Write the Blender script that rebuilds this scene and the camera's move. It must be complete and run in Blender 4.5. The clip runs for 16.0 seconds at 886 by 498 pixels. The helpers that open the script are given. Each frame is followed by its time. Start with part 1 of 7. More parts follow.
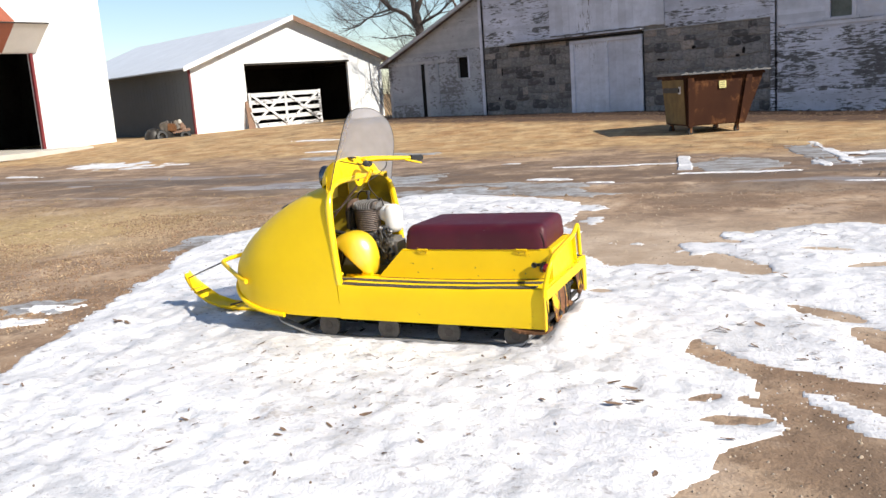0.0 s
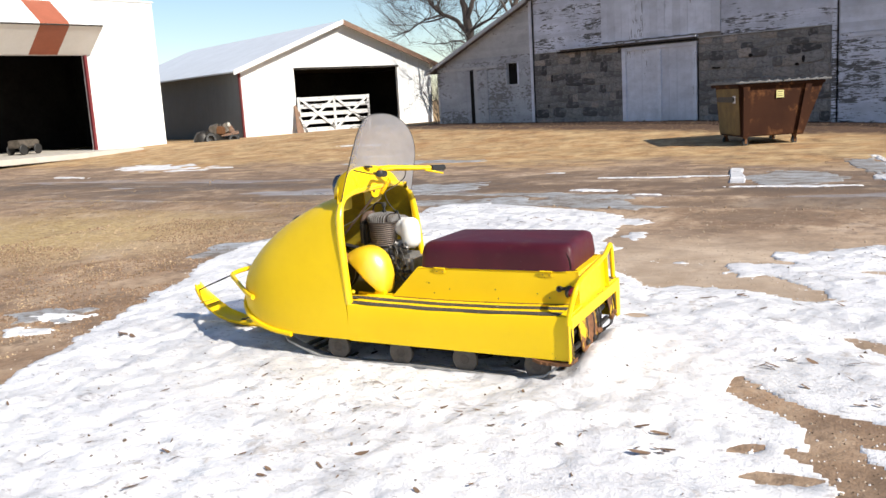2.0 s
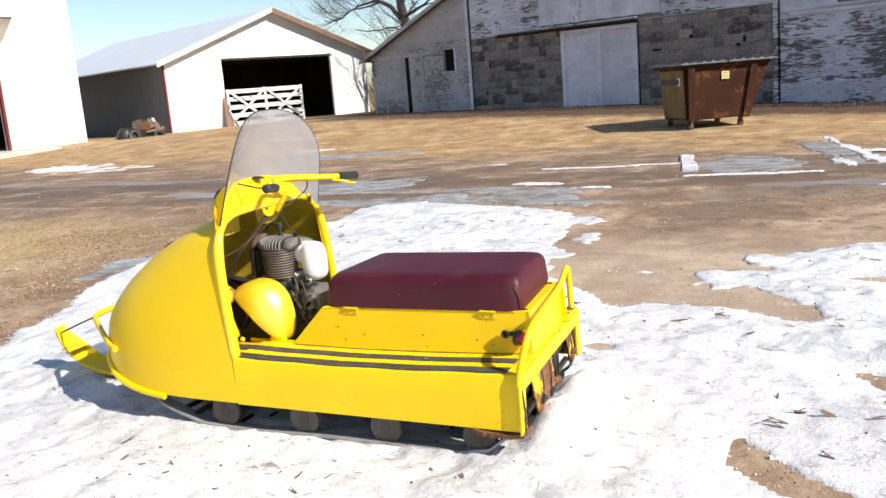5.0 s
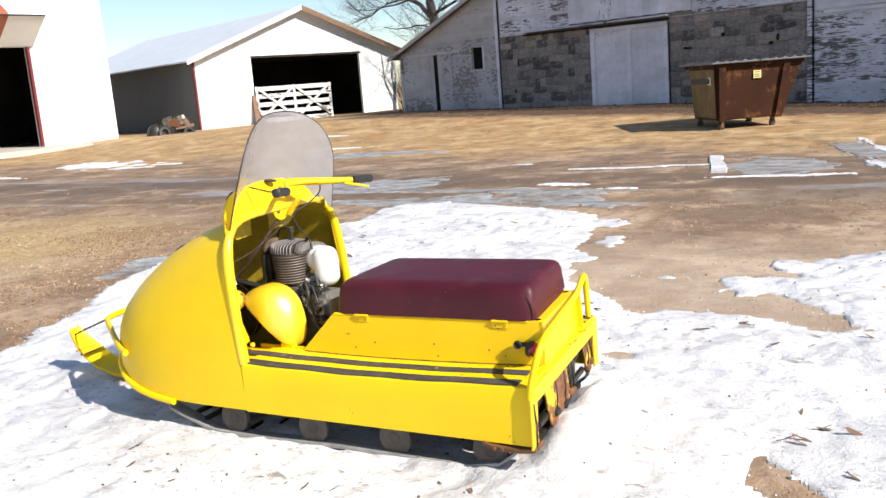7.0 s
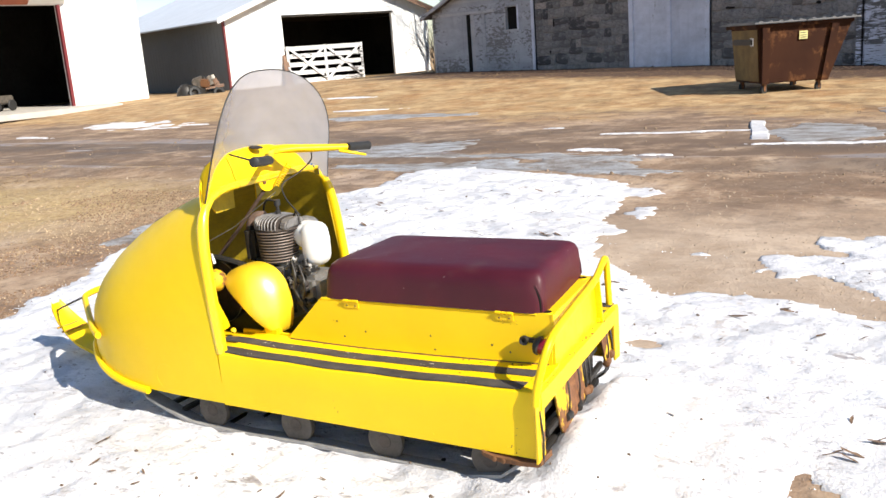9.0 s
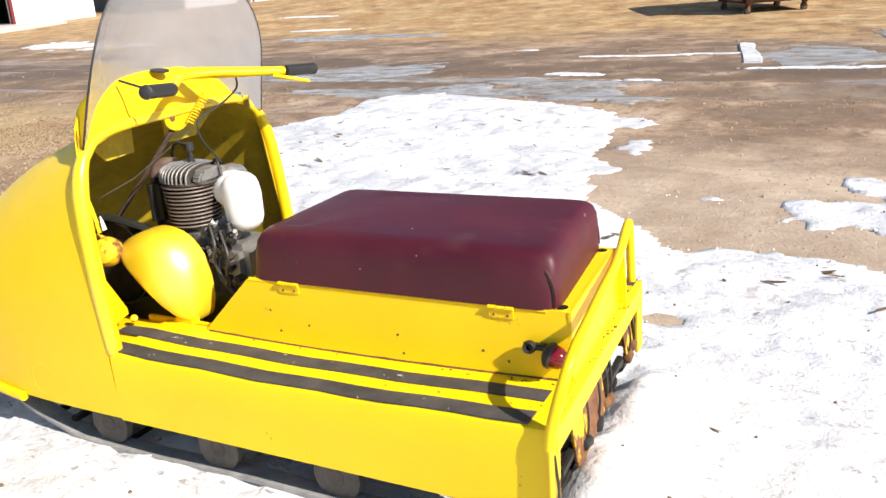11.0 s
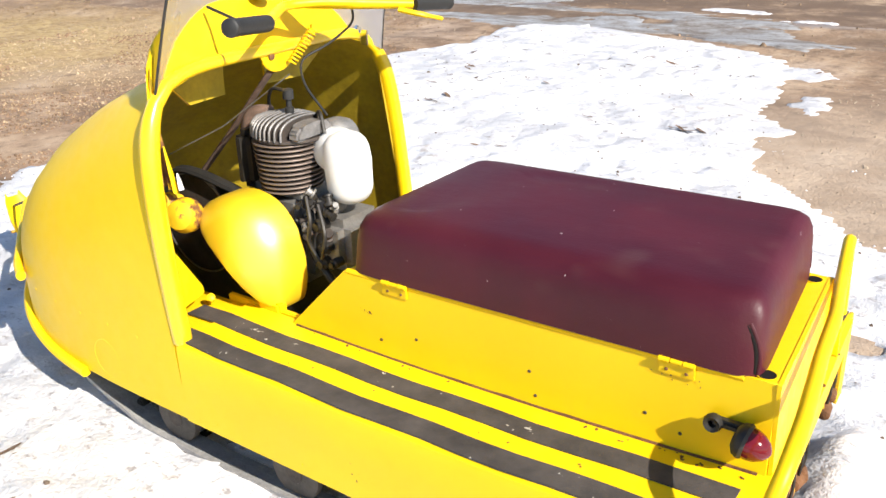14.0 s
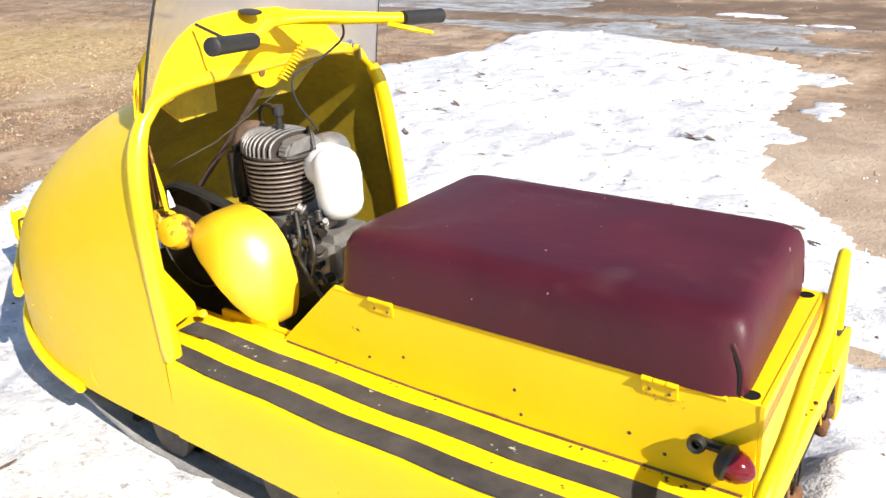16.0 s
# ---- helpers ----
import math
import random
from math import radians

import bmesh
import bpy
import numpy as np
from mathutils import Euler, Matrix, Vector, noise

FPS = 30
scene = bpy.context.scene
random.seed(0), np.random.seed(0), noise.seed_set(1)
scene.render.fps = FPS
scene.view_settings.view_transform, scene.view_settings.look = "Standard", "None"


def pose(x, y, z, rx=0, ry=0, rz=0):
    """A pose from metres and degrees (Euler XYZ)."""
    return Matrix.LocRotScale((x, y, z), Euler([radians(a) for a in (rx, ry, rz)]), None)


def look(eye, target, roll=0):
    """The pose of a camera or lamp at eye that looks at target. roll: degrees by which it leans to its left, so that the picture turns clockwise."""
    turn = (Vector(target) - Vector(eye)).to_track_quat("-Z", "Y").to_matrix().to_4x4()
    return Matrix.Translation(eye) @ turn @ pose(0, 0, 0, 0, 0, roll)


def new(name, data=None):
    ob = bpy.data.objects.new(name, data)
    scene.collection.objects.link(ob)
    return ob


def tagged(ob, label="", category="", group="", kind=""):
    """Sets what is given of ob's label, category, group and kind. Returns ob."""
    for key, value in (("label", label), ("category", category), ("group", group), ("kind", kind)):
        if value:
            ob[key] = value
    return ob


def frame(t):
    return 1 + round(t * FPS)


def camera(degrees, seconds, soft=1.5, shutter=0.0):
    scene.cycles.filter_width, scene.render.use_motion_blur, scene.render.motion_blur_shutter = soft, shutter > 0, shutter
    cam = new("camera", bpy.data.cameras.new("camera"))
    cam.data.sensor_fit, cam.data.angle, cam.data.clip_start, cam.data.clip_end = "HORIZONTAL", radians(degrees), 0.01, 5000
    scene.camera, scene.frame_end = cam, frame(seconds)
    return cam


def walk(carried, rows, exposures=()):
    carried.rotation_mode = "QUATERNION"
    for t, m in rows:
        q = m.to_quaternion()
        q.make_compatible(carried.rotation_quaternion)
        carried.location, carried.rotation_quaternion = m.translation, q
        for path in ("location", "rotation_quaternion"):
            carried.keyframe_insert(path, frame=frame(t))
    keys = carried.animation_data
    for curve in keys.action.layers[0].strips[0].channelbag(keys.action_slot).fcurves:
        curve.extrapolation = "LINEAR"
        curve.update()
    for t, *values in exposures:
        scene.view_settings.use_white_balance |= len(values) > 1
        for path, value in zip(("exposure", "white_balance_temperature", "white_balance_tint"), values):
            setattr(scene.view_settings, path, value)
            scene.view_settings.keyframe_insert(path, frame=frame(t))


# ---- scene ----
from mathutils.bvhtree import BVHTree

cam = camera(54.0, 16.0)
PATH = [
    (0, (0.969, 0.635, 1.532), (0.115, 2.407, 1.172), -4.1),
    (0.5, (0.973, 0.643, 1.54), (0.154, 2.438, 1.212), -3.6),
    (1, (0.956, 0.659, 1.513), (0.138, 2.443, 1.127), -3.0),
    (1.5, (0.955, 0.788, 1.515), (0.179, 2.595, 1.149), -3.2),
    (2, (0.936, 1.143, 1.512), (-0.02, 2.867, 1.173), -3.4),
    (2.5, (0.847, 1.394, 1.516), (-0.022, 3.161, 1.167), -2.5),
    (3, (0.726, 1.538, 1.545), (-0.029, 3.363, 1.228), -1.9),
    (3.5, (0.667, 1.717, 1.498), (-0.229, 3.462, 1.106), -4.0),
    (4, (0.678, 1.974, 1.475), (-0.307, 3.671, 1.089), -4.7),
    (4.5, (0.589, 2.198, 1.467), (-0.242, 3.972, 1.062), -3.4),
    (4.7, (0.511, 2.231, 1.501), (-0.323, 4.007, 1.116), -4.7),
    (6.8, (0.535, 2.376, 1.515), (-0.358, 4.129, 1.153), -3.4),
    (7, (0.535, 2.388, 1.523), (-0.365, 4.134, 1.149), -4.5),
    (7.5, (0.543, 2.42, 1.528), (-0.414, 4.151, 1.23), -3.2),
    (8, (0.543, 2.512, 1.498), (-0.476, 4.194, 1.13), -4.7),
    (8.2, (0.532, 2.577, 1.518), (-0.444, 4.278, 1.126), -5.0),
    (10.3, (0.157, 3.418, 1.423), (-0.818, 5.09, 0.917), -3.0),
    (10.5, (0.096, 3.501, 1.425), (-0.832, 5.211, 0.962), -1.3),
    (11, (-0.04, 3.7, 1.386), (-0.924, 5.382, 0.763), -3.9),
    (11.5, (-0.112, 3.958, 1.353), (-1.188, 5.468, 0.603), -4.1),
    (12, (-0.274, 4.11, 1.367), (-1.31, 5.642, 0.605), -1.1),
    (12.5, (-0.405, 4.16, 1.355), (-1.491, 5.653, 0.588), -2.3),
    (13, (-0.405, 4.179, 1.367), (-1.495, 5.674, 0.61), -2.1),
    (13.5, (-0.409, 4.202, 1.362), (-1.489, 5.693, 0.582), -1.5),
    (14, (-0.409, 4.227, 1.367), (-1.498, 5.716, 0.595), -1.8),
    (14.5, (-0.398, 4.256, 1.369), (-1.485, 5.744, 0.592), -2.6),
    (15, (-0.364, 4.31, 1.374), (-1.471, 5.786, 0.601), -2.8),
    (15.5, (-0.348, 4.328, 1.385), (-1.463, 5.803, 0.622), -2.6),
    (16, (-0.358, 4.293, 1.382), (-1.488, 5.758, 0.624), -2.7),
]
walk(cam, [(t, look(eye, target, roll)) for t, eye, target, roll in PATH], [(0.0, 0.46), (8.0, 0.62), (12.0, 0.70), (14.0, 0.73), (16.0, 0.76)])

# ---- world, sun ----
SUN_AZ, SUN_EL = -14.5, 36.0
world = bpy.data.worlds.new("sky")
scene.world = world
world.use_nodes = True
wn = world.node_tree.nodes
sky = wn.new("ShaderNodeTexSky")
sky.sky_type, sky.sun_disc = "NISHITA", False
sky.sun_elevation, sky.sun_rotation = radians(SUN_EL), radians(90 - SUN_AZ)
sky.air_density, sky.dust_density, sky.ozone_density = 1.0, 0.25, 2.2
world.node_tree.links.new(sky.outputs[0], wn["Background"].inputs[0])
wn["Background"].inputs[1].default_value = 0.095
lamp = bpy.data.lights.new("sun", "SUN")
lamp.energy, lamp.angle, lamp.color = 5.0, radians(0.53), (1.0, 0.94, 0.84)
to_sun = Vector((math.cos(radians(SUN_AZ)) * math.cos(radians(SUN_EL)), math.sin(radians(SUN_AZ)) * math.cos(radians(SUN_EL)), math.sin(radians(SUN_EL))))
sun = new("sun", lamp)
sun.matrix_world = look(to_sun * 60, (0, 0, 0))

# ---- helpers for things ----


def smooth(ob, angle=40):
    for p in ob.data.polygons:
        p.use_smooth = True
    ob.data.set_sharp_from_angle(angle=radians(angle))


def link_mesh(name, bm, material, parent=None, label="", soft=True):
    bmesh.ops.recalc_face_normals(bm, faces=bm.faces)
    me = bpy.data.meshes.new(name)
    bm.to_mesh(me)
    bm.free()
    me.materials.append(material)
    ob = new(name, me)
    if parent is not None:
        ob.parent = parent
    if label:
        ob["label"] = label
    if soft:
        smooth(ob)
    return ob


def part(name, bm, material, parent, label="", soft=True):
    return link_mesh(name, bm, material, parent, label, soft)


def thing(name, m, label, category, group="", kind=""):
    ob = new(name)
    ob.empty_display_size = 0.1
    ob.matrix_world = m
    return tagged(ob, label, category, group, kind)


def box(bm, lo, hi, bevel=0.0, m=None):
    """An axis-aligned box between two corners, with rounded edges."""
    lo, hi = Vector(lo), Vector(hi)
    made = bmesh.ops.create_cube(bm, size=1.0)["verts"]
    bmesh.ops.transform(bm, matrix=Matrix.Translation((lo + hi) / 2) @ Matrix.Diagonal((*(hi - lo), 1)), verts=made)
    if bevel:
        edges = list({e for v in made for e in v.link_edges})
        out = bmesh.ops.bevel(bm, geom=edges, offset=bevel, segments=2, affect="EDGES")
        made = list({v for f in out["faces"] for v in f.verts} | {v for v in made if v.is_valid})
    if m is not None:
        bmesh.ops.transform(bm, matrix=m, verts=made)
    return made


def rounded(points, cut=0.05, steps=4):
    """A path whose corners are rounded off."""
    pts = [Vector(p) for p in points]
    out = [pts[0]]
    for a, b, c in zip(pts, pts[1:], pts[2:]):
        r = min(cut, (a - b).length * 0.45, (c - b).length * 0.45)
        p, q = b + (a - b).normalized() * r, b + (c - b).normalized() * r
        for k in range(steps + 1):
            t = k / steps
            out.append(p * (1 - t) ** 2 + b * 2 * t * (1 - t) + q * t * t)
    return out + [pts[-1]]


def tube(bm, points, radius, sides=10, flat=1.0, caps=True):
    """A round bar along a path. radius: one number or one per point."""
    pts = [Vector(p) for p in points]
    rads = radius if isinstance(radius, (list, tuple)) else [radius] * len(pts)
    rings, side = [], None
    for i, p in enumerate(pts):
        way = (pts[min(i + 1, len(pts) - 1)] - pts[max(i - 1, 0)]).normalized()
        if side is None:
            side = way.cross(Vector((0, 0, 1)))
            side = way.cross(Vector((0, 1, 0))) if side.length < 1e-3 else side
        side = (side - way * side.dot(way)).normalized()
        up = way.cross(side)
        rings.append([bm.verts.new(p + rads[i] * (math.cos(a) * side + flat * math.sin(a) * up)) for a in (2 * math.pi * k / sides for k in range(sides))])
    bridge(bm, rings, True)
    if caps:
        bm.faces.new(rings[0][::-1])
        bm.faces.new(rings[-1])


def bridge(bm, rings, closed):
    for a, b in zip(rings, rings[1:]):
        n = len(a)
        for k in range(n if closed else n - 1):
            bm.faces.new((a[k], a[(k + 1) % n], b[(k + 1) % n], b[k]))


def lathe(bm, profile, m, sides=20):
    """A turned shape: (radius, height) pairs round the z axis of m."""
    rings = [[bm.verts.new(m @ Vector((r * math.cos(a), r * math.sin(a), h))) for a in (2 * math.pi * k / sides for k in range(sides))] for r, h in profile]
    bridge(bm, rings, True)
    if profile[0][0] > 1e-4:
        bm.faces.new(rings[0][::-1])
    if profile[-1][0] > 1e-4:
        bm.faces.new(rings[-1])


def plate(bm, outline, thick, axis=1):
    """A flat plate from an outline of points, given a thickness along an axis."""
    lo = [bm.verts.new(p) for p in outline]
    off = Vector((0, 0, 0))
    off[axis] = thick
    hi = [bm.verts.new(Vector(p) + off) for p in outline]
    bm.faces.new(lo)
    bm.faces.new(hi[::-1])
    n = len(lo)
    for k in range(n):
        bm.faces.new((lo[k], hi[k], hi[(k + 1) % n], lo[(k + 1) % n]))


def along(p, q, up=(0, 0, 1)):
    """A frame at p whose z axis points to q."""
    return Matrix.Translation(p) @ (Vector(q) - Vector(p)).to_track_quat("Z", "Y").to_matrix().to_4x4()


# ---- materials ----


class Nodes:
    """A node material put together in few words."""

    def __init__(self, name, rough=0.6, metal=0.0):
        self.mat = bpy.data.materials.new(name)
        self.mat.use_nodes = True
        self.tree = self.mat.node_tree
        self.bsdf = self.tree.nodes["Principled BSDF"]
        self.bsdf.inputs["Roughness"].default_value = rough
        self.bsdf.inputs["Metallic"].default_value = metal
        self.coord = self.tree.nodes.new("ShaderNodeTexCoord").outputs["Object"]

    def link(self, a, b):
        self.tree.links.new(a, b)

    def noise(self, scale, detail=4.0, rough=0.55, stretch=(1, 1, 1), coord=None, distortion=0.0):
        m = self.tree.nodes.new("ShaderNodeMapping")
        m.inputs["Scale"].default_value = stretch
        self.link(coord or self.coord, m.inputs["Vector"])
        n = self.tree.nodes.new("ShaderNodeTexNoise")
        n.inputs["Scale"].default_value, n.inputs["Detail"].default_value, n.inputs["Roughness"].default_value = scale, detail, rough
        n.inputs["Distortion"].default_value = distortion
        self.link(m.outputs[0], n.inputs["Vector"])
        return n.outputs["Fac"]

    def ramp(self, fac, stops):
        r = self.tree.nodes.new("ShaderNodeValToRGB")
        while len(r.color_ramp.elements) < len(stops):
            r.color_ramp.elements.new(0.5)
        for e, (pos, col) in zip(r.color_ramp.elements, stops):
            e.position = pos
            e.color = (*col, 1) if isinstance(col, (tuple, list)) else (col, col, col, 1)
        self.link(fac, r.inputs[0])
        return r.outputs[0]

    def mix(self, fac, a, b, kind="MIX"):
        m = self.tree.nodes.new("ShaderNodeMix")
        m.data_type, m.blend_type = "RGBA", kind
        for k, v in ((0, fac), (6, a), (7, b)):
            socket = m.inputs[k]
            if isinstance(v, (int, float)):
                socket.default_value = v if k == 0 else (v, v, v, 1)
            elif isinstance(v, (tuple, list)):
                socket.default_value = (*v, 1)
            else:
                self.link(v, socket)
        return m.outputs[2]

    def math(self, op, a, b=0.0, clamp=False):
        m = self.tree.nodes.new("ShaderNodeMath")
        m.operation, m.use_clamp = op, clamp
        for socket, v in zip(m.inputs, (a, b)):
            if isinstance(v, (int, float)):
                socket.default_value = v
            else:
                self.link(v, socket)
        return m.outputs[0]

    def xyz(self):
        s = self.tree.nodes.new("ShaderNodeSeparateXYZ")
        self.link(self.coord, s.inputs[0])
        return s.outputs

    def colour(self, c):
        if isinstance(c, (tuple, list)):
            self.bsdf.inputs["Base Color"].default_value = (*c, 1)
        else:
            self.link(c, self.bsdf.inputs["Base Color"])
        return self

    def rough(self, v):
        self.link(v, self.bsdf.inputs["Roughness"])
        return self

    def bump(self, height, strength=0.3, distance=0.01):
        b = self.tree.nodes.new("ShaderNodeBump")
        b.inputs["Strength"].default_value, b.inputs["Distance"].default_value = strength, distance
        self.link(height, b.inputs["Height"])
        self.link(b.outputs[0], self.bsdf.inputs["Normal"])
        return self


def plain(name, base, rough=0.5, metal=0.0, vary=0.15, scale=12.0, bump=0.0, dist=0.002):
    """A surface of one colour with wear at two scales."""
    n = Nodes(name, rough, metal)
    f = n.noise(scale)
    g = n.noise(scale * 7, 3.0)
    lo, hi = tuple(c * (1 - vary) for c in base), tuple(min(1, c * (1 + vary)) for c in base)
    col = n.ramp(n.math("ADD", n.math("MULTIPLY", f, 0.65), n.math("MULTIPLY", g, 0.35)), [(0.3, lo), (0.7, hi)])
    n.colour(col)
    if bump:
        n.bump(g, bump, dist)
    return n.mat


def yellow_paint(name, coat, coat_rough=0.3, shine=0.32, coat_ior=1.5):
    n = Nodes(name, 0.38)
    big, small, chip = n.noise(3.0, 5.0), n.noise(26.0, 4.0), n.noise(60.0, 3.0, 0.6)
    col = n.ramp(big, [(0.3, (0.88, 0.565, 0.003)), (0.7, (0.94, 0.62, 0.006))])
    dust = n.ramp(small, [(0.55, 0.0), (0.8, 1.0)])
    col = n.mix(n.math("MULTIPLY", dust, 0.06), col, (0.60, 0.40, 0.08))
    chips = n.ramp(n.math("MULTIPLY", chip, n.ramp(n.noise(5.0, 3.0), [(0.45, 0.4), (0.7, 1.0)])), [(0.62, 0.0), (0.66, 1.0)])
    col = n.mix(chips, col, (0.14, 0.05, 0.02))
    n.colour(col)
    n.rough(n.ramp(small, [(0.3, 0.36), (0.75, 0.52)]))
    n.bsdf.inputs["Specular IOR Level"].default_value = shine
    n.bsdf.inputs["Coat Weight"].default_value, n.bsdf.inputs["Coat Roughness"].default_value = coat, coat_rough
    n.bsdf.inputs["Coat IOR"].default_value = coat_ior
    n.bump(n.noise(9.0, 2.0), 0.10, 0.004)
    return n.mat


def grip_tape():
    n = Nodes("worn_grip_tape", 0.85)
    f, g = n.noise(12.0, 5.0, 0.6), n.noise(120.0, 3.0)
    col = n.ramp(f, [(0.3, (0.035, 0.030, 0.028)), (0.7, (0.085, 0.072, 0.064))])
    fleck = n.ramp(n.math("MULTIPLY", n.noise(48.0, 3.0, 0.55), n.ramp(n.noise(4.0, 2.0), [(0.4, 0.75), (0.6, 1.05)])), [(0.70, 0.0), (0.72, 1.0)])
    n.colour(n.mix(fleck, col, (0.50, 0.46, 0.40)))
    n.bump(g, 0.5, 0.003)
    return n.mat


def rusty_yellow(name, level):
    n = Nodes(name, 0.6)
    f, g = n.noise(9.0, 6.0, 0.65), n.noise(45.0, 4.0)
    rust = n.ramp(g, [(0.3, (0.10, 0.035, 0.015)), (0.7, (0.26, 0.11, 0.04))])
    n.colour(n.mix(n.ramp(f, [(level, 0.0), (level + 0.06, 1.0)]), (0.80, 0.50, 0.01), rust))
    n.bump(g, 0.4, 0.003)
    return n.mat


def vinyl():
    n = Nodes("maroon_vinyl", 0.42)
    f, g, w = n.noise(4.0, 3.0), n.noise(160.0, 2.0), n.noise(2.4, 3.0, 0.5, (1, 2.5, 1))
    scuff = n.ramp(n.noise(75.0, 2.0, 0.4), [(0.785, 0.0), (0.80, 1.0)])
    col = n.ramp(f, [(0.3, (0.056, 0.006, 0.013)), (0.7, (0.086, 0.010, 0.020))])
    stain = n.ramp(n.noise(5.5, 2.0), [(0.62, 0.0), (0.74, 1.0)])
    col = n.mix(n.math("MULTIPLY", stain, 0.22), col, (0.13, 0.07, 0.06))
    x, y, z = n.xyz()
    low = n.math("MULTIPLY", n.math("LESS_THAN", z, 0.512), n.math("MULTIPLY", n.math("GREATER_THAN", x, 0.70), n.math("LESS_THAN", x, 0.86)))
    worn = n.math("MULTIPLY", low, n.ramp(n.noise(34.0, 4.0, 0.6, (0.6, 1, 2.2)), [(0.58, 0.0), (0.62, 1.0)]))
    col = n.mix(worn, col, (0.52, 0.40, 0.38))
    n.colour(n.mix(scuff, col, (0.5, 0.4, 0.4)))
    n.rough(n.ramp(f, [(0.3, 0.42), (0.7, 0.55)]))
    n.bsdf.inputs["Specular IOR Level"].default_value = 0.36
    n.bump(n.math("ADD", n.math("MULTIPLY", g, 0.12), w), 0.35, 0.012)
    return n.mat


def snow_mat():
    n = Nodes("old_snow", 0.55)
    f, g, c = n.noise(1.3, 5.0), n.noise(28.0, 5.0, 0.6), n.noise(7.0, 4.0, 0.6)
    col = n.ramp(f, [(0.3, (0.65, 0.635, 0.65)), (0.62, (0.88, 0.855, 0.85))])
    ice = n.ramp(c, [(0.32, 1.0), (0.46, 0.0)])
    col = n.mix(n.math("MULTIPLY", ice, 0.5), col, (0.45, 0.47, 0.51))
    glaze = n.ramp(n.math("MULTIPLY", n.noise(0.75, 3.0, 0.5, (1, 1.7, 1)), n.ramp(n.noise(5.0, 5.0, 0.65), [(0.3, 0.6), (0.6, 1.05)])), [(0.44, 0.0), (0.55, 1.0)])
    col = n.mix(n.math("MULTIPLY", glaze, 0.5), col, (0.46, 0.455, 0.465))
    x, y, z = n.xyz()
    thin = n.math("MULTIPLY", n.math("SUBTRACT", y, 6.7), 0.26, True)
    col = n.mix(n.math("MULTIPLY", thin, n.ramp(n.noise(2.2, 6.0, 0.65, (0.8, 1.6, 1)), [(0.38, 0.6), (0.52, 0.0)])), col, (0.47, 0.46, 0.475))
    speck = n.ramp(n.noise(24.0, 5.0, 0.7, (0.7, 1.2, 1)), [(0.335, 0.9), (0.43, 0.0)])
    col = n.mix(speck, col, (0.37, 0.335, 0.33))
    # shade of small snow pits, painted as dark elongated spots
    pit_shade = n.ramp(n.noise(6.5, 4.0, 0.62, (0.6, 1.25, 1)), [(0.29, 0.9), (0.355, 0.0)])
    col = n.mix(pit_shade, col, (0.27, 0.24, 0.235))
    grey = n.ramp(n.noise(3.2, 6.0, 0.7, (0.8, 1.3, 1)), [(0.36, 0.3), (0.47, 0.0)])
    col = n.mix(grey, col, (0.50, 0.505, 0.535))
    dirt = n.ramp(n.math("MULTIPLY", n.noise(11.0, 5.0, 0.65), n.ramp(n.noise(0.9, 3.0), [(0.4, 0.75), (0.7, 1.06)])), [(0.55, 0.0), (0.65, 1.0)])
    n.colour(n.mix(n.math("MULTIPLY", dirt, 0.55), col, (0.36, 0.29, 0.23)))
    n.rough(n.ramp(c, [(0.3, 0.25), (0.5, 0.6)]))
    n.bsdf.inputs["Subsurface Weight"].default_value = 0.0
    n.bump(n.math("ADD", n.math("ADD", g, n.math("MULTIPLY", n.noise(11.0, 6.0, 0.7), 1.6)), n.math("MULTIPLY", n.noise(90.0, 2.0), 0.4)), 0.42, 0.022)
    return n.mat


def dirty_ice():
    n = Nodes("dirty_ice", 0.35)
    f, g = n.noise(3.5, 7.0, 0.7, (0.6, 1.2, 1)), n.noise(24.0, 5.0, 0.6)
    col = n.ramp(f, [(0.34, (0.14, 0.105, 0.08)), (0.47, (0.27, 0.25, 0.235)), (0.62, (0.42, 0.425, 0.44))])
    n.colour(n.mix(n.ramp(g, [(0.36, 0.5), (0.46, 0.0)]), col, (0.12, 0.09, 0.065)))
    n.rough(n.ramp(f, [(0.4, 0.75), (0.6, 0.3)]))
    n.bump(g, 0.4, 0.01)
    return n.mat


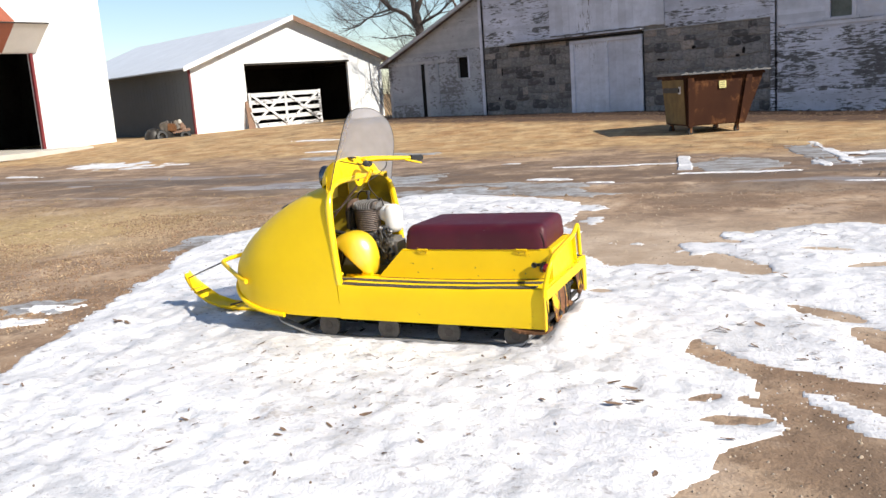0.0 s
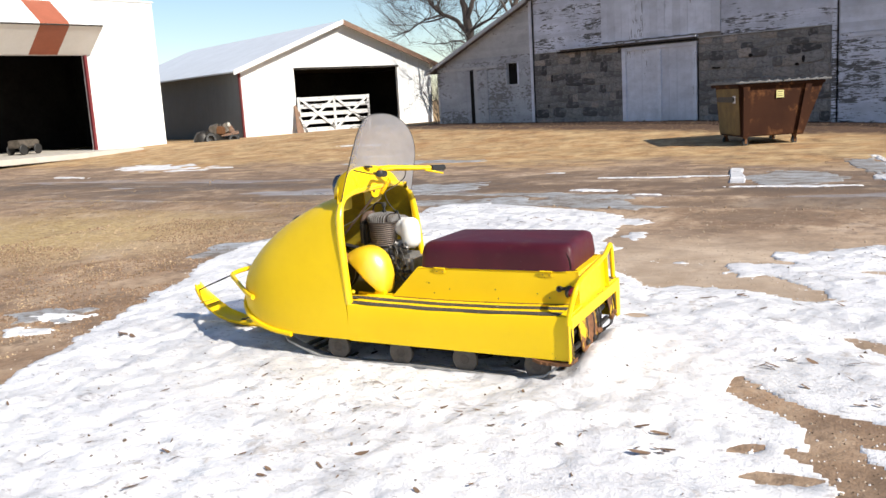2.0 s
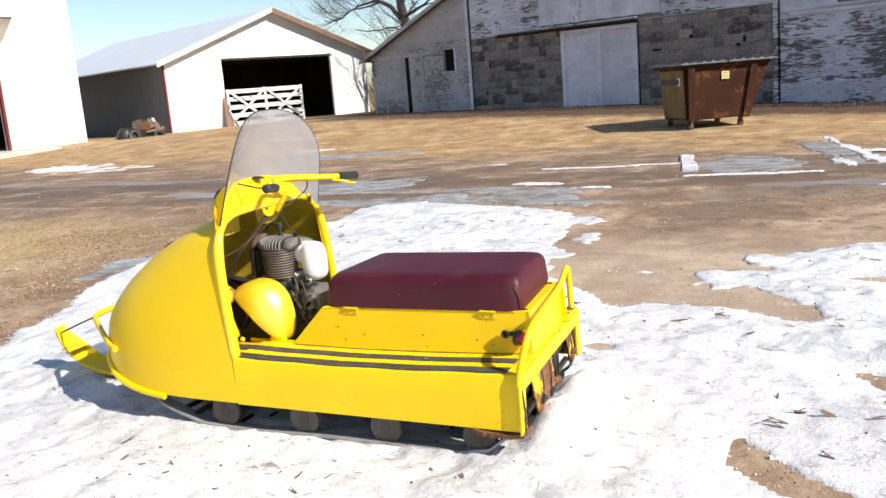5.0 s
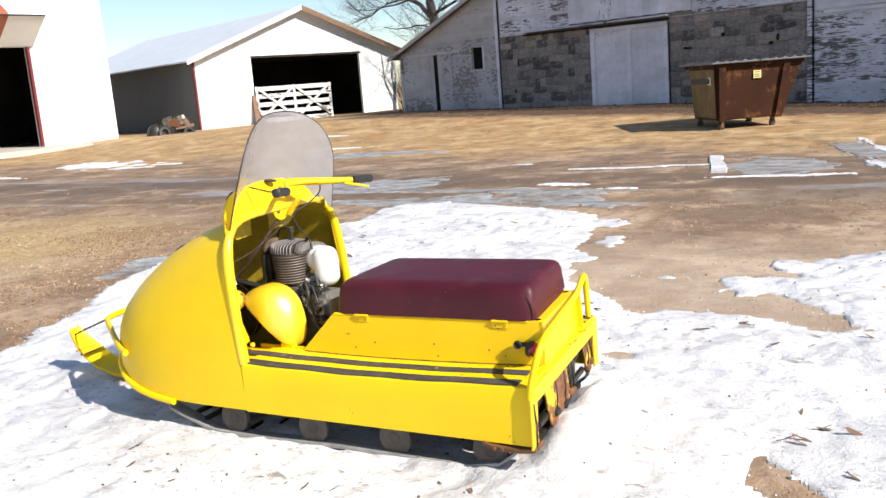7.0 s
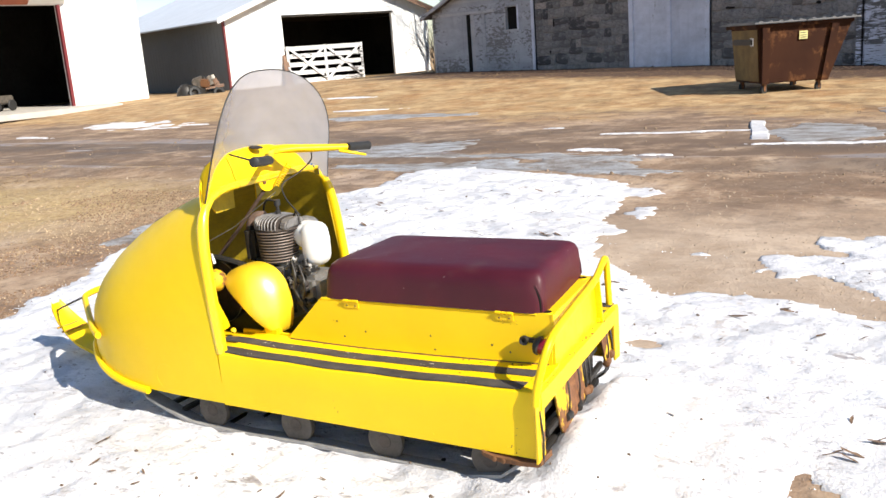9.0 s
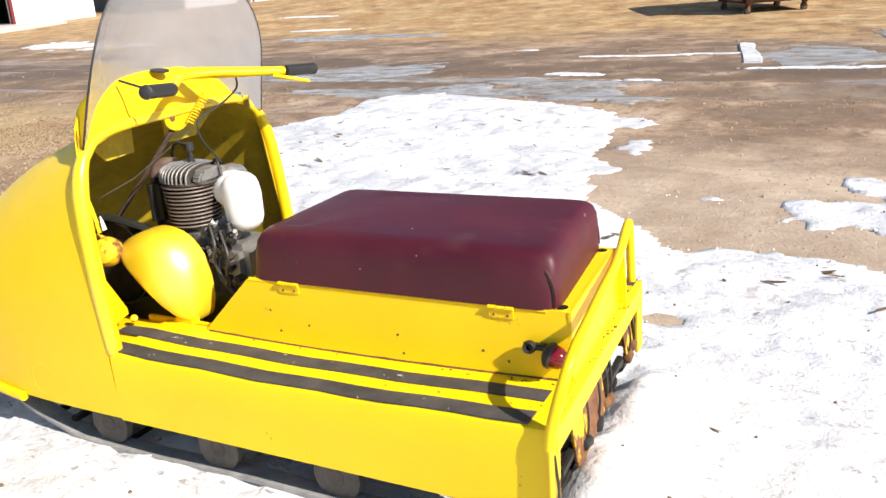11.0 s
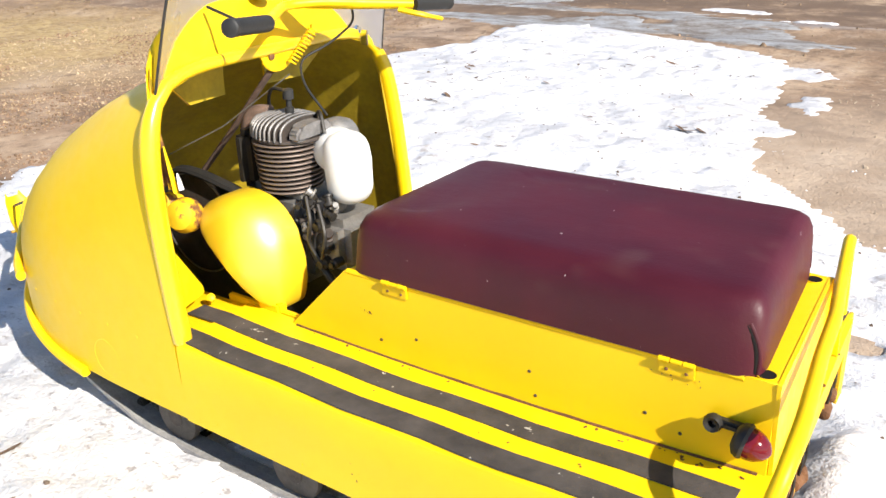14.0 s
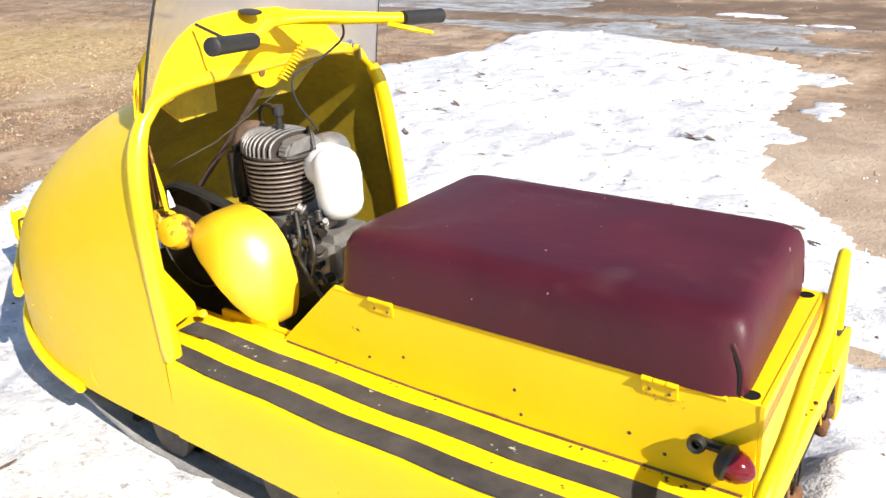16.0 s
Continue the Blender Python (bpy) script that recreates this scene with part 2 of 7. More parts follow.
def ground_mat():
    """Bare gravelly mud near the machine, wet ruts beyond it, dry lawn up to the buildings."""
    n = Nodes("yard_ground", 0.9)
    x, y, z = n.xyz()
    n1, n2, n3, n4 = n.noise(0.35, 5.0), n.noise(2.2, 6.0, 0.62), n.noise(17.0, 5.0, 0.6), n.noise(75.0, 3.0, 0.6)
    mud = n.ramp(n2, [(0.28, (0.19, 0.12, 0.07)), (0.46, (0.33, 0.225, 0.14)), (0.60, (0.43, 0.315, 0.205)), (0.75, (0.50, 0.385, 0.27))])
    stones = n.ramp(n4, [(0.62, 0.0), (0.70, 1.0)])
    mud = n.mix(n.math("MULTIPLY", stones, 0.55), mud, (0.44, 0.37, 0.29))
    mud = n.mix(n.ramp(n3, [(0.34, 0.5), (0.46, 0.0)]), mud, (0.13, 0.09, 0.06))
    patch = n.noise(0.7, 5.0, 0.62)
    mud = n.mix(n.ramp(patch, [(0.40, 0.65), (0.54, 0.0)]), mud, (0.17, 0.105, 0.062))
    mud = n.mix(n.ramp(patch, [(0.54, 0.0), (0.68, 0.5)]), mud, (0.52, 0.42, 0.325))
    clod = n.noise(5.0, 7.0, 0.72, (1.0, 0.8, 1))
    mud = n.mix(n.ramp(clod, [(0.36, 0.75), (0.50, 0.0)]), mud, (0.13, 0.085, 0.052))
    mud = n.mix(n.ramp(clod, [(0.56, 0.0), (0.70, 0.5)]), mud, (0.56, 0.45, 0.33))
    pale = n.math("MULTIPLY", n.math("MULTIPLY", n.math("ADD", n.math("ADD", x, 4.2), n.math("MULTIPLY", n1, 2.0)), 0.5, True), n.math("MULTIPLY", n.math("SUBTRACT", 12.4, n.math("ADD", y, n.math("MULTIPLY", n2, 2.6))), 0.6, True))
    pale = n.math("MULTIPLY", pale, n.math("MULTIPLY", n.math("SUBTRACT", y, 5.6), 0.6, True))
    mud = n.mix(n.math("MULTIPLY", pale, 0.62), mud, n.ramp(n2, [(0.3, (0.42, 0.325, 0.225)), (0.7, (0.60, 0.50, 0.385))]))
    belt = n.math("SUBTRACT", 1.0, n.math("MULTIPLY", n.math("ABSOLUTE", n.math("SUBTRACT", y, n.math("ADD", 14.3, n.math("MULTIPLY", n2, 2.4)))), 0.36), True)
    mud = n.mix(n.math("MULTIPLY", belt, n.ramp(n2, [(0.42, 0.9), (0.64, 0.15)])), mud, (0.125, 0.085, 0.058))
    # dry lawn
    blades = n.noise(30.0, 6.0, 0.7, (1, 2.2, 1))
    lawn = n.ramp(blades, [(0.25, (0.20, 0.125, 0.055)), (0.5, (0.40, 0.275, 0.130)), (0.75, (0.57, 0.43, 0.24))])
    lawn = n.mix(n.ramp(n.noise(0.8, 6.0, 0.65), [(0.4, 0.0), (0.65, 0.7)]), lawn, (0.38, 0.19, 0.065))
    lawn = n.mix(n.ramp(n.noise(2.6, 6.0, 0.7, (0.9, 0.9, 1)), [(0.36, 0.6), (0.5, 0.0)]), lawn, (0.17, 0.11, 0.06))
    clump = n.noise(1.5, 7.0, 0.76, (0.9, 0.8, 1))
    lawn = n.mix(n.ramp(clump, [(0.50, 0.0), (0.60, 0.75)]), lawn, (0.56, 0.41, 0.215))
    lawn = n.mix(n.ramp(clump, [(0.36, 0.7), (0.46, 0.0)]), lawn, (0.16, 0.092, 0.042))
    # darker brown blob over the mud round (1.5, 4.1)
    browned_d = n.math("SQRT", n.math("ADD", n.math("POWER", n.math("ABSOLUTE", n.math("SUBTRACT", x, 1.5)), 2.0), n.math("POWER", n.math("ABSOLUTE", n.math("SUBTRACT", y, 4.1)), 2.0)))
    browned = n.math("SUBTRACT", 1.75, n.math("ADD", browned_d, n2), True)
    mud = n.mix(n.math("MULTIPLY", browned, 0.6), mud, (0.16, 0.11, 0.07))
    ruts = n.noise(1.3, 7.0, 0.68, (0.55, 1.25, 1))
    mud = n.mix(n.math("MULTIPLY", n.ramp(ruts, [(0.36, 0.75), (0.53, 0.0)]), n.math("ADD", 0.35, n.math("MULTIPLY", n.math("SUBTRACT", y, 9.0), 0.2, True))), mud, (0.15, 0.10, 0.065))
    wob = n.math("MULTIPLY", n.math("SUBTRACT", n1, 0.5), 9.0)
    wob2 = n.math("MULTIPLY", n.math("SUBTRACT", n2, 0.5), 4.0)
    yy = n.math("ADD", n.math("ADD", y, wob), wob2)
    lawn_edge = n.math("ADD", n.math("MULTIPLY", x, -0.10), 18.2)
    lawn_far = n.math("MULTIPLY", n.math("SUBTRACT", yy, lawn_edge), 0.45, True)
    left = n.math("MULTIPLY", n.math("SUBTRACT", -7.0, n.math("ADD", x, n.math("MULTIPLY", wob, 0.8))), 0.35, True)
    near = n.math("MULTIPLY", n.math("SUBTRACT", 12.0, yy), 0.3, True)
    lawn_left = n.math("MULTIPLY", n.math("MULTIPLY", left, near), n.ramp(n2, [(0.40, 0.1), (0.58, 0.9)]))
    lawn_fac = n.math("MAXIMUM", lawn_far, lawn_left)
    dry = n.mix(lawn_fac, mud, lawn)
    # straw-coloured turf beside the drive
    turf_d = n.math("SQRT", n.math("ADD", n.math("POWER", n.math("ABSOLUTE", n.math("MULTIPLY", n.math("ADD", x, 10.2), 0.27)), 2.0), n.math("POWER", n.math("ABSOLUTE", n.math("MULTIPLY", n.math("SUBTRACT", y, 9.6), 0.40)), 2.0)))
    turf = n.math("MULTIPLY", n.math("SUBTRACT", 1.55, n.math("ADD", turf_d, n.math("MULTIPLY", n2, 0.9))), 1.3, True)
    turf_col = n.ramp(n.noise(14.0, 6.0, 0.7), [(0.34, (0.21, 0.135, 0.05)), (0.5, (0.41, 0.30, 0.125)), (0.68, (0.55, 0.43, 0.23))])
    dry = n.mix(n.math("MULTIPLY", turf, n.ramp(clod, [(0.38, 0.35), (0.52, 0.9)])), dry, turf_col)
    # dark red-brown band with a noisy edge along the foot of the barn
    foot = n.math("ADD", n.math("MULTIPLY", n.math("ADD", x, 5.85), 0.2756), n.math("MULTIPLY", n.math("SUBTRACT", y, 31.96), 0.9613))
    foot_band = n.math("MULTIPLY", n.math("ADD", n.math("ADD", foot, 6.0), n.math("MULTIPLY", n2, -2.6)), 0.9, True)
    foot_band = n.math("MULTIPLY", foot_band, n.math("MULTIPLY", n.math("ADD", x, 20.5), 0.5, True))
    dry = n.mix(n.math("MULTIPLY", foot_band, 0.92), dry, n.ramp(blades, [(0.3, (0.028, 0.013, 0.008)), (0.7, (0.080, 0.038, 0.021))]))
    # meltwater and thin ice between the ruts
    band = n.math("SUBTRACT", 1.0, n.math("MULTIPLY", n.math("ABSOLUTE", n.math("SUBTRACT", yy, 15.0)), 0.30), True)
    wet = n.math("MULTIPLY", band, n.ramp(n.noise(0.55, 4.0, 0.5, (0.35, 1.3, 1)), [(0.46, 0.0), (0.56, 1.0)]))
    wet_col = n.mix(wet, dry, n.mix(0.7, dry, (0.085, 0.066, 0.05)))
    pool = n.math("MULTIPLY", band, n.ramp(n.noise(0.45, 3.0, 0.5, (0.4, 1.5, 1)), [(0.575, 0.0), (0.60, 1.0)]))
    n.colour(n.mix(1.0, n.mix(n.math("MULTIPLY", pool, 0.6), wet_col, (0.30, 0.31, 0.33)), (1.015, 0.975, 0.98), "MULTIPLY"))
    n.rough(n.math("SUBTRACT", n.math("SUBTRACT", 0.93, n.math("MULTIPLY", wet, 0.25)), n.math("MULTIPLY", pool, 0.45)))
    h = n.math("ADD", n.math("ADD", n.math("MULTIPLY", n3, 0.7), n.math("MULTIPLY", n4, 0.35)), n.math("MULTIPLY", blades, n.math("MULTIPLY", lawn_fac, 0.8)))
    n.bump(n.math("MULTIPLY", h, n.math("SUBTRACT", 1.0, pool)), 0.5, 0.035)
    return n.mat


def old_boards(name, paint, wear, flow=(0.38, 0.38, 2.3), bare_tone=0.115):
    """White paint flaking off grey boards, along the grain and worse on some boards than on others."""
    n = Nodes(name, 0.85)
    luck = n.tree.nodes.new("ShaderNodeObjectInfo").outputs["Random"]
    grain = n.noise(5.0, 6.0, 0.65, (1, 1, 26) if flow[2] > flow[0] else (20, 20, 0.6))
    flake = n.noise(7.5, 8.0, 0.72, flow)
    patch = n.noise(0.42, 5.0, 0.62)
    film = n.ramp(n.noise(0.9, 7.0, 0.72, (0.8, 0.8, 1.3)), [(0.34, 0.6), (0.58, 0.0)])
    bare = n.ramp(grain, [(0.3, (bare_tone * 0.45, bare_tone * 0.42, bare_tone * 0.42)), (0.7, (bare_tone * 1.5, bare_tone * 1.42, bare_tone * 1.4))])
    white = n.ramp(n.math("ADD", n.math("MULTIPLY", n.noise(3.0, 5.0), 0.6), n.math("MULTIPLY", luck, 0.4)), [(0.2, tuple(c * 0.74 for c in paint)), (0.75, paint)])
    k = n.math("ADD", flake, n.math("MULTIPLY", n.math("SUBTRACT", patch, 0.5), 0.8))
    k = n.math("ADD", k, n.math("MULTIPLY", n.math("SUBTRACT", luck, 0.5), 0.14))
    white = n.mix(film, white, tuple(c * 0.5 for c in paint))
    white = n.mix(n.ramp(grain, [(0.30, 0.4), (0.42, 0.0)]), white, tuple(c * 0.45 for c in paint))
    n.colour(n.mix(n.ramp(k, [(wear - 0.010, 0.0), (wear + 0.014, 1.0)]), white, bare))
    n.bump(n.math("ADD", grain, flake), 0.4, 0.01)
    return n.mat


def stone_mat():
    n = Nodes("field_stone", 0.9)
    r = n.tree.nodes.new("ShaderNodeObjectInfo").outputs["Random"]
    base = n.ramp(r, [(0.0, (0.045, 0.042, 0.045)), (0.14, (0.085, 0.078, 0.076)), (0.30, (0.15, 0.138, 0.13)), (0.50, (0.195, 0.182, 0.178)), (0.66, (0.22, 0.20, 0.185)), (0.80, (0.25, 0.237, 0.232)), (0.92, (0.28, 0.24, 0.21)), (1.0, (0.38, 0.32, 0.28))])
    f = n.noise(5.0, 7.0, 0.7)
    worn = n.mix(n.ramp(n.noise(1.7, 6.0, 0.7), [(0.5, 0.0), (0.64, 0.7)]), base, (0.33, 0.305, 0.29))
    n.colour(n.mix(n.ramp(f, [(0.36, 0.8), (0.52, 0.0)]), worn, (0.085, 0.075, 0.070)))
    n.bump(f, 0.6, 0.03)
    return n.mat


def dumpster_mat():
    n = Nodes("brown_dumpster_paint", 0.75)
    n.bsdf.inputs["Specular IOR Level"].default_value = 0.15
    f, g = n.noise(2.2, 6.0, 0.65), n.noise(16.0, 4.0)
    paint = n.ramp(n.noise(1.2, 3.0), [(0.3, (0.028, 0.0095, 0.0045)), (0.7, (0.050, 0.018, 0.008))])
    rust = n.ramp(g, [(0.3, (0.10, 0.035, 0.012)), (0.7, (0.27, 0.12, 0.045))])
    n.colour(n.mix(n.ramp(f, [(0.55, 0.0), (0.68, 0.6)]), paint, rust))
    n.bump(g, 0.3, 0.006)
    return n.mat


def bark_mat():
    n = Nodes("grey_bark", 0.95)
    f = n.noise(6.0, 6.0, 0.65, (1, 1, 0.25))
    n.colour(n.ramp(f, [(0.3, (0.05, 0.038, 0.034)), (0.7, (0.15, 0.12, 0.105))]))
    n.bump(f, 0.8, 0.03)
    return n.mat


def glass_mat(name, tint, rough=0.08, clear=0.82):
    """A thin tinted sheet: part clear, part glossy and hazy with age."""
    m = bpy.data.materials.new(name)
    m.use_nodes = True
    t, nodes = m.node_tree, m.node_tree.nodes
    b = nodes["Principled BSDF"]
    b.inputs["Base Color"].default_value = (*[c * 0.75 for c in tint], 1)
    b.inputs["Roughness"].default_value = rough
    tr = nodes.new("ShaderNodeBsdfTransparent")
    tr.inputs[0].default_value = (*tint, 1)
    nz = nodes.new("ShaderNodeTexNoise")
    nz.inputs["Scale"].default_value = 5.0
    rp = nodes.new("ShaderNodeMapRange")
    rp.inputs[3].default_value, rp.inputs[4].default_value = clear + 0.06, clear - 0.08
    t.links.new(nz.outputs["Fac"], rp.inputs[0])
    mx = nodes.new("ShaderNodeMixShader")
    t.links.new(rp.outputs[0], mx.inputs[0])
    t.links.new(b.outputs[0], mx.inputs[1])
    t.links.new(tr.outputs[0], mx.inputs[2])
    t.links.new(mx.outputs[0], nodes["Material Output"].inputs[0])
    return m


YELLOW, GLOSS_YELLOW = yellow_paint("yellow_enamel", 0.0), yellow_paint("fresh_yellow_enamel", 1.0, 0.42, 0.6, 2.3)
SATIN_YELLOW = yellow_paint("polished_yellow_enamel", 1.0, 0.22, 0.2, 1.6)
RUSTY, MAROON = rusty_yellow("rusty_yellow_steel", 0.45), vinyl()
CHIPPED = rusty_yellow("chipped_yellow_steel", 0.60)
WORN_YELLOW = rusty_yellow("worn_yellow_cup", 0.52)
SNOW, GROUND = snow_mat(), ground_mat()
BLACK = plain("black_rubber", (0.022, 0.021, 0.02), 0.55, 0, 0.3, 30, 0.2)
TAPE = grip_tape()
STEEL = plain("dull_steel", (0.33, 0.32, 0.30), 0.42, 0.85, 0.25, 20)
ALLOY = plain("cast_alloy", (0.29, 0.275, 0.255), 0.5, 0.55, 0.3, 25, 0.3)
IRON = plain("dark_iron", (0.085, 0.068, 0.058), 0.6, 0.45, 0.4, 25, 0.4)
HEAD_ALLOY = plain("grimy_head_alloy", (0.25, 0.235, 0.225), 0.5, 0.5, 0.35, 30, 0.3)
CHROME = plain("chrome", (0.7, 0.7, 0.7), 0.12, 1.0, 0.05, 20)
RUST = plain("rust", (0.17, 0.075, 0.03), 0.85, 0.15, 0.5, 22, 0.6, 0.004)
GREASE = plain("greasy_dark_metal", (0.03, 0.026, 0.022), 0.5, 0.3, 0.4, 18, 0.4)
WHITE_PLASTIC = plain("white_plastic", (0.78, 0.77, 0.74), 0.35, 0, 0.06, 10)
RED_LENS = plain("red_lens", (0.13, 0.006, 0.011), 0.12, 0, 0.15, 15)
BROWN_PRINT = plain("brown_print", (0.45, 0.24, 0.02), 0.5, 0, 0.1, 15)
BELT = plain("grey_track_belt", (0.27, 0.26, 0.25), 0.8, 0, 0.35, 18, 0.5, 0.004)
WHEEL = plain("dusty_roller", (0.095, 0.080, 0.066), 0.75, 0.1, 0.4, 18, 0.3)
WINDSHIELD = glass_mat("smoked_windshield", (0.74, 0.73, 0.76), 0.16, 0.60)
# inner faces of hood and cowl: about half as bright as the outside
OLIVE = plain("dull_olive_inner_paint", (0.44, 0.31, 0.014), 0.6, 0, 0.3, 8, 0.2)
SCORCHED = plain("scorched_pinkish_steel", (0.19, 0.125, 0.095), 0.75, 0.2, 0.4, 30, 0.4)
FIN_EDGE = plain("brown_iron_fins", (0.21, 0.165, 0.14), 0.55, 0.4, 0.3, 25, 0.3)
DASH_SHELL = plain("tarnished_lamp_shell", (0.22, 0.22, 0.23), 0.2, 0.9, 0.2, 10)
WEATHERED = plain("weathered_brown_board", (0.20, 0.12, 0.08), 0.9, 0, 0.4, 6, 0.4)
STRAW = plain("dry_grass", (0.36, 0.25, 0.13), 0.9, 0, 0.4, 1.5)
BOARDS = old_boards("flaking_white_boards", (0.70, 0.705, 0.80), 0.550, bare_tone=0.13)
BOARDS_GREY = old_boards("grey_weathered_boards", (0.52, 0.51, 0.52), 0.60, bare_tone=0.15)
BOARDS_LOW = old_boards("bare_blue_grey_boards", (0.46, 0.465, 0.50), 0.535, (0.7, 0.7, 1.5), 0.20)
DOOR_PAINT = old_boards("faded_white_door", (0.72, 0.73, 0.82), 0.68, (3.0, 3.0, 0.35))
STONE = stone_mat()
MORTAR = plain("lime_mortar", (0.22, 0.205, 0.195), 0.95, 0, 0.25, 6, 0.5, 0.01)
WHITE_WALL = plain("white_painted_steel", (0.80, 0.80, 0.79), 0.5, 0, 0.05, 1.5)
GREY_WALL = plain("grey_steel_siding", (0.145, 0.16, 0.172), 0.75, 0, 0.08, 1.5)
ROOF_TIN = plain("galvanised_roofing", (0.72, 0.74, 0.77), 0.45, 0.15, 0.08, 1.0)
RED_TRIM = plain("red_trim", (0.15, 0.018, 0.022), 0.5, 0, 0.15, 5)
STRIPE = plain("rust_red_panel", (0.36, 0.11, 0.06), 0.5, 0, 0.15, 2)
# near-black that stands in for the shade inside bays, gaps and holes
SHADE_BLACK = plain("shade_black", (0.018, 0.016, 0.015), 0.95, 0, 0.4, 0.8)
SHADE_BLACK.node_tree.nodes["Principled BSDF"].inputs["Specular IOR Level"].default_value = 0.04
SHINGLE = plain("weathered_shingles", (0.12, 0.11, 0.105), 0.95, 0, 0.4, 3, 0.6, 0.02)
DUMP = dumpster_mat()
MUSTARD = plain("mustard_steel", (0.17, 0.105, 0.03), 0.7, 0, 0.4, 4)
LID = plain("weathered_lid", (0.17, 0.165, 0.165), 0.45, 0, 0.3, 3)
LABEL = plain("yellowed_label", (0.66, 0.60, 0.25), 0.6, 0, 0.1, 10)
GATE_PAINT = old_boards("white_gate_boards", (0.80, 0.80, 0.79), 0.62)
BARK = bark_mat()
ICE = dirty_ice()
CONCRETE = plain("pale_concrete", (0.50, 0.46, 0.40), 0.85, 0, 0.15, 3, 0.3, 0.006)
LEAF = plain("dead_leaf", (0.17, 0.105, 0.065), 0.8, 0, 0.4, 20)
PEBBLE = plain("pebbles", (0.33, 0.26, 0.19), 0.9, 0, 0.45, 1.2)
SCRAP = plain("scrap_metal", (0.12, 0.10, 0.08), 0.7, 0.3, 0.6, 6, 0.3)

# ---- ground and snow ----
BARN_BASE = ([-90, -32, -26, -17, -6, 2, 12, 90], [0.2, 0.22, 0.3, 0.44, 0.28, 0.0, -0.05, -0.1])


def step01(v, a, b):
    t = np.clip((v - a) / (b - a), 0, 1)
    return t * t * (3 - 2 * t)


def ground_z(x, y):
    return -0.095 + step01(y, 20.0, 31.5) * (np.interp(x, *BARN_BASE) + 0.095)


def wobble(x, y, scale, seed=0.0):
    return noise.noise((x * scale + seed, y * scale - seed, seed * 0.37))


def spread(inner, outer, step, grow=1.16):
    """Grid lines: evenly spaced inside, ever wider outside."""
    lines = list(np.arange(inner[0], inner[1] + 1e-6, step))
    gap, v = step, inner[1]
    while v < outer[1]:
        gap *= grow
        v += gap
        lines.append(min(v, outer[1]))
    gap, v = step, inner[0]
    while v > outer[0]:
        gap *= grow
        v -= gap
        lines.insert(0, max(v, outer[0]))
    return lines


def grid_mesh(name, xs, ys, height, material):
    verts = [(x, y, height(x, y)) for y in ys for x in xs]
    w = len(xs)
    faces = [(j * w + i, j * w + i + 1, (j + 1) * w + i + 1, (j + 1) * w + i) for j in range(len(ys) - 1) for i in range(w - 1)]
    me = bpy.data.meshes.new(name)
    me.from_pydata(verts, [], faces)
    me.materials.append(material)
    for p in me.polygons:
        p.use_smooth = True
    return new(name, me)


def yard_z(x, y):
    bump = 0.0
    if -45 < x < 30 and -10 < y < 60:
        calm = 1.0 - 0.75 * float(step01(y, 15.0, 20.0))
        bump = calm * (0.018 * wobble(x, y, 0.9) + 0.008 * wobble(x, y, 3.1, 4.0))
        bump += 0.03 * math.exp(-((y - 13.8 - 0.12 * x) / 1.2) ** 2) * math.sin(y * 5.2 + 0.9 * x * 0.2)
    return float(ground_z(x, y)) + bump


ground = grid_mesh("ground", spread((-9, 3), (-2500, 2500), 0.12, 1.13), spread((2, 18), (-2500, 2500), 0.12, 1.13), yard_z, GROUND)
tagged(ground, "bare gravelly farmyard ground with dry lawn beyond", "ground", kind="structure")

SNOW_WEST = [(-1.1, 0.15), (-1.7, 0.05), (-2.2, 0.5), (-2.75, 0.75), (-3.0, 1.4), (-3.3, 2.0), (-4.1, 4.3), (-4.5, 5.07), (-4.92, 6.04), (-5.25, 6.7), (-5.5, 7.35), (-6.0, 8.25), (-6.35, 9.0), (-6.2, 10.0), (-5.6, 10.7), (-5.55, 11.2), (-5.4, 11.5), (-5.5, 12.3), (-5.3, 12.9), (-4.85, 13.05), (-3.92, 12.66), (-3.2, 12.42), (-2.68, 12.21), (-2.42, 11.95), (-2.12, 11.67), (-1.98, 11.66), (-1.80, 11.42), (-1.96, 11.17), (-2.14, 11.2), (-2.08, 10.8), (-2.02, 10.42), (-2.0, 10.11), (-1.9, 9.95), (-1.66, 9.72), (-1.64, 9.58), (-1.79, 9.42), (-1.77, 9.29), (-1.66, 9.11), (-1.7, 8.91), (-1.55, 8.73), (-1.38, 8.56), (-1.3, 8.42), (-1.14, 8.3), (-0.9, 8.02), (-0.68, 8.1), (-0.45, 8.12), (-0.17, 8.05), (0.05, 7.92), (0.18, 7.8), (0.45, 7.85)]
SNOW_EAST = [(0.13, 8.22), (-0.04, 8.46), (-0.16, 8.6), (-0.31, 8.48), (-0.53, 8.64), (-0.56, 9.02), (-0.3, 9.12), (-0.05, 9.2), (-0.3, 9.5), (-0.25, 9.72), (0.05, 9.72), (0.5, 10.15), (0.95, 10.4), (1.4, 10.1), (2.2, 10.3), (3.2, 9.6), (3.3, 7.5), (3.0, 5.2), (2.2, 5.0), (1.15, 5.31), (0.95, 5.36), (0.73, 5.44), (0.5, 5.5), (0.33, 5.62), (0.09, 5.92), (0.08, 5.70), (0.33, 5.46), (0.53, 5.26), (0.56, 4.97), (0.45, 5.02), (0.58, 4.86), (0.75, 4.63), (0.52, 4.34), (0.46, 4.22), (0.51, 4.08), (0.35, 3.82), (0.2, 3.0), (0.0, 2.2), (-0.05, 1.5), (-0.45, 0.9), (-0.65, 0.4)]
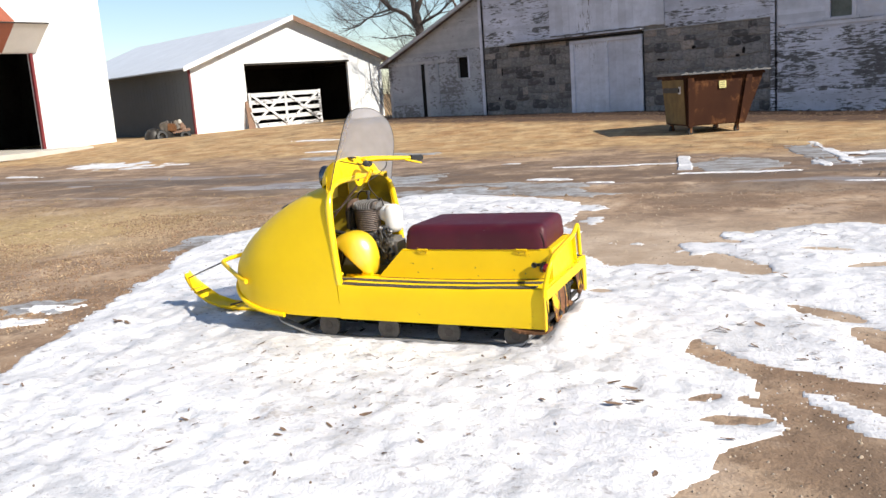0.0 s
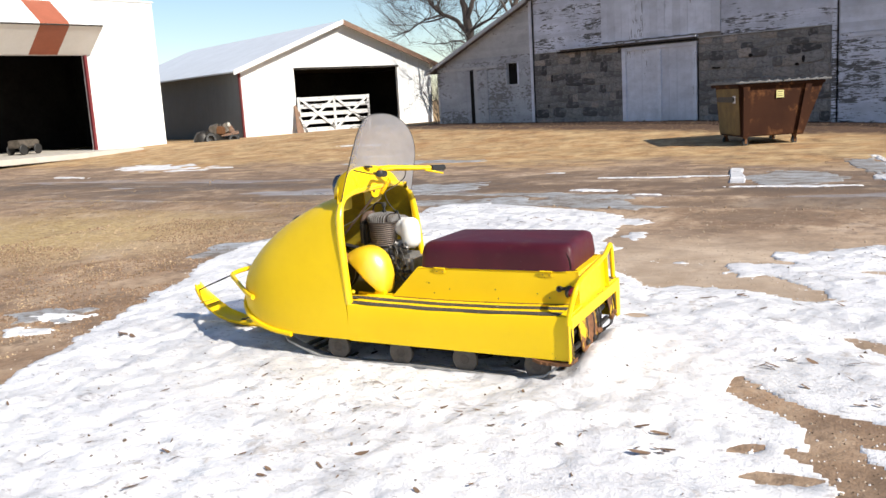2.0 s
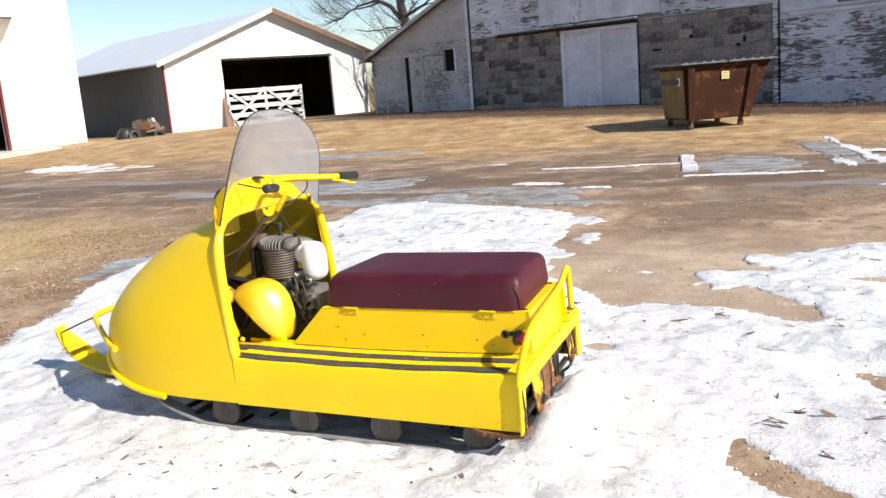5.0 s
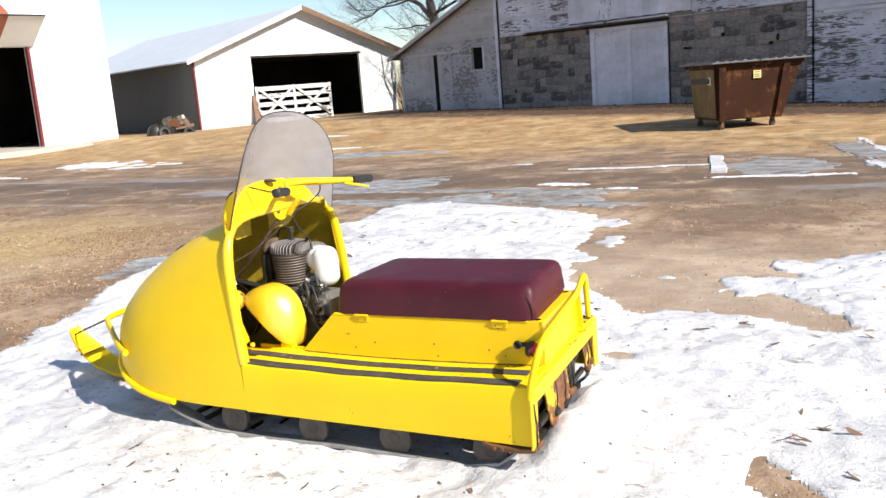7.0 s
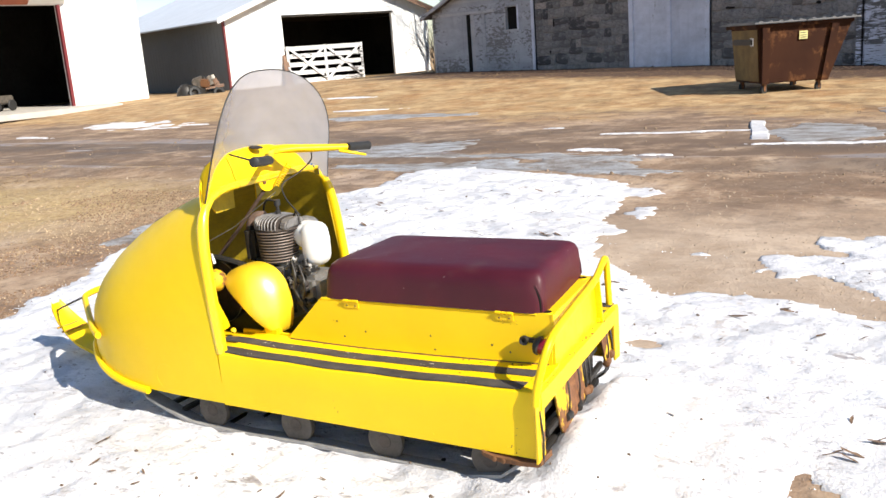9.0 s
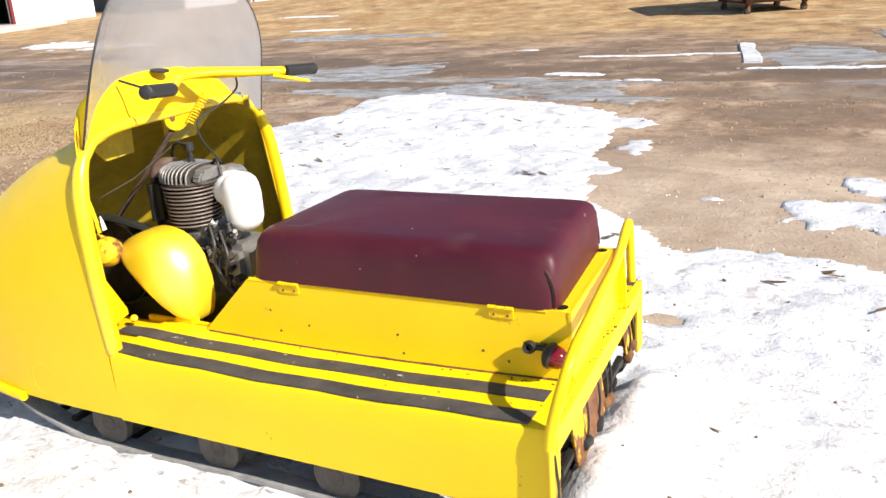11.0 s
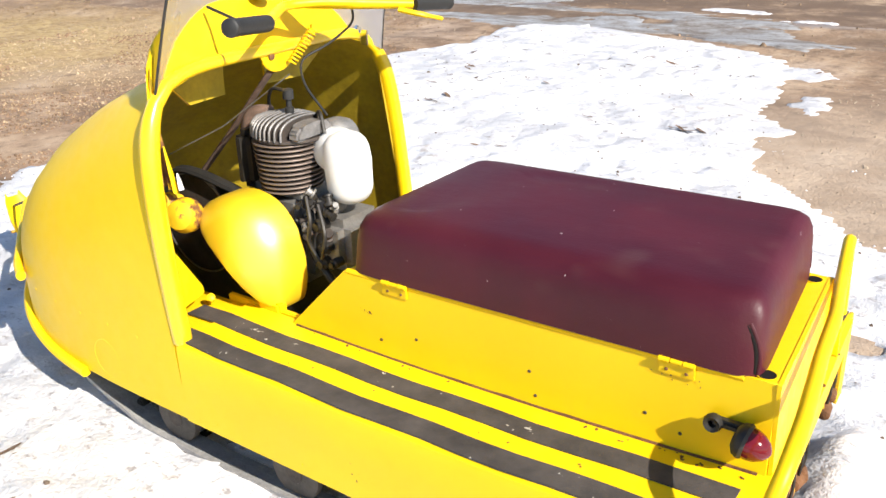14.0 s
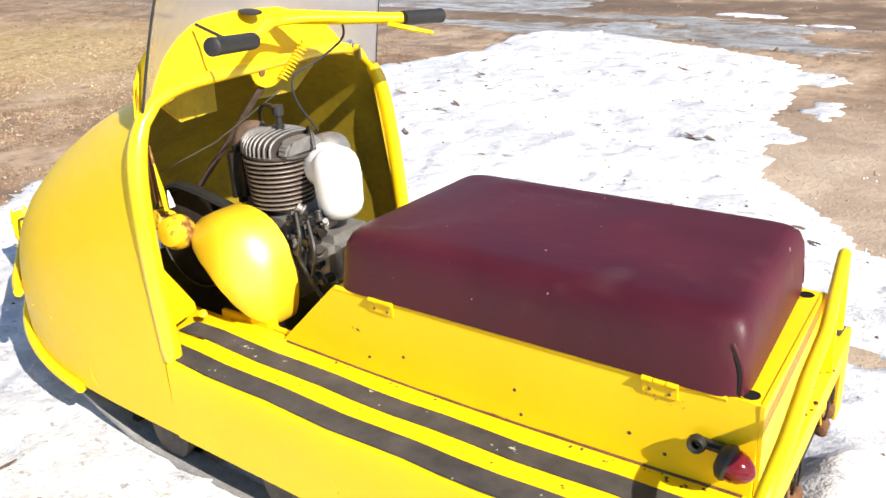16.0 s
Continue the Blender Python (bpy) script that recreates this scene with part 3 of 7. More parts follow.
RIM = np.array(SNOW_WEST + SNOW_EAST)
RIM_NEXT = np.roll(RIM, -1, 0)
RIM_WAY = RIM_NEXT - RIM
RIM_SQ = (RIM_WAY ** 2).sum(1)


def inside_rim(x, y):
    """Metres inside the outline of the snow (negative outside)."""
    dx, dy = x - RIM[:, 0], y - RIM[:, 1]
    t = np.clip((dx * RIM_WAY[:, 0] + dy * RIM_WAY[:, 1]) / RIM_SQ, 0, 1)
    d = math.sqrt(float(((dx - t * RIM_WAY[:, 0]) ** 2 + (dy - t * RIM_WAY[:, 1]) ** 2).min()))
    crossed = ((RIM[:, 1] > y) != (RIM_NEXT[:, 1] > y)) & (dx < RIM_WAY[:, 0] * dy / np.where(RIM_WAY[:, 1] == 0, 1e-9, RIM_WAY[:, 1]))
    return d if int(crossed.sum()) % 2 else -d


def blob(x, y, cx, cy, rx, ry, turn=0.0):
    c, s = math.cos(turn), math.sin(turn)
    u, v = (x - cx) * c + (y - cy) * s, (y - cy) * c - (x - cx) * s
    d = math.hypot(u / rx, v / ry)
    return (1 - d) * min(rx, ry)


LOBES = ((0.98, 4.92, 0.30, 0.10, -0.75), (-0.95, 9.0, 0.17, 0.05, -0.1), (1.1, 4.7, 0.18, 0.10, -0.4), (-1.80, 10.42, 0.15, 0.33, 0.25))
BARE = ((0.80, 6.70, 0.32, 0.085, -0.72), (1.13, 6.12, 0.30, 0.11, -1.1), (0.48, 4.69, 0.15, 0.05, 0.1), (0.30, 4.96, 0.07, 0.05, 0.5), (-0.80, 7.08, 0.09, 0.05, -0.2), (1.25, 8.3, 0.35, 0.08, 0.5), (0.75, 8.9, 0.22, 0.05, -0.3))


def snow_edge(x, y):
    """Metres inside the edge of the snow (negative outside)."""
    far_off = float(step01(1.6 - y, 0.0, 1.5)) + float(step01(x, 1.6, 2.4))
    main = inside_rim(x, y) + far_off * 0.55 * wobble(x, y, 0.75, 27.0)
    d = max(main, *(blob(x, y, *b) for b in LOBES))
    rough = 0.05 * wobble(x, y, 2.3, 7.0) + 0.07 * wobble(x, y, 6.0, 3.0) + 0.045 * wobble(x, y, 15.0, 1.0) - 0.02
    rough += (0.03 * wobble(x, y, 4.2, 21.0) + 0.03 * wobble(x, y, 11.0, 22.0)) * float(step01(y, 6.9, 7.6))
    rough *= 1.0 - 0.6 * float(step01(x, -0.1, 0.15) * step01(6.4 - y, 0.0, 0.4))
    return min(d + rough, *(0.07 * rough - 1.2 * blob(x, y, *b) for b in BARE))


def snow_z(x, y):
    d = snow_edge(x, y)
    body = 0.012 + 0.035 * float(step01(d, 0.0, 0.35)) if d > 0 else -0.09 * min(1.0, -d / 0.05)
    lumps = 0.014 * wobble(x, y, 3.0, 9.0) + 0.014 * wobble(x, y, 8.0, 2.0) + 0.006 * wobble(x, y, 19.0, 5.0)
    pits = max(0.0, wobble(x, y, 5.5, 13.0) - 0.28) * 0.09 + max(0.0, wobble(x, y, 11.0, 17.0) - 0.30) * 0.06
    heap = 0.12 * math.exp(-((x + 0.66) / 0.15) ** 2 - ((y - 5.99) / 0.46) ** 4) * (1 + 0.5 * wobble(x, y, 9.0, 4.0))
    under = math.exp(-(((x + 1.6) / 1.0) ** 4) - (((y - 5.92) / 0.55) ** 4))
    top = float(ground_z(x, y)) - 0.01 + body + (lumps - pits if d > 0 else 0.0) + 0.012 * math.exp(-(((x + 1.6) / 1.35) ** 4) - (((y - 5.92) / 0.85) ** 4)) - 0.022 * under + heap
    return max(top, yard_z(x, y) + 0.004 + 0.012 * min(1.0, d / 0.15)) if d > 0.0 else top


snow = grid_mesh("snow", list(np.arange(-7.0, 3.5, 0.034)), list(np.arange(-0.4, 13.4, 0.036)), snow_z, SNOW)
tagged(snow, "thin crusty old snow with icy patches and dirt", "snow", kind="stuff")

# ---- barn ----
BARN = pose(-5.85, 31.96, 0, 0, 0, -16)
rng = random.Random(5)


def wall_slab(name, outline, holes, thick, material, parent, back=0.0):
    """An upright wall in the local xz plane with rectangular openings through it, of several panels."""
    wall = new(name)
    wall.parent = parent
    xs = sorted({x for x, _ in outline} | {v for h in holes for v in (h[0], h[1])})
    low, high = outline_at(outline)
    for a, b in zip(xs, xs[1:]):
        if b - a < 1e-4:
            continue
        spans = [(low, None)]
        cuts = sorted((h[2], h[3]) for h in holes if h[0] <= a + 1e-4 and h[1] >= b - 1e-4)
        z = low
        pieces = []
        for c0, c1 in cuts:
            if c0 > z + 1e-4:
                pieces.append((z, z, c0, c0))
            z = c1
        pieces.append((z, z, high(a), high(b)))
        for z0a, z0b, z1a, z1b in pieces:
            bm = bmesh.new()
            plate(bm, [(a, back, z0a), (b, back, z0b), (b, back, z1b), (a, back, z1a)], thick)
            part("wall_panel", bm, material, wall, soft=False)
    return wall


def outline_at(outline):
    """The base and the top edge of a wall given as (x, top) points."""
    pts = sorted(outline)
    return -0.5, lambda x: float(np.interp(x, [p[0] for p in pts], [p[1] for p in pts]))


def clapboards(parent, x0, x1, z0, z1, high, holes, material, lap=0.135, jog=0.02):
    """Overlapping boards, each a piece of its own, that stop at openings and under a sloping roof."""
    z = z0
    while z < z1 - 0.02:
        top = min(z + lap, z1)
        gaps = [(h[0], h[1]) for h in holes if h[2] < top - 0.02 and h[3] > z + 0.02]
        xs = [x for x in np.linspace(x0, x1, 60) if high(x) > top]
        if xs:
            spans = [(xs[0], xs[-1])]
            for g0, g1 in gaps:
                spans = [s for a, b in spans for s in ((a, min(b, g0)), (max(a, g1), b)) if s[1] - s[0] > 0.05]
            for a, b in spans:
                cuts = [a]
                while b - cuts[-1] > 4.2:
                    cuts.append(cuts[-1] + rng.uniform(2.6, 3.9))
                cuts.append(b)
                for p, q in zip(cuts, cuts[1:]):
                    bm = bmesh.new()
                    d = rng.uniform(-jog, jog) * 0.5
                    y0, y1 = -0.030 + d * 0.4, -0.012 + d * 0.4
                    verts = [bm.verts.new(v) for v in ((p + 0.004, y0, z - 0.012 + d), (q - 0.004, y0, z - 0.012 - d * 0.6), (q - 0.004, y1, top), (p + 0.004, y1, top), (p + 0.004, 0, z - 0.012 + d), (q - 0.004, 0, z - 0.012 - d * 0.6), (q - 0.004, 0, top), (p + 0.004, 0, top))]
                    for f in ((0, 1, 2, 3), (4, 7, 6, 5), (0, 4, 5, 1), (3, 2, 6, 7), (0, 3, 7, 4), (1, 5, 6, 2)):
                        bm.faces.new([verts[k] for k in f])
                    part("board", bm, material, parent, soft=False)
        z += lap


def trim(name, lo, hi, material, parent, label=""):
    bm = bmesh.new()
    box(bm, lo, hi, 0.006)
    return part(name, bm, material, parent, label)


barn = thing("barn", BARN, "old white barn with flaking boards over a fieldstone base", "barn")
left_top = [(-12.35, 2.83), (-7.1, 5.1)]
lean_l = wall_slab("wall", left_top, [(-8.45, -7.88, 1.95, 2.78), (-10.46, -10.30, -0.5, 2.68)], 0.12, BOARDS_GREY, barn, 0.01)
lean_gaps = [(-8.50, -7.84, 1.90, 2.82), (-11.2, -9.5, 0.0, 2.72)]
clapboards(lean_l, -12.35, -7.2, 0.15, 3.12, outline_at(left_top)[1], lean_gaps, BOARDS_LOW)
clapboards(lean_l, -12.35, -7.2, 3.12, 5.1, outline_at(left_top)[1], lean_gaps, BOARDS_GREY)
high_mid = [(-7.1, 7.2), (4.62, 7.2)]
mid = wall_slab("wall", high_mid, [(-2.82, -0.04, 0.2, 2.86)], 0.30, MORTAR, barn, 0.012)
clapboards(mid, -6.95, 4.55, 3.08, 6.2, lambda x: 7.2, [(-3.80, 0.91, 3.0, 7.0)], BOARDS)
right_top = [(4.62, 5.0), (10.6, 3.13)]
lean_r = wall_slab("wall", right_top, [(6.33, 6.96, 2.86, 3.81)], 0.12, BOARDS, barn, 0.01)
clapboards(lean_r, 4.75, 10.6, -0.25, 2.66, lambda x: 9.0, [], BOARDS)
clapboards(lean_r, 4.75, 10.6, 2.78, 5.0, outline_at(right_top)[1], [(6.22, 7.07, 2.72, 3.92)], DOOR_PAINT, 0.15)
trim("sill_board", (5.0, -0.06, 2.64), (10.6, 0.0, 2.74), DOOR_PAINT, lean_r)
for x in (-7.12, 4.6):
    trim("corner_board", (x - 0.07, -0.05, -0.2), (x + 0.07, 0.05, 6.4), DOOR_PAINT if x < 0 else BOARDS, barn)
trim("corner_board", (-12.42, -0.05, -0.2), (-12.30, 0.05, 2.85), BOARDS_GREY, barn)
for lo, hi in (((-8.51, -0.04, 1.90), (-8.45, 0.02, 2.84)), ((-7.88, -0.04, 1.90), (-7.80, 0.02, 2.84)), ((-8.51, -0.04, 2.79), (-7.80, 0.03, 2.84)), ((-8.52, -0.05, 1.88), (-7.79, 0.03, 1.94))):
    trim("window_trim", lo, hi, DOOR_PAINT if lo[0] > -8 else BOARDS_GREY, lean_l)
# near-black sheet behind the window opening, for the unlit inside
bm = bmesh.new()
box(bm, (-8.5, 0.14, 1.9), (-7.8, 0.16, 2.85))
part("window_void", bm, SHADE_BLACK, lean_l)
bm = bmesh.new()
box(bm, (-10.6, 0.2, -0.3), (-10.2, 0.22, 2.75))
part("door_gap", bm, SHADE_BLACK, lean_l)
# near-black slab laid over the door slit in place of its inner shade
bm = bmesh.new()
box(bm, (-10.47, -0.055, 0.1), (-10.29, -0.004, 2.64), 0.004)
part("open_joint", bm, SHADE_BLACK, lean_l, "dark gap beside the plank door", soft=False)
# plank door beside the gap
for k in range(4):
    bm = bmesh.new()
    box(bm, (-10.28 + k * 0.195, -0.040 - 0.003 * (k % 2), 0.28), (-10.087 + k * 0.195, -0.01, 2.62), 0.003)
    part("door_plank", bm, BOARDS_LOW if k else BOARDS_GREY, lean_l)
for k in range(3):
    bm = bmesh.new()
    box(bm, (-11.2 + k * 0.242, -0.04 - 0.003 * (k % 2), 0.25), (-10.961 + k * 0.242, -0.01, 2.66), 0.003)
    part("door_plank", bm, BOARDS_LOW, lean_l)
trim("door_header", (-12.3, -0.06, 2.66), (-9.0, 0.0, 2.76), BOARDS_GREY, lean_l)
# window in the far lean-to
for lo, hi in (((6.20, -0.06, 2.78), (6.33, 0.02, 3.90)), ((6.96, -0.06, 2.78), (7.09, 0.02, 3.90)), ((6.18, -0.06, 3.81), (7.11, 0.03, 3.93)), ((6.12, -0.08, 2.76), (7.17, 0.03, 2.85))):
    trim("window_trim", lo, hi, DOOR_PAINT, lean_r)
bm = bmesh.new()
box(bm, (6.30, 0.06, 2.83), (7.0, 0.07, 3.85))
part("window_pane", bm, plain("dusty_pane", (0.10, 0.11, 0.10), 0.25, 0, 0.3, 3), lean_r)
# loft doors and their vertical planks
for k in range(16):
    x = -3.78 + k * 0.293
    bm = bmesh.new()
    box(bm, (x, -0.07 - 0.002 * (k % 3), 3.22 - 0.02 * (k % 2)), (x + 0.291, -0.02, 6.4), 0.003)
    part("loft_plank", bm, DOOR_PAINT, mid)
# sliding door of two leaves, its frame and rail
door = thing("door_1", BARN, "faded white double sliding barn door, shut", "door", kind="structure")
for x0, x1 in ((-2.76, -1.46), (-1.34, -0.10)):
    n = 4
    for k in range(n):
        a, b = x0 + (x1 - x0) * k / n, x0 + (x1 - x0) * (k + 1) / n
        bm = bmesh.new()
        box(bm, (a + 0.001, -0.02 - 0.002 * (k % 2), 0.30), (b - 0.001, 0.03, 2.84), 0.002)
        part("plank", bm, DOOR_PAINT, door, soft=False)
for lo, hi in (((-2.92, -0.09, 0.15), (-2.76, 0.05, 2.92)), ((-0.10, -0.09, 0.15), (0.05, 0.05, 2.92)), ((-2.92, -0.10, 2.82), (0.05, 0.05, 2.95)), ((-1.47, -0.08, 0.25), (-1.33, 0.02, 2.82))):
    trim("stile", lo, hi, DOOR_PAINT, door)
trim("rail", (-5.63, -0.16, 3.04), (0.05, 0.0, 3.10), IRON, door, "dark steel sliding-door rail")
trim("rail_cover", (-5.7, -0.22, 3.10), (0.1, 0.0, 3.15), BOARDS, door)
# near-black strips laid on the boards for the shade in open joints
for x, z0, z1 in ((-7.02, -0.1, 6.4), (4.70, -0.2, 4.9), (-2.945, 0.2, 2.95), (0.075, 0.2, 2.9)):
    bm = bmesh.new()
    box(bm, (x - 0.012, -0.040, z0), (x + 0.012, -0.004, z1), 0.004)
    part("open_joint", bm, SHADE_BLACK, barn, "dark open joint between old boards", soft=False)
# near-black strip that paints the shadow line under the rail
bm = bmesh.new()
box(bm, (-5.75, -0.20, 2.985), (0.1, -0.01, 3.035), 0.006)
part("rail_shade", bm, SHADE_BLACK, barn, soft=False)
# grey strip that paints the shadow line along the sill
trim("sill_shadow_board", (-6.95, -0.05, 3.045), (4.55, -0.005, 3.075), BOARDS_GREY, mid)
# near-black plates on the stone; colour stands in for shade in holes
hr = random.Random(77)
for x, z, w, h in ((1.93, 2.34, 0.16, 0.12), (2.0, 2.02, 0.09, 0.24), (3.66, 2.10, 0.12, 0.26), (3.45, 1.95, 0.14, 0.12), (-6.15, 2.05, 0.08, 0.32), (-6.35, 1.0, 0.10, 0.16), (0.75, 2.02, 0.40, 0.10)):
    bm = bmesh.new()
    plate(bm, [(x + w * 0.5 * math.cos(a) * hr.uniform(0.7, 1.1), -0.026, z + h * 0.5 * math.sin(a) * hr.uniform(0.7, 1.1)) for a in np.linspace(0, 2 * math.pi, 9)[:-1]], 0.03)
    part("hole", bm, SHADE_BLACK, barn, "dark hole in the stonework", soft=False)
# field stones
stone_shapes = []
for k in range(7):
    bm = bmesh.new()
    bmesh.ops.create_cube(bm, size=1.0)
    bmesh.ops.bevel(bm, geom=list(bm.edges), offset=0.15, segments=1, affect="EDGES")
    for v in bm.verts:
        v.co += Vector((rng.uniform(-0.06, 0.06), rng.uniform(-0.10, 0.05), rng.uniform(-0.06, 0.06)))
    me = bpy.data.meshes.new("stone")
    bm.to_mesh(me)
    bm.free()
    me.materials.append(STONE)
    stone_shapes.append(me)
for xa, xb in ((-7.02, -2.95), (0.08, 4.5)):
    z = -0.1
    while z < 2.92:
        hgt = rng.uniform(0.20, 0.38)
        if z + hgt > 2.86:
            hgt = 3.02 - z
        x = xa
        while x < xb - 0.05:
            w = min(rng.choice([0.26, 0.34, 0.42, 0.5, 0.66]) * rng.uniform(0.85, 1.15), xb - x)
            if xb - x - w < 0.15:
                w = xb - x
            ob = new("stone", rng.choice(stone_shapes))
            ob.parent = mid
            ob.location = (x + w / 2, 0.052 + rng.uniform(-0.012, 0.012), z + hgt / 2 + rng.uniform(-0.035, 0.035))
            ob.scale = (w * rng.uniform(0.94, 1.06), 0.13, hgt * rng.uniform(0.88, 1.12))
            ob.rotation_euler = (0, rng.uniform(-0.14, 0.14), 0)
            x += w
        z += hgt
# roofs and the closing walls behind
bm = bmesh.new()
plate(bm, [(-12.8, -0.35, 2.62), (-12.8, 14.0, 2.62), (-7.05, 14.0, 5.12), (-7.05, -0.35, 5.12)], 0.09, 2)
part("roof", bm, SHINGLE, barn, soft=False)
bm = bmesh.new()
plate(bm, [(-12.8, -0.40, 2.55), (-7.05, -0.40, 5.05), (-7.05, -0.40, 5.20), (-12.8, -0.40, 2.70)], 0.06)
part("barge_board", bm, BOARDS_GREY, barn, soft=False)
bm = bmesh.new()
plate(bm, [(4.55, -0.35, 5.05), (4.55, 14.0, 5.05), (11.0, 14.0, 3.03), (11.0, -0.35, 3.03)], 0.09, 2)
part("roof", bm, ROOF_TIN, barn, soft=False)
bm = bmesh.new()
plate(bm, [(4.55, -0.40, 4.98), (11.0, -0.40, 2.96), (11.0, -0.40, 3.12), (4.55, -0.40, 5.14)], 0.06)
part("barge_board", bm, DOOR_PAINT, barn, soft=False)
bm = bmesh.new()
for x in (-7.0, 4.4):
    box(bm, (x, 0.36, -0.5), (x + 0.15, 14.0, 7.2))
box(bm, (-12.3, 13.8, -0.5), (10.5, 14.0, 5.0))
box(bm, (-12.35, 0.2, -0.5), (-12.2, 13.8, 2.6))
box(bm, (10.4, 0.2, -0.5), (10.55, 13.8, 2.9))
part("closing_wall", bm, BOARDS_GREY, barn, soft=False)
bm = bmesh.new()
for side in (0, 1):
    f = lambda x: x if side == 0 else -2.48 - x
    plate(bm, [(f(-7.5), -0.5, 7.0), (f(-7.5), 14.2, 7.0), (f(-4.6), 14.2, 10.4), (f(-4.6), -0.5, 10.4)], 0.1, 2)
    plate(bm, [(f(-4.6), -0.5, 10.4), (f(-4.6), 14.2, 10.4), (f(-1.24), 14.2, 12.2), (f(-1.24), -0.5, 12.2)], 0.1, 2)
part("roof", bm, SHINGLE, barn, soft=False)
bm = bmesh.new()
plate(bm, [(-7.1, 0.05, 6.9), (4.62, 0.05, 6.9), (2.12, 0.05, 10.3), (-1.24, 0.05, 12.1), (-4.6, 0.05, 10.3)], 0.12)
part("gable", bm, BOARDS, barn, soft=False)

# ---- machine shed ----
shed = thing("machine_shed", pose(-26.75, 32.66, 0, 0, 0, 67), "white steel machine shed with a wide open bay", "shed")
gable_top = [(0.0, 3.42), (5.6, 5.55), (11.2, 3.42)]
front = wall_slab("wall", gable_top, [(2.82, 8.98, -0.5, 3.33)], 0.15, WHITE_WALL, shed)
x = 0.15
while x < 11.1:
    if not 2.9 < x < 9.0:
        bm = bmesh.new()
        box(bm, (x, -0.018, -0.4), (x + 0.05, 0.0, outline_at(gable_top)[1](x) - 0.05), 0.004)
        part("rib", bm, WHITE_WALL, front, soft=False)
    x += 0.38
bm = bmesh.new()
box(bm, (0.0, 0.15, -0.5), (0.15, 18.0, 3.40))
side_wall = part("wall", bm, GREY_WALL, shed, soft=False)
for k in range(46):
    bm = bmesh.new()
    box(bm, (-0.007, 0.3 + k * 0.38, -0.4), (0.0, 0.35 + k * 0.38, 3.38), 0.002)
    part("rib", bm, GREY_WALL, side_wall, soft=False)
bm = bmesh.new()
box(bm, (11.05, 0.15, -0.5), (11.2, 18.0, 3.40))
part("wall", bm, GREY_WALL, shed, soft=False)
bm = bmesh.new()
box(bm, (0.15, 17.8, -0.5), (11.05, 18.0, 3.4))
part("wall", bm, GREY_WALL, shed, soft=False)
# near-black boxes added inside the bay; their colour stands in for shade
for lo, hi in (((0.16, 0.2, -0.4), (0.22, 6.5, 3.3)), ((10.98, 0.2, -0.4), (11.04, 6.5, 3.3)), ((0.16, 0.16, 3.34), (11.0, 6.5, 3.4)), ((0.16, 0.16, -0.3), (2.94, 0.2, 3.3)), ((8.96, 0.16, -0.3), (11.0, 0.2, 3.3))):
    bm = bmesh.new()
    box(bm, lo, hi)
    part("shade_lining", bm, SHADE_BLACK, shed, soft=False)
for xa, xb in ((-0.45, 5.6), (11.65, 5.6)):
    za = 3.42 - 0.45 * 2.13 / 5.6
    bm = bmesh.new()
    plate(bm, [(xa, -0.4, za), (xb, -0.4, 5.56), (xb, 18.3, 5.56), (xa, 18.3, za)], 0.07, 2)
    part("roof", bm, ROOF_TIN, shed, soft=False)
    bm = bmesh.new()
    plate(bm, [(xa, -0.46, za - 0.10), (xb, -0.46, 5.44), (xb, -0.46, 5.66), (xa, -0.46, za + 0.12)], 0.06)
    # white on the left slope, darker brown on the right
    part("fascia", bm, WHITE_WALL if xa < 0 else WEATHERED, shed, soft=False)
bm = bmesh.new()
plate(bm, [(11.65, -0.47, 3.10), (5.6, -0.47, 5.40), (5.6, -0.47, 5.50), (11.65, -0.47, 3.20)], 0.03)
part("eave_edge", bm, WEATHERED, shed, "brown strip along the right-hand eave", soft=False)
trim("corner_trim", (-0.035, -0.035, -0.3), (0.055, 0.10, 3.38), RED_TRIM, shed, "dark red corner trim")
bm = bmesh.new()
box(bm, (2.85, -0.04, 3.33), (9.05, 0.02, 3.42), 0.006)
part("door_track", bm, GREASE, shed)
# near-black sheet added across the bay to paint its depth as shade
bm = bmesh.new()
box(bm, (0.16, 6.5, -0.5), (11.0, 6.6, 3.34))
part("shade_backing", bm, SHADE_BLACK, shed, soft=False)
# white board gate that closes part of the bay
gate = thing("farm_gate", pose(-26.75, 32.66, 0.27, 0, 0, 67) @ pose(2.84, -0.12, 0, 0, 0, 0), "white wooden farm gate with cross braces", "gate")
for z in (0.05, 0.42, 0.80, 1.18, 1.52):
    bm = bmesh.new()
    box(bm, (0, -0.02, z), (4.15, 0.02, z + 0.20), 0.005)
    part("rail", bm, GATE_PAINT, gate, soft=False)
for x in (0.0, 2.0, 4.02):
    bm = bmesh.new()
    box(bm, (x, -0.045, 0.0), (x + 0.14, -0.021, 1.74), 0.005)
    part("upright", bm, GATE_PAINT, gate, soft=False)
for xa, xb in ((0.1, 2.05), (2.1, 4.05)):
    for za, zb in ((0.1, 1.6), (1.6, 0.1)):
        bm = bmesh.new()
        plate(bm, [(xa, -0.07 if za < zb else -0.098, za), (xa, -0.07 if za < zb else -0.098, za + 0.14), (xb, -0.07 if za < zb else -0.098, zb + 0.14), (xb, -0.07 if za < zb else -0.098, zb)], 0.022)
        part("brace", bm, GATE_PAINT, gate, soft=False)

# ---- workshop with the folded door ----
shop = thing("workshop", pose(-29.4, 30.36, 0, 0, 0, 80), "large white workshop with its folding door open", "workshop")
shop_top = [(-16.0, 6.5), (0.0, 6.5)]
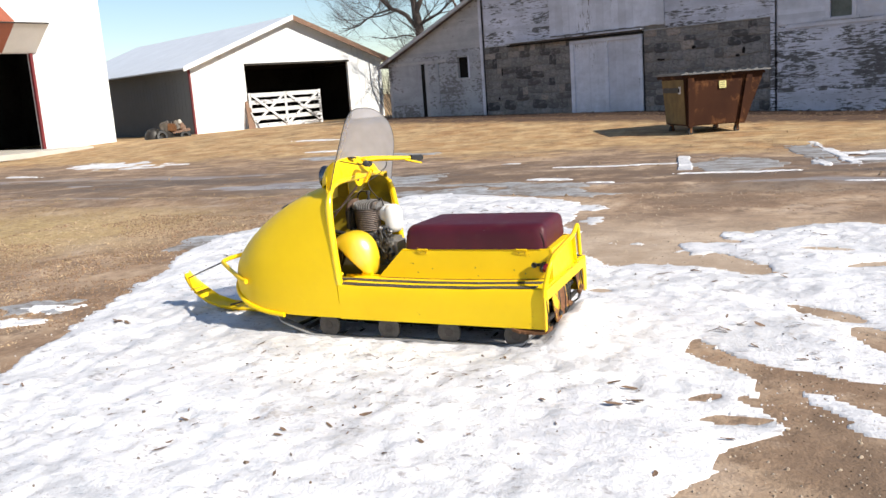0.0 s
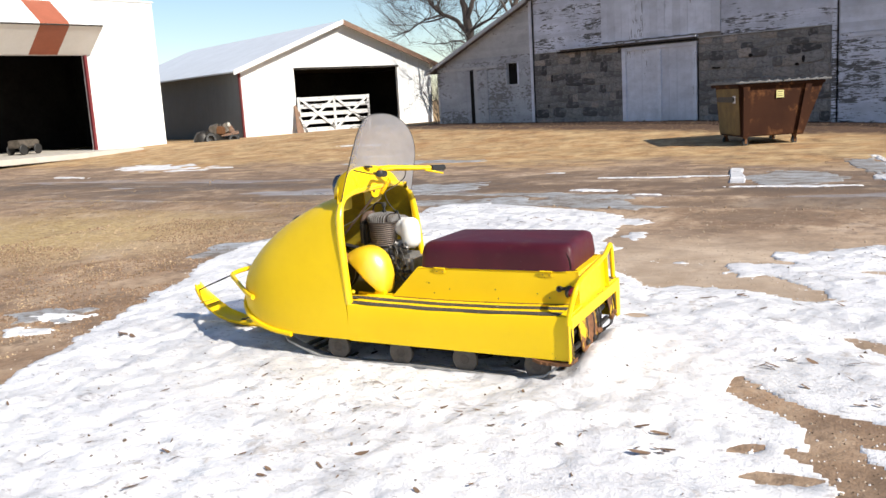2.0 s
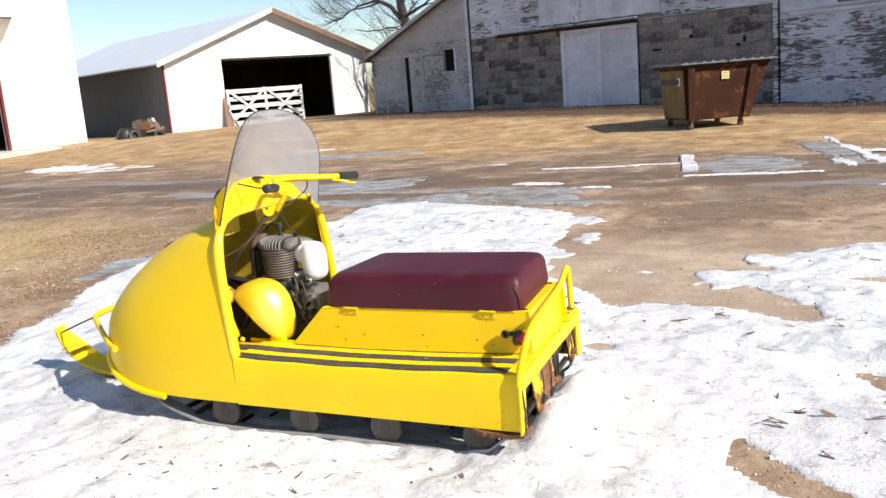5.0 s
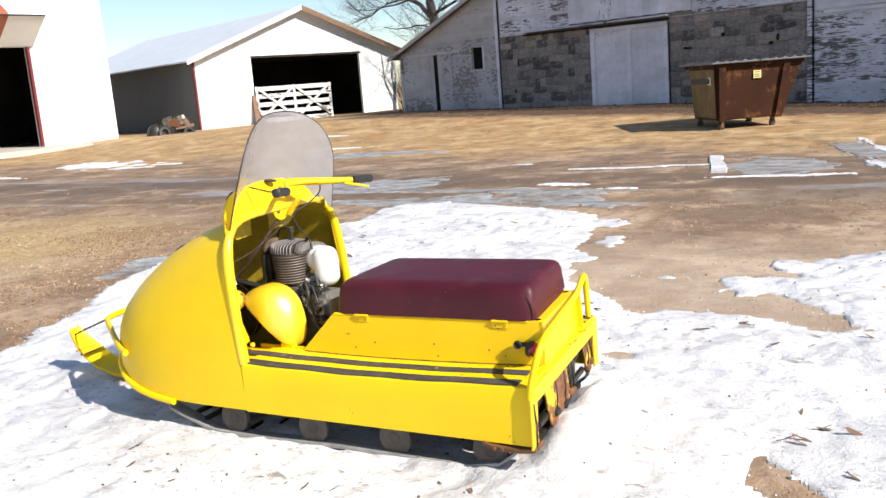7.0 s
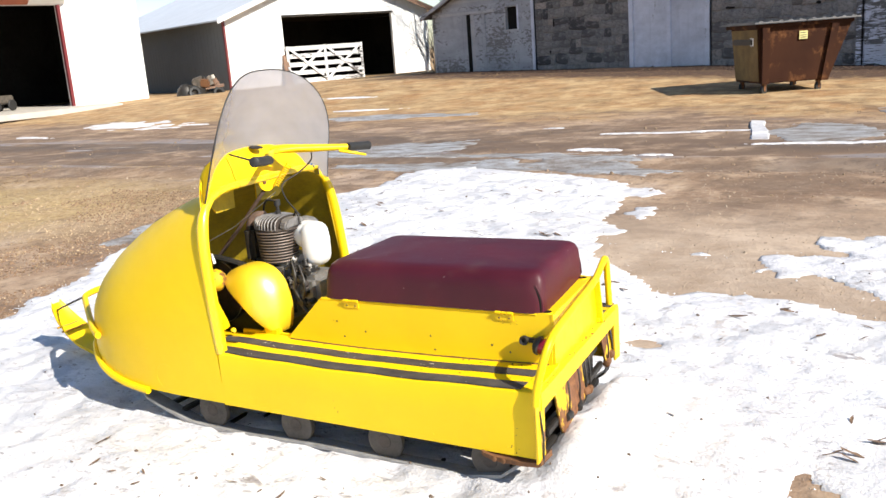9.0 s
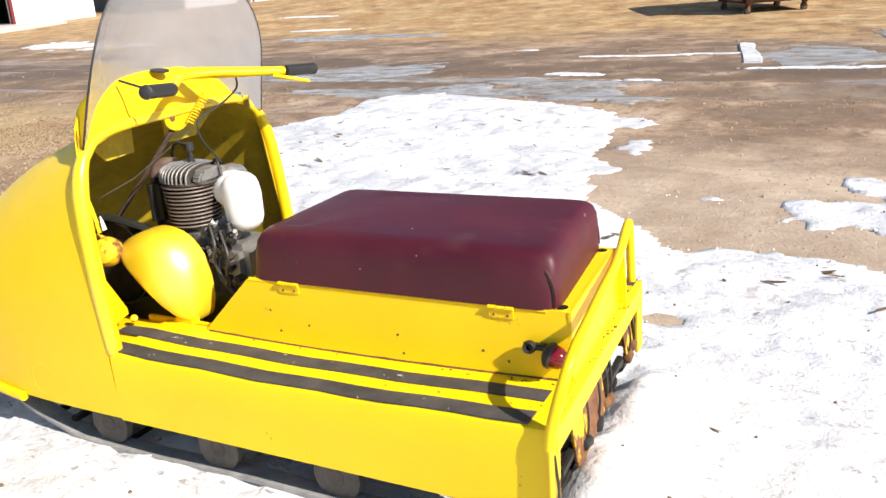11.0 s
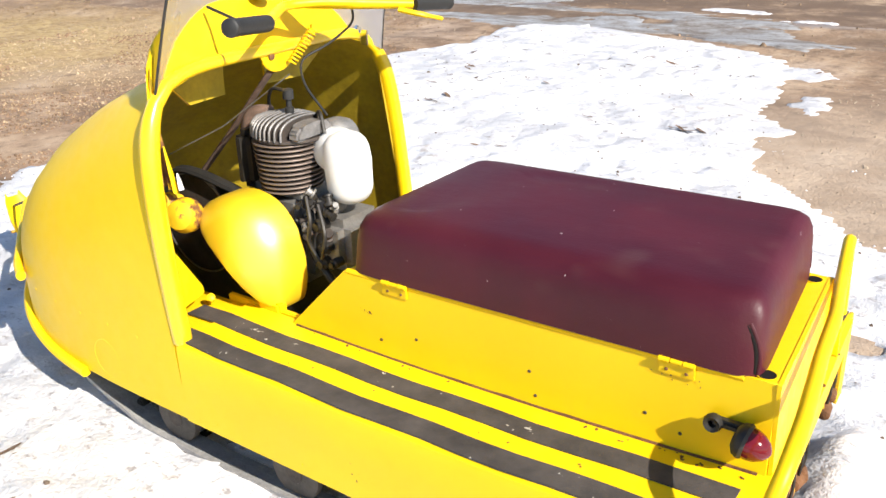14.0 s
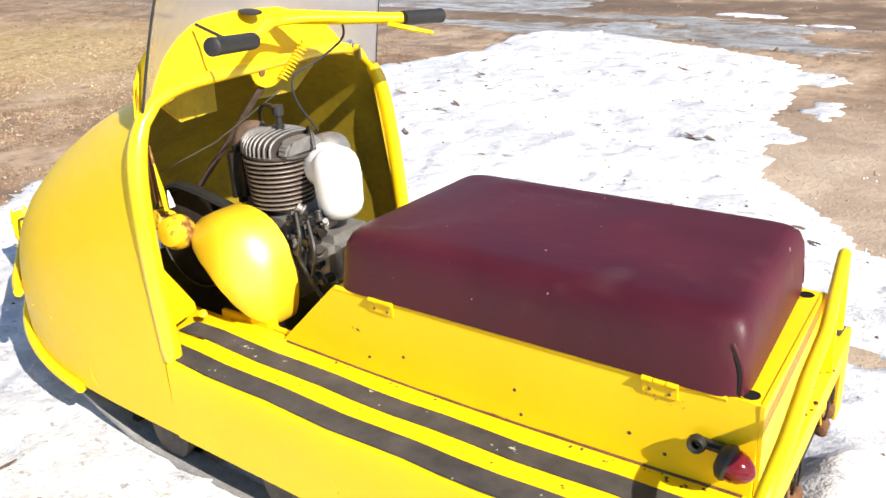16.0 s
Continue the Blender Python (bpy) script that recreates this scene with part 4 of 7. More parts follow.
shop_front = wall_slab("wall", shop_top, [(-9.7, -3.55, -0.5, 4.2)], 0.15, WHITE_WALL, shop)
x = -15.9
while x < -0.05:
    if not -9.8 < x < -3.5:
        bm = bmesh.new()
        box(bm, (x, -0.018, -0.4), (x + 0.05, 0.0, 6.45), 0.004)
        part("rib", bm, WHITE_WALL, shop_front, soft=False)
    x += 0.38
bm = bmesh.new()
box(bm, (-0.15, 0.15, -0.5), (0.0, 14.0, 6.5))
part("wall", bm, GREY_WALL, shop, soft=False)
for lo, hi in (((-16.0, 13.85, -0.5), (-0.15, 14.0, 6.5)), ((-16.0, 0.15, -0.5), (-15.85, 13.85, 6.5))):
    bm = bmesh.new()
    box(bm, lo, hi)
    part("wall", bm, GREY_WALL, shop, soft=False)
# added boxes whose near-black colour paints the workshop's inner shade
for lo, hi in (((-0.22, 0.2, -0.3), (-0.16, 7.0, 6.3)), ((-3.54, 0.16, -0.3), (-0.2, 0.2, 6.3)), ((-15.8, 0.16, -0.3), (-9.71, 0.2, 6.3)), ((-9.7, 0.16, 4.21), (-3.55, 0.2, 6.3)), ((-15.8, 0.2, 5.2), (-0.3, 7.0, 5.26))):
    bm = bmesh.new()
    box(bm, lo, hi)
    part("shade_lining", bm, SHADE_BLACK, shop, soft=False)
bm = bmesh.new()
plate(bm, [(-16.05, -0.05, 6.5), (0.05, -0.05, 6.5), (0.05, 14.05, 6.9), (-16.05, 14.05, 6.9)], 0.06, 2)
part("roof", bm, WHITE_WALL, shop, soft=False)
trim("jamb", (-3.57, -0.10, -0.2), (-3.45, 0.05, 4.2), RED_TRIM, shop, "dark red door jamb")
# near-black sheet added at the back of the bay for its shade
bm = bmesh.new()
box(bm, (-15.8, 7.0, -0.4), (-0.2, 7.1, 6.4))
part("shade_backing", bm, SHADE_BLACK, shop, soft=False)
fold = new("folding_door")
fold.parent = shop
fold["label"] = "folded white and rust-red striped door"
xs = [-10.9, -10.2, -9.2, -7.0, -5.95, -4.75, -3.3]
for k, (a, b) in enumerate(zip(xs, xs[1:])):
    mat = STRIPE if k in (1, 4) else WHITE_WALL
    bm = bmesh.new()
    plate(bm, [(a, -0.12, 4.22), (b, -0.12, 4.22), (b, -1.35, 5.25), (a, -1.35, 5.25)], 0.06, 2)
    part("lower_panel", bm, mat, fold, soft=False)
    bm = bmesh.new()
    plate(bm, [(a, -1.35, 5.32), (b, -1.35, 5.32), (b, -0.05, 6.3), (a, -0.05, 6.3)], 0.06, 2)
    part("upper_panel", bm, mat, fold, soft=False)
# dark strip added between the panels; it paints the gap's shade
bm = bmesh.new()
box(bm, (-10.9, -1.40, 5.26), (-3.3, -1.33, 5.31), 0.004)
part("fold_gap", bm, GREASE, fold, "dark strip in the gap between the folded door panels")
bm = bmesh.new()
box(bm, (-10.0, -2.2, 0.02), (-2.6, 7.0, 0.24), 0.02)
apron = part("apron", bm, CONCRETE, shop, "pale concrete apron")
# leaning board beside the gate
prop = thing("leaning_board", pose(-26.75, 32.66, 0.0, 0, 0, 67), "short weathered brown board leaning on the shed wall", "board")
bm = bmesh.new()
plate(bm, [(2.52, -0.50, 0.28), (2.90, -0.50, 0.28), (2.92, -0.06, 1.66), (2.70, -0.06, 1.62)], 0.05)
part("board", bm, WEATHERED, prop, soft=False)
bm = bmesh.new()
plate(bm, [(2.96, -0.62, 0.26), (3.08, -0.62, 0.26), (2.86, -0.30, 1.10), (2.78, -0.30, 1.08)], 0.04)
part("slat", bm, GATE_PAINT, prop, soft=False)
# small garden tractor in the dark bay
cart = thing("yard_cart", pose(-29.4, 30.36, 0.24, 0, 0, 80) @ pose(-5.6, 2.0, 0, 0, 0, 20), "small dark wheeled cart inside the bay", "cart")
bm = bmesh.new()
box(bm, (-0.6, -0.3, 0.28), (0.6, 0.3, 0.62), 0.05)
part("tray", bm, SCRAP, cart)
for x in (-0.4, 0.4):
    for y in (-0.38, 0.30):
        bm = bmesh.new()
        lathe(bm, [(0.05, 0), (0.2, 0), (0.22, 0.02), (0.22, 0.06), (0.2, 0.08), (0.05, 0.08)], pose(x, y, 0.22, -90, 0, 0), 16)
        part("wheel", bm, BLACK, cart)

# ---- dumpster ----
dump = thing("dumpster", pose(-2.87, 23.25, float(ground_z(-2.9, 23.6)) - 0.04, 0, 0, 31) @ Matrix.Diagonal((0.91, 0.95, 1.09, 1)), "rusty dark brown steel dumpster with a grey lid on castors", "dumpster")


def tapered(bm, lo, hi):
    """A bin: bottom corners lo, top corners hi, as (x0, x1, y0, y1, z)."""
    rings = [[bm.verts.new(p) for p in ((q[0], q[2], q[4]), (q[1], q[2], q[4]), (q[1], q[3], q[4]), (q[0], q[3], q[4]))] for q in (lo, hi)]
    bridge(bm, rings, True)
    bm.faces.new(rings[0][::-1])
    bm.faces.new(rings[1])


bm = bmesh.new()
tapered(bm, (0.02, 1.70, 0.05, 1.60, 0.23), (-0.06, 2.22, -0.02, 1.72, 1.36))
bmesh.ops.bevel(bm, geom=list(bm.edges), offset=0.02, segments=2, affect="EDGES")
part("body", bm, DUMP, dump)
# thin plate added over the left end, lighter mustard than the body
bm = bmesh.new()
plate(bm, [(0.008, 0.10, 0.27), (0.008, 1.52, 0.27), (-0.066, 1.64, 1.30), (-0.066, 0.04, 1.30)], -0.008, 0)
part("end_panel", bm, MUSTARD, dump, "lighter mustard end panel", soft=False)
for xa, xb in ((0.12, 0.10), (1.56, 1.78)):
    bm = bmesh.new()
    plate(bm, [(xa - 0.08, -0.03, 0.22), (xa + 0.09, -0.03, 0.22), (xb + 0.09, -0.10, 1.36), (xb - 0.08, -0.10, 1.36)], 0.10)
    part("post", bm, DUMP, dump, soft=False)
bm = bmesh.new()
box(bm, (-0.1, -0.10, 1.33), (2.22, -0.02, 1.40), 0.01)
box(bm, (-0.12, -0.05, 1.33), (-0.04, 1.9, 1.40), 0.01)
box(bm, (2.14, -0.05, 1.33), (2.22, 1.9, 1.40), 0.01)
part("rim", bm, DUMP, dump)
for x0, x1 in ((-0.22, 1.02), (1.05, 2.34)):
    bm = bmesh.new()
    box(bm, (x0, -0.20, 1.405), (x1, 1.98, 1.44), 0.012)
    for k in range(5):
        xx = x0 + 0.12 + k * 0.24
        box(bm, (xx, -0.15, 1.44), (xx + 0.10, 1.9, 1.462), 0.008)
    part("lid", bm, LID, dump, "weathered grey ribbed lid")
bm = bmesh.new()
box(bm, (0.92, -0.045, 1.06), (1.12, -0.032, 1.22), 0.003)
part("label", bm, LABEL, dump, "small faded yellow warning label")
for z in (1.18, 1.13, 1.09):
    bm = bmesh.new()
    box(bm, (0.95, -0.050, z), (1.09, -0.046, z + 0.014))
    part("print_bar", bm, BLACK, dump)
bm = bmesh.new()
box(bm, (-0.075, 0.25, 0.98), (-0.062, 0.43, 1.14), 0.003)
part("label", bm, WHITE_WALL, dump, "small white label")
bm = bmesh.new()
box(bm, (-0.10, 0.3, 1.0), (-0.05, 1.5, 1.12), 0.02)
part("lift_pocket", bm, GREASE, dump)
for x in (0.16, 1.50):
    for y in (0.15, 1.5):
        caster = new("castor")
        caster.parent = dump
        bm = bmesh.new()
        lathe(bm, [(0.02, 0), (0.09, 0), (0.10, 0.012), (0.10, 0.05), (0.09, 0.062), (0.02, 0.062)], pose(x, y - 0.03, 0.10, -90, 0, 25), 16)
        part("wheel", bm, BLACK, caster)
        bm = bmesh.new()
        box(bm, (x - 0.05, y - 0.05, 0.19), (x + 0.05, y + 0.06, 0.235), 0.006)
        box(bm, (x - 0.03, y - 0.055, 0.07), (x + 0.03, y - 0.04, 0.20), 0.004)
        part("fork", bm, RUST, caster)

# ---- scrap by the shed ----
junk = thing("scrap_pile", pose(-26.6, 30.7, -0.04, 0, 0, 42) @ Matrix.Diagonal((1.0, 1.0, 1.25, 1.0)), "low heap of dark machine parts with a tan engine on top", "scrap pile")
bm = bmesh.new()
lathe(bm, [(0.0, 0.62), (0.16, 0.60), (0.30, 0.50), (0.38, 0.34), (0.42, 0.10), (0.44, 0.02)], pose(-0.62, 0.0, 0.02, 6, -8, 0) @ Matrix.Diagonal((1.0, 0.8, 1.0, 1)), 20)
part("round_cowl", bm, GREASE, junk, "dark rounded sheet-metal cowl")
jr = random.Random(11)
for x, z, sx, sz, mat in ((-0.15, 0.28, 0.42, 0.26, GREASE), (0.35, 0.20, 0.55, 0.16, GREASE), (-0.10, 0.60, 0.22, 0.22, SCRAP), (0.22, 0.62, 0.20, 0.14, RUST), (0.62, 0.14, 0.28, 0.10, RUST)):
    bm = bmesh.new()
    box(bm, (-sx, -0.28, -sz), (sx, 0.28, sz), 0.05, pose(x, jr.uniform(-0.1, 0.1), z, jr.uniform(-10, 10), jr.uniform(-14, 14), jr.uniform(-20, 20)))
    part("machine_part", bm, mat, junk)
for x, z, r, h, mat in ((0.42, 0.62, 0.17, 0.34, SCRAP), (0.66, 0.58, 0.13, 0.28, WEATHERED), (0.18, 0.74, 0.08, 0.20, GREASE), (0.52, 0.84, 0.09, 0.14, CONCRETE)):
    bm = bmesh.new()
    lathe(bm, [(r * 0.6, -0.01), (r, 0.02), (r, h * 0.4), (r * 1.15, h * 0.42), (r * 1.15, h * 0.55), (r * 0.85, h * 0.6), (r * 0.8, h), (r * 0.3, h + 0.02), (0, h + 0.02)], pose(x, -0.12, z - 0.12, jr.uniform(-15, 15), jr.uniform(-20, 20), 0), 12)
    part("engine_lump", bm, mat, junk)
bm = bmesh.new()
plate(bm, [(0.18, -0.42, 0.40), (0.95, -0.40, 0.46), (0.92, 0.1, 0.52), (0.2, 0.1, 0.48)], 0.04, 2)
part("tan_lid", bm, WEATHERED, junk, "weathered sheet-metal lid")
for x, z, a in ((-0.28, 0.30, 74), (0.70, 0.24, 80)):
    bm = bmesh.new()
    lathe(bm, [(0.14, -0.07), (0.22, -0.08), (0.25, -0.05), (0.25, 0.05), (0.22, 0.08), (0.14, 0.07), (0.14, -0.07)], pose(x, -0.36, z, a, 0, 10), 18)
    part("tyre", bm, BLACK, junk)

# ---- trees ----


def grow(bm, rnd, p, way, length, radius, depth, twigs):
    """One limb that bends, thins and forks."""
    pts, rads = [p.copy()], [radius]
    steps = 5 if depth > 2 else 4
    for k in range(steps):
        way = (way + Vector((rnd.uniform(-1, 1), rnd.uniform(-1, 1), rnd.uniform(-0.6, 0.9))) * 0.20).normalized()
        p = p + way * (length / steps)
        pts.append(p.copy())
        rads.append(radius * (1 - 0.45 * (k + 1) / steps))
        if depth > 0 and k >= 1:
            for _ in range(2):
                if rnd.random() < (0.8 if depth > 1 else 0.9):
                    side = Vector((rnd.uniform(-1, 1), rnd.uniform(-1, 1), rnd.uniform(-0.15, 0.8)))
                    twig = (way * 0.55 + side).normalized()
                    grow(bm, rnd, p, twig, length * rnd.uniform(0.5, 0.75), rads[-1] * rnd.uniform(0.42, 0.62), depth - 1, twigs)
    tube(bm if radius > 0.03 else twigs, pts, rads, 7 if radius > 0.05 else (4 if radius > 0.02 else 3), caps=False)
    if depth > 0:
        grow(bm, rnd, p, way, length * 0.7, rads[-1], depth - 1, twigs)


def limb_tree(x, y, turn, size, limbs, spread, seed):
    """A leafless tree from its main limbs, each a bent, tapered path with side boughs and twigs along it."""
    rnd = random.Random(seed)
    tree = thing("tree", pose(x, y, float(ground_z(x, y)) - 0.1, 0, 0, turn) @ Matrix.Scale(size, 4), "large leafless tree with crooked grey limbs and fine twigs", "tree")
    wood, twigs = bmesh.new(), bmesh.new()
    for points, r0, r1, boughs in limbs:
        pts = rounded(points, 0.35, 3)
        pts = [p + Vector((rnd.uniform(-1, 1), rnd.uniform(-1, 1), rnd.uniform(-1, 1))) * 0.035 for p in pts]
        rads = [r0 + (r1 - r0) * k / (len(pts) - 1) for k in range(len(pts))]
        tube(wood, pts, rads, 9 if r0 > 0.1 else 6, caps=False)
        for b in range(boughs):
            t = 0.22 + 0.78 * (b + rnd.random()) / boughs
            k = min(len(pts) - 2, int(t * (len(pts) - 1)))
            p, way = pts[k], (pts[k + 1] - pts[k]).normalized()
            side = Vector((rnd.uniform(-1, 1), rnd.uniform(-1, 1), rnd.uniform(-0.35, 0.7)))
            grow(wood, rnd, p, (way * 0.35 + side).normalized(), spread * rnd.uniform(0.6, 1.15), min(rads[k] * 0.55, 0.045), 3, twigs)
    part("trunk", wood, BARK, tree)
    part("crown", twigs, BARK, tree, "bare twigs")
    return tree


limb_tree(-20.46, 43.84, 27.1, 1.097, (
    ([(0.25, 0, -0.1), (0.3, 0, 1.6), (0.22, 0, 3.0), (0.10, 0, 4.1), (0.0, 0, 4.9)], 0.30, 0.20, 3),
    ([(0.0, 0, 4.8), (-0.15, 0.2, 5.8), (-0.38, 0.3, 7.3), (-0.3, 0.2, 9.4), (0.1, 0, 11.0)], 0.17, 0.04, 12),
    ([(0.0, 0, 4.85), (0.38, -0.2, 5.8), (0.72, -0.3, 6.6), (0.98, -0.3, 7.4), (1.5, -0.2, 9.6)], 0.13, 0.04, 12),
    ([(0.1, 0, 4.0), (-0.5, 0.1, 4.9), (-1.2, 0.2, 5.2), (-1.7, 0.1, 5.6), (-2.1, 0, 6.6), (-2.4, -0.1, 7.5), (-2.9, 0, 9.0)], 0.11, 0.03, 21),
    ([(-1.2, 0.2, 5.2), (-2.1, 0.5, 5.0), (-3.1, 0.7, 4.4), (-3.7, 0.8, 4.5)], 0.05, 0.02, 14),
    ([(-0.1, 0.2, 5.9), (-0.8, 0.9, 6.3), (-1.9, 1.3, 6.1), (-2.8, 1.6, 6.6)], 0.06, 0.02, 6),
    ([(0.1, -0.1, 4.3), (0.8, -0.5, 4.6), (1.7, -0.7, 5.2), (2.5, -0.8, 6.4)], 0.08, 0.02, 7),
    ([(0.15, 0, 3.6), (-0.5, -0.4, 3.9), (-1.3, -0.6, 3.7), (-2.2, -0.7, 3.9)], 0.05, 0.02, 6),
), 1.7, 3)
limb_tree(-16.2, 41.5, 27.1, 1.0, (
    ([(-0.6, 0, -0.1), (-0.6, 0, 3.0), (-0.45, 0, 5.2), (-0.1, 0, 6.4), (0.55, 0, 7.4), (0.9, 0, 9.0)], 0.17, 0.06, 6),
    ([(-0.45, 0, 5.2), (-0.75, 0.2, 6.3), (-0.6, 0.3, 7.6), (-0.8, 0.3, 9.0)], 0.07, 0.03, 6),
    ([(-0.5, 0, 4.6), (-1.1, -0.2, 5.8), (-1.2, -0.2, 7.0), (-1.0, -0.2, 8.5)], 0.06, 0.025, 6),
), 1.3, 9)
for k, (x, y, h) in enumerate(((-19.4, 38.6, 2.2), (-18.6, 37.6, 1.7), (-20.0, 39.6, 2.6))):
    rnd = random.Random(30 + k)
    brush = thing("brush", pose(x, y, float(ground_z(x, y)) - 0.05), "leafless thin brush beside the shed", "shrub")
    stems, twigs = bmesh.new(), bmesh.new()
    for j in range(7):
        way = Vector((rnd.uniform(-0.5, 0.5), rnd.uniform(-0.5, 0.5), 1.0)).normalized()
        grow(stems, rnd, Vector((rnd.uniform(-0.3, 0.3), rnd.uniform(-0.3, 0.3), 0)), way, h * 0.5, 0.02, 2, twigs)
    stems.free()
    part("thicket", twigs, BARK, brush)

# ---- snowmobile ----
SLED = pose(-1.65, 5.92, 0, 0, 0, 0)
sled = thing("snowmobile", SLED, "vintage yellow utility snowmobile with maroon bench seat, parked on snow", "snowmobile")
HALF = 0.52


def arch(bm, x, wide, top_wide, zb, zt, n, count=40, lean=0.0):
    """One cross-section of the cowl, from its near lower edge over the top to the far one, evenly stepped up the sides and across."""
    m = count // 3
    bend = 0.5 ** (1 / n)
    flank = [((1 - (bend * k / m) ** n) ** (1 / n), bend * k / m) for k in range(m)]
    over = [(f, (1 - abs(f) ** n) ** (1 / n)) for f in (bend * (1 - 2 * k / (count - 2 * m)) for k in range(count - 2 * m + 1))]
    ring = []
    for f, t in flank + over + [(-f, t) for f, t in reversed(flank)]:
        y = -f * (wide + (top_wide - wide) * t * t)
        ring.append(bm.verts.new((x + lean * t - 0.035 * (y + 0.5) * min(1.0, max(0.0, (x + 1.1) / 0.6)), y, zb + (zt - zb) * t)))
    return ring


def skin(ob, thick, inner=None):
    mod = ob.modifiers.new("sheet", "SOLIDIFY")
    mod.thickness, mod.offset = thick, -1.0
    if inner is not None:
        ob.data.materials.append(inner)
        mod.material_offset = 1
    crease = ob.modifiers.new("crease", "EDGE_SPLIT")
    crease.split_angle = radians(50)
    return ob


# hood
NOSE_X, HOOD_X, ROUND = -1.548, -0.466, 5.2
bm = bmesh.new()
rings = []
for k in range(19):
    x = HOOD_X + (NOSE_X - HOOD_X) * (1 - (1 - k / 18) ** 1.25)
    u = min(0.999, (x - HOOD_X) / (NOSE_X - HOOD_X))
    wide = HALF * math.sqrt(1 - u ** ROUND)
    top = 0.30 + 0.665 * (1 - u ** 1.75) ** 0.73
    rings.append(arch(bm, x, wide, wide * (0.975 - 0.02 * (1 - u) ** 5), 0.085 + 0.215 * u ** 4, max(top, 0.31), 4.3 - 1.0 * u + 2.0 * (1 - u) ** 6, lean=-0.056 * (1 - u) ** 6))
bridge(bm, rings, False)
bm.faces.new(rings[-1])
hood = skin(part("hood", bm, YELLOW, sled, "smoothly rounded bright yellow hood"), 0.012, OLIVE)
# frame round the engine opening, with the dash above it
COWL = ((-0.474, 0.504, 0.474, 0.30, 0.984, 5.6, -0.058), (-0.486, 0.498, 0.462, 0.32, 1.000, 4.9, -0.055),
        (-0.535, 0.430, 0.415, 0.93, 1.040, 4.5, -0.02), (-0.558, 0.405, 0.385, 0.95, 1.080, 3.7, -0.02), (-0.582, 0.375, 0.355, 0.96, 1.104, 3.3, -0.015), (-0.608, 0.345, 0.32, 0.96, 1.108, 3.0, -0.01), (-0.635, 0.33, 0.30, 0.94, 1.090, 3.0, 0.0), (-0.665, 0.22, 0.20, 0.84, 1.05, 3.0, 0.0), (-0.68, 0.08, 0.08, 0.84, 1.0, 3.0, 0.0))
bm = bmesh.new()
rings = [arch(bm, *row[:6], lean=row[6]) for row in COWL]
bridge(bm, rings, False)
cowl_shape = BVHTree.FromBMesh(bm)
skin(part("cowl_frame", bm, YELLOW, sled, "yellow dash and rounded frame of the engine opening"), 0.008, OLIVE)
bm = bmesh.new()
mouth = arch(bm, -0.468, 0.4975, 0.475, 0.308, 0.969, 6.4, 56, -0.058)
line = [v.co.copy() for v in mouth]
bmesh.ops.delete(bm, geom=mouth, context="VERTS")
tube(bm, [line[0] - Vector((0, 0, 0.010))] + line + [line[-1] - Vector((0, 0, 0.010))], [0.016] + [0.025 - 0.008 * float(step01(p.z, 0.82, 0.95)) for p in line] + [0.016], 18)
mt = part("mouth_tube", bm, SATIN_YELLOW, sled, "smooth rounded yellow tube round the engine opening")
smooth(mt, 80)
# hanging tab with a screw at the middle of the lip
bm = bmesh.new()
pts = [(-0.548, -0.075, 0.975)] + [(-0.545, -0.062 + 0.062 * (1 - math.cos(a)), 0.952 - 0.048 * math.sin(a)) for a in np.linspace(0, math.pi, 11)] + [(-0.548, 0.075, 0.975)]
plate(bm, pts, 0.008, 0)
bmesh.ops.bevel(bm, geom=list(bm.edges), offset=0.0025, segments=2, affect="EDGES")
part("dash_tab", bm, YELLOW, sled)
bm = bmesh.new()
lathe(bm, [(0.010, 0.0), (0.010, 0.004), (0.0, 0.006)], along((-0.536, -0.028, 0.950), (-0.30, -0.028, 0.955)), 12)
part("dash_screw", bm, RUST, sled)
# block of small print on the dash, as plain bars that follow its curve
pr = random.Random(8)
for k in range(6):
    z = 1.022 - 0.0068 * k
    y = -0.325 + 0.012 * k + pr.uniform(0, 0.01)
    while y < -0.125 + 0.006 * k:
        w = pr.uniform(0.012, 0.034)
        spot, normal, _, _ = cowl_shape.ray_cast(Vector((0.2, y + w / 2, z)), Vector((-1, 0, 0)))
        if spot is not None:
            bm = bmesh.new()
            box(bm, (-w / 2, -0.0018, -0.0005), (w / 2, 0.0018, 0.0006))
            normal = normal if normal.x > 0 else -normal
            across = Vector((0, 1, 0)) - normal * normal.y
            m = Matrix.Identity(3)
            m.col[0], m.col[2] = across.normalized(), normal
            m.col[1] = normal.cross(across.normalized())
            bmesh.ops.transform(bm, matrix=Matrix.Translation(spot + normal * 0.0006) @ m.to_4x4(), verts=bm.verts)
            part("print_bar", bm, BROWN_PRINT, sled, soft=False)
        y += w + 0.006
# band round the lower edge of the nose
bm = bmesh.new()
edge = []
for k in range(15):
    u = 0.42 + 0.575 * k / 14
    edge.append((HOOD_X + (NOSE_X - HOOD_X) * u, -HALF * math.sqrt(1 - u ** ROUND) - 0.006, 0.078 + 0.215 * u ** 4))
tube(bm, edge + [(x, -y, z) for x, y, z in reversed(edge)], 0.017, 8)
part("nose_band", bm, YELLOW, sled)
# round access plate
bm = bmesh.new()
ring = [(-0.80 + 0.058 * math.cos(a), -0.5185, 0.165 + 0.058 * math.sin(a)) for a in np.linspace(0, 2 * math.pi, 37)]
tube(bm, ring, 0.0013, 6, caps=False)
part("access_ring", bm, YELLOW, sled, "embossed round access plate")
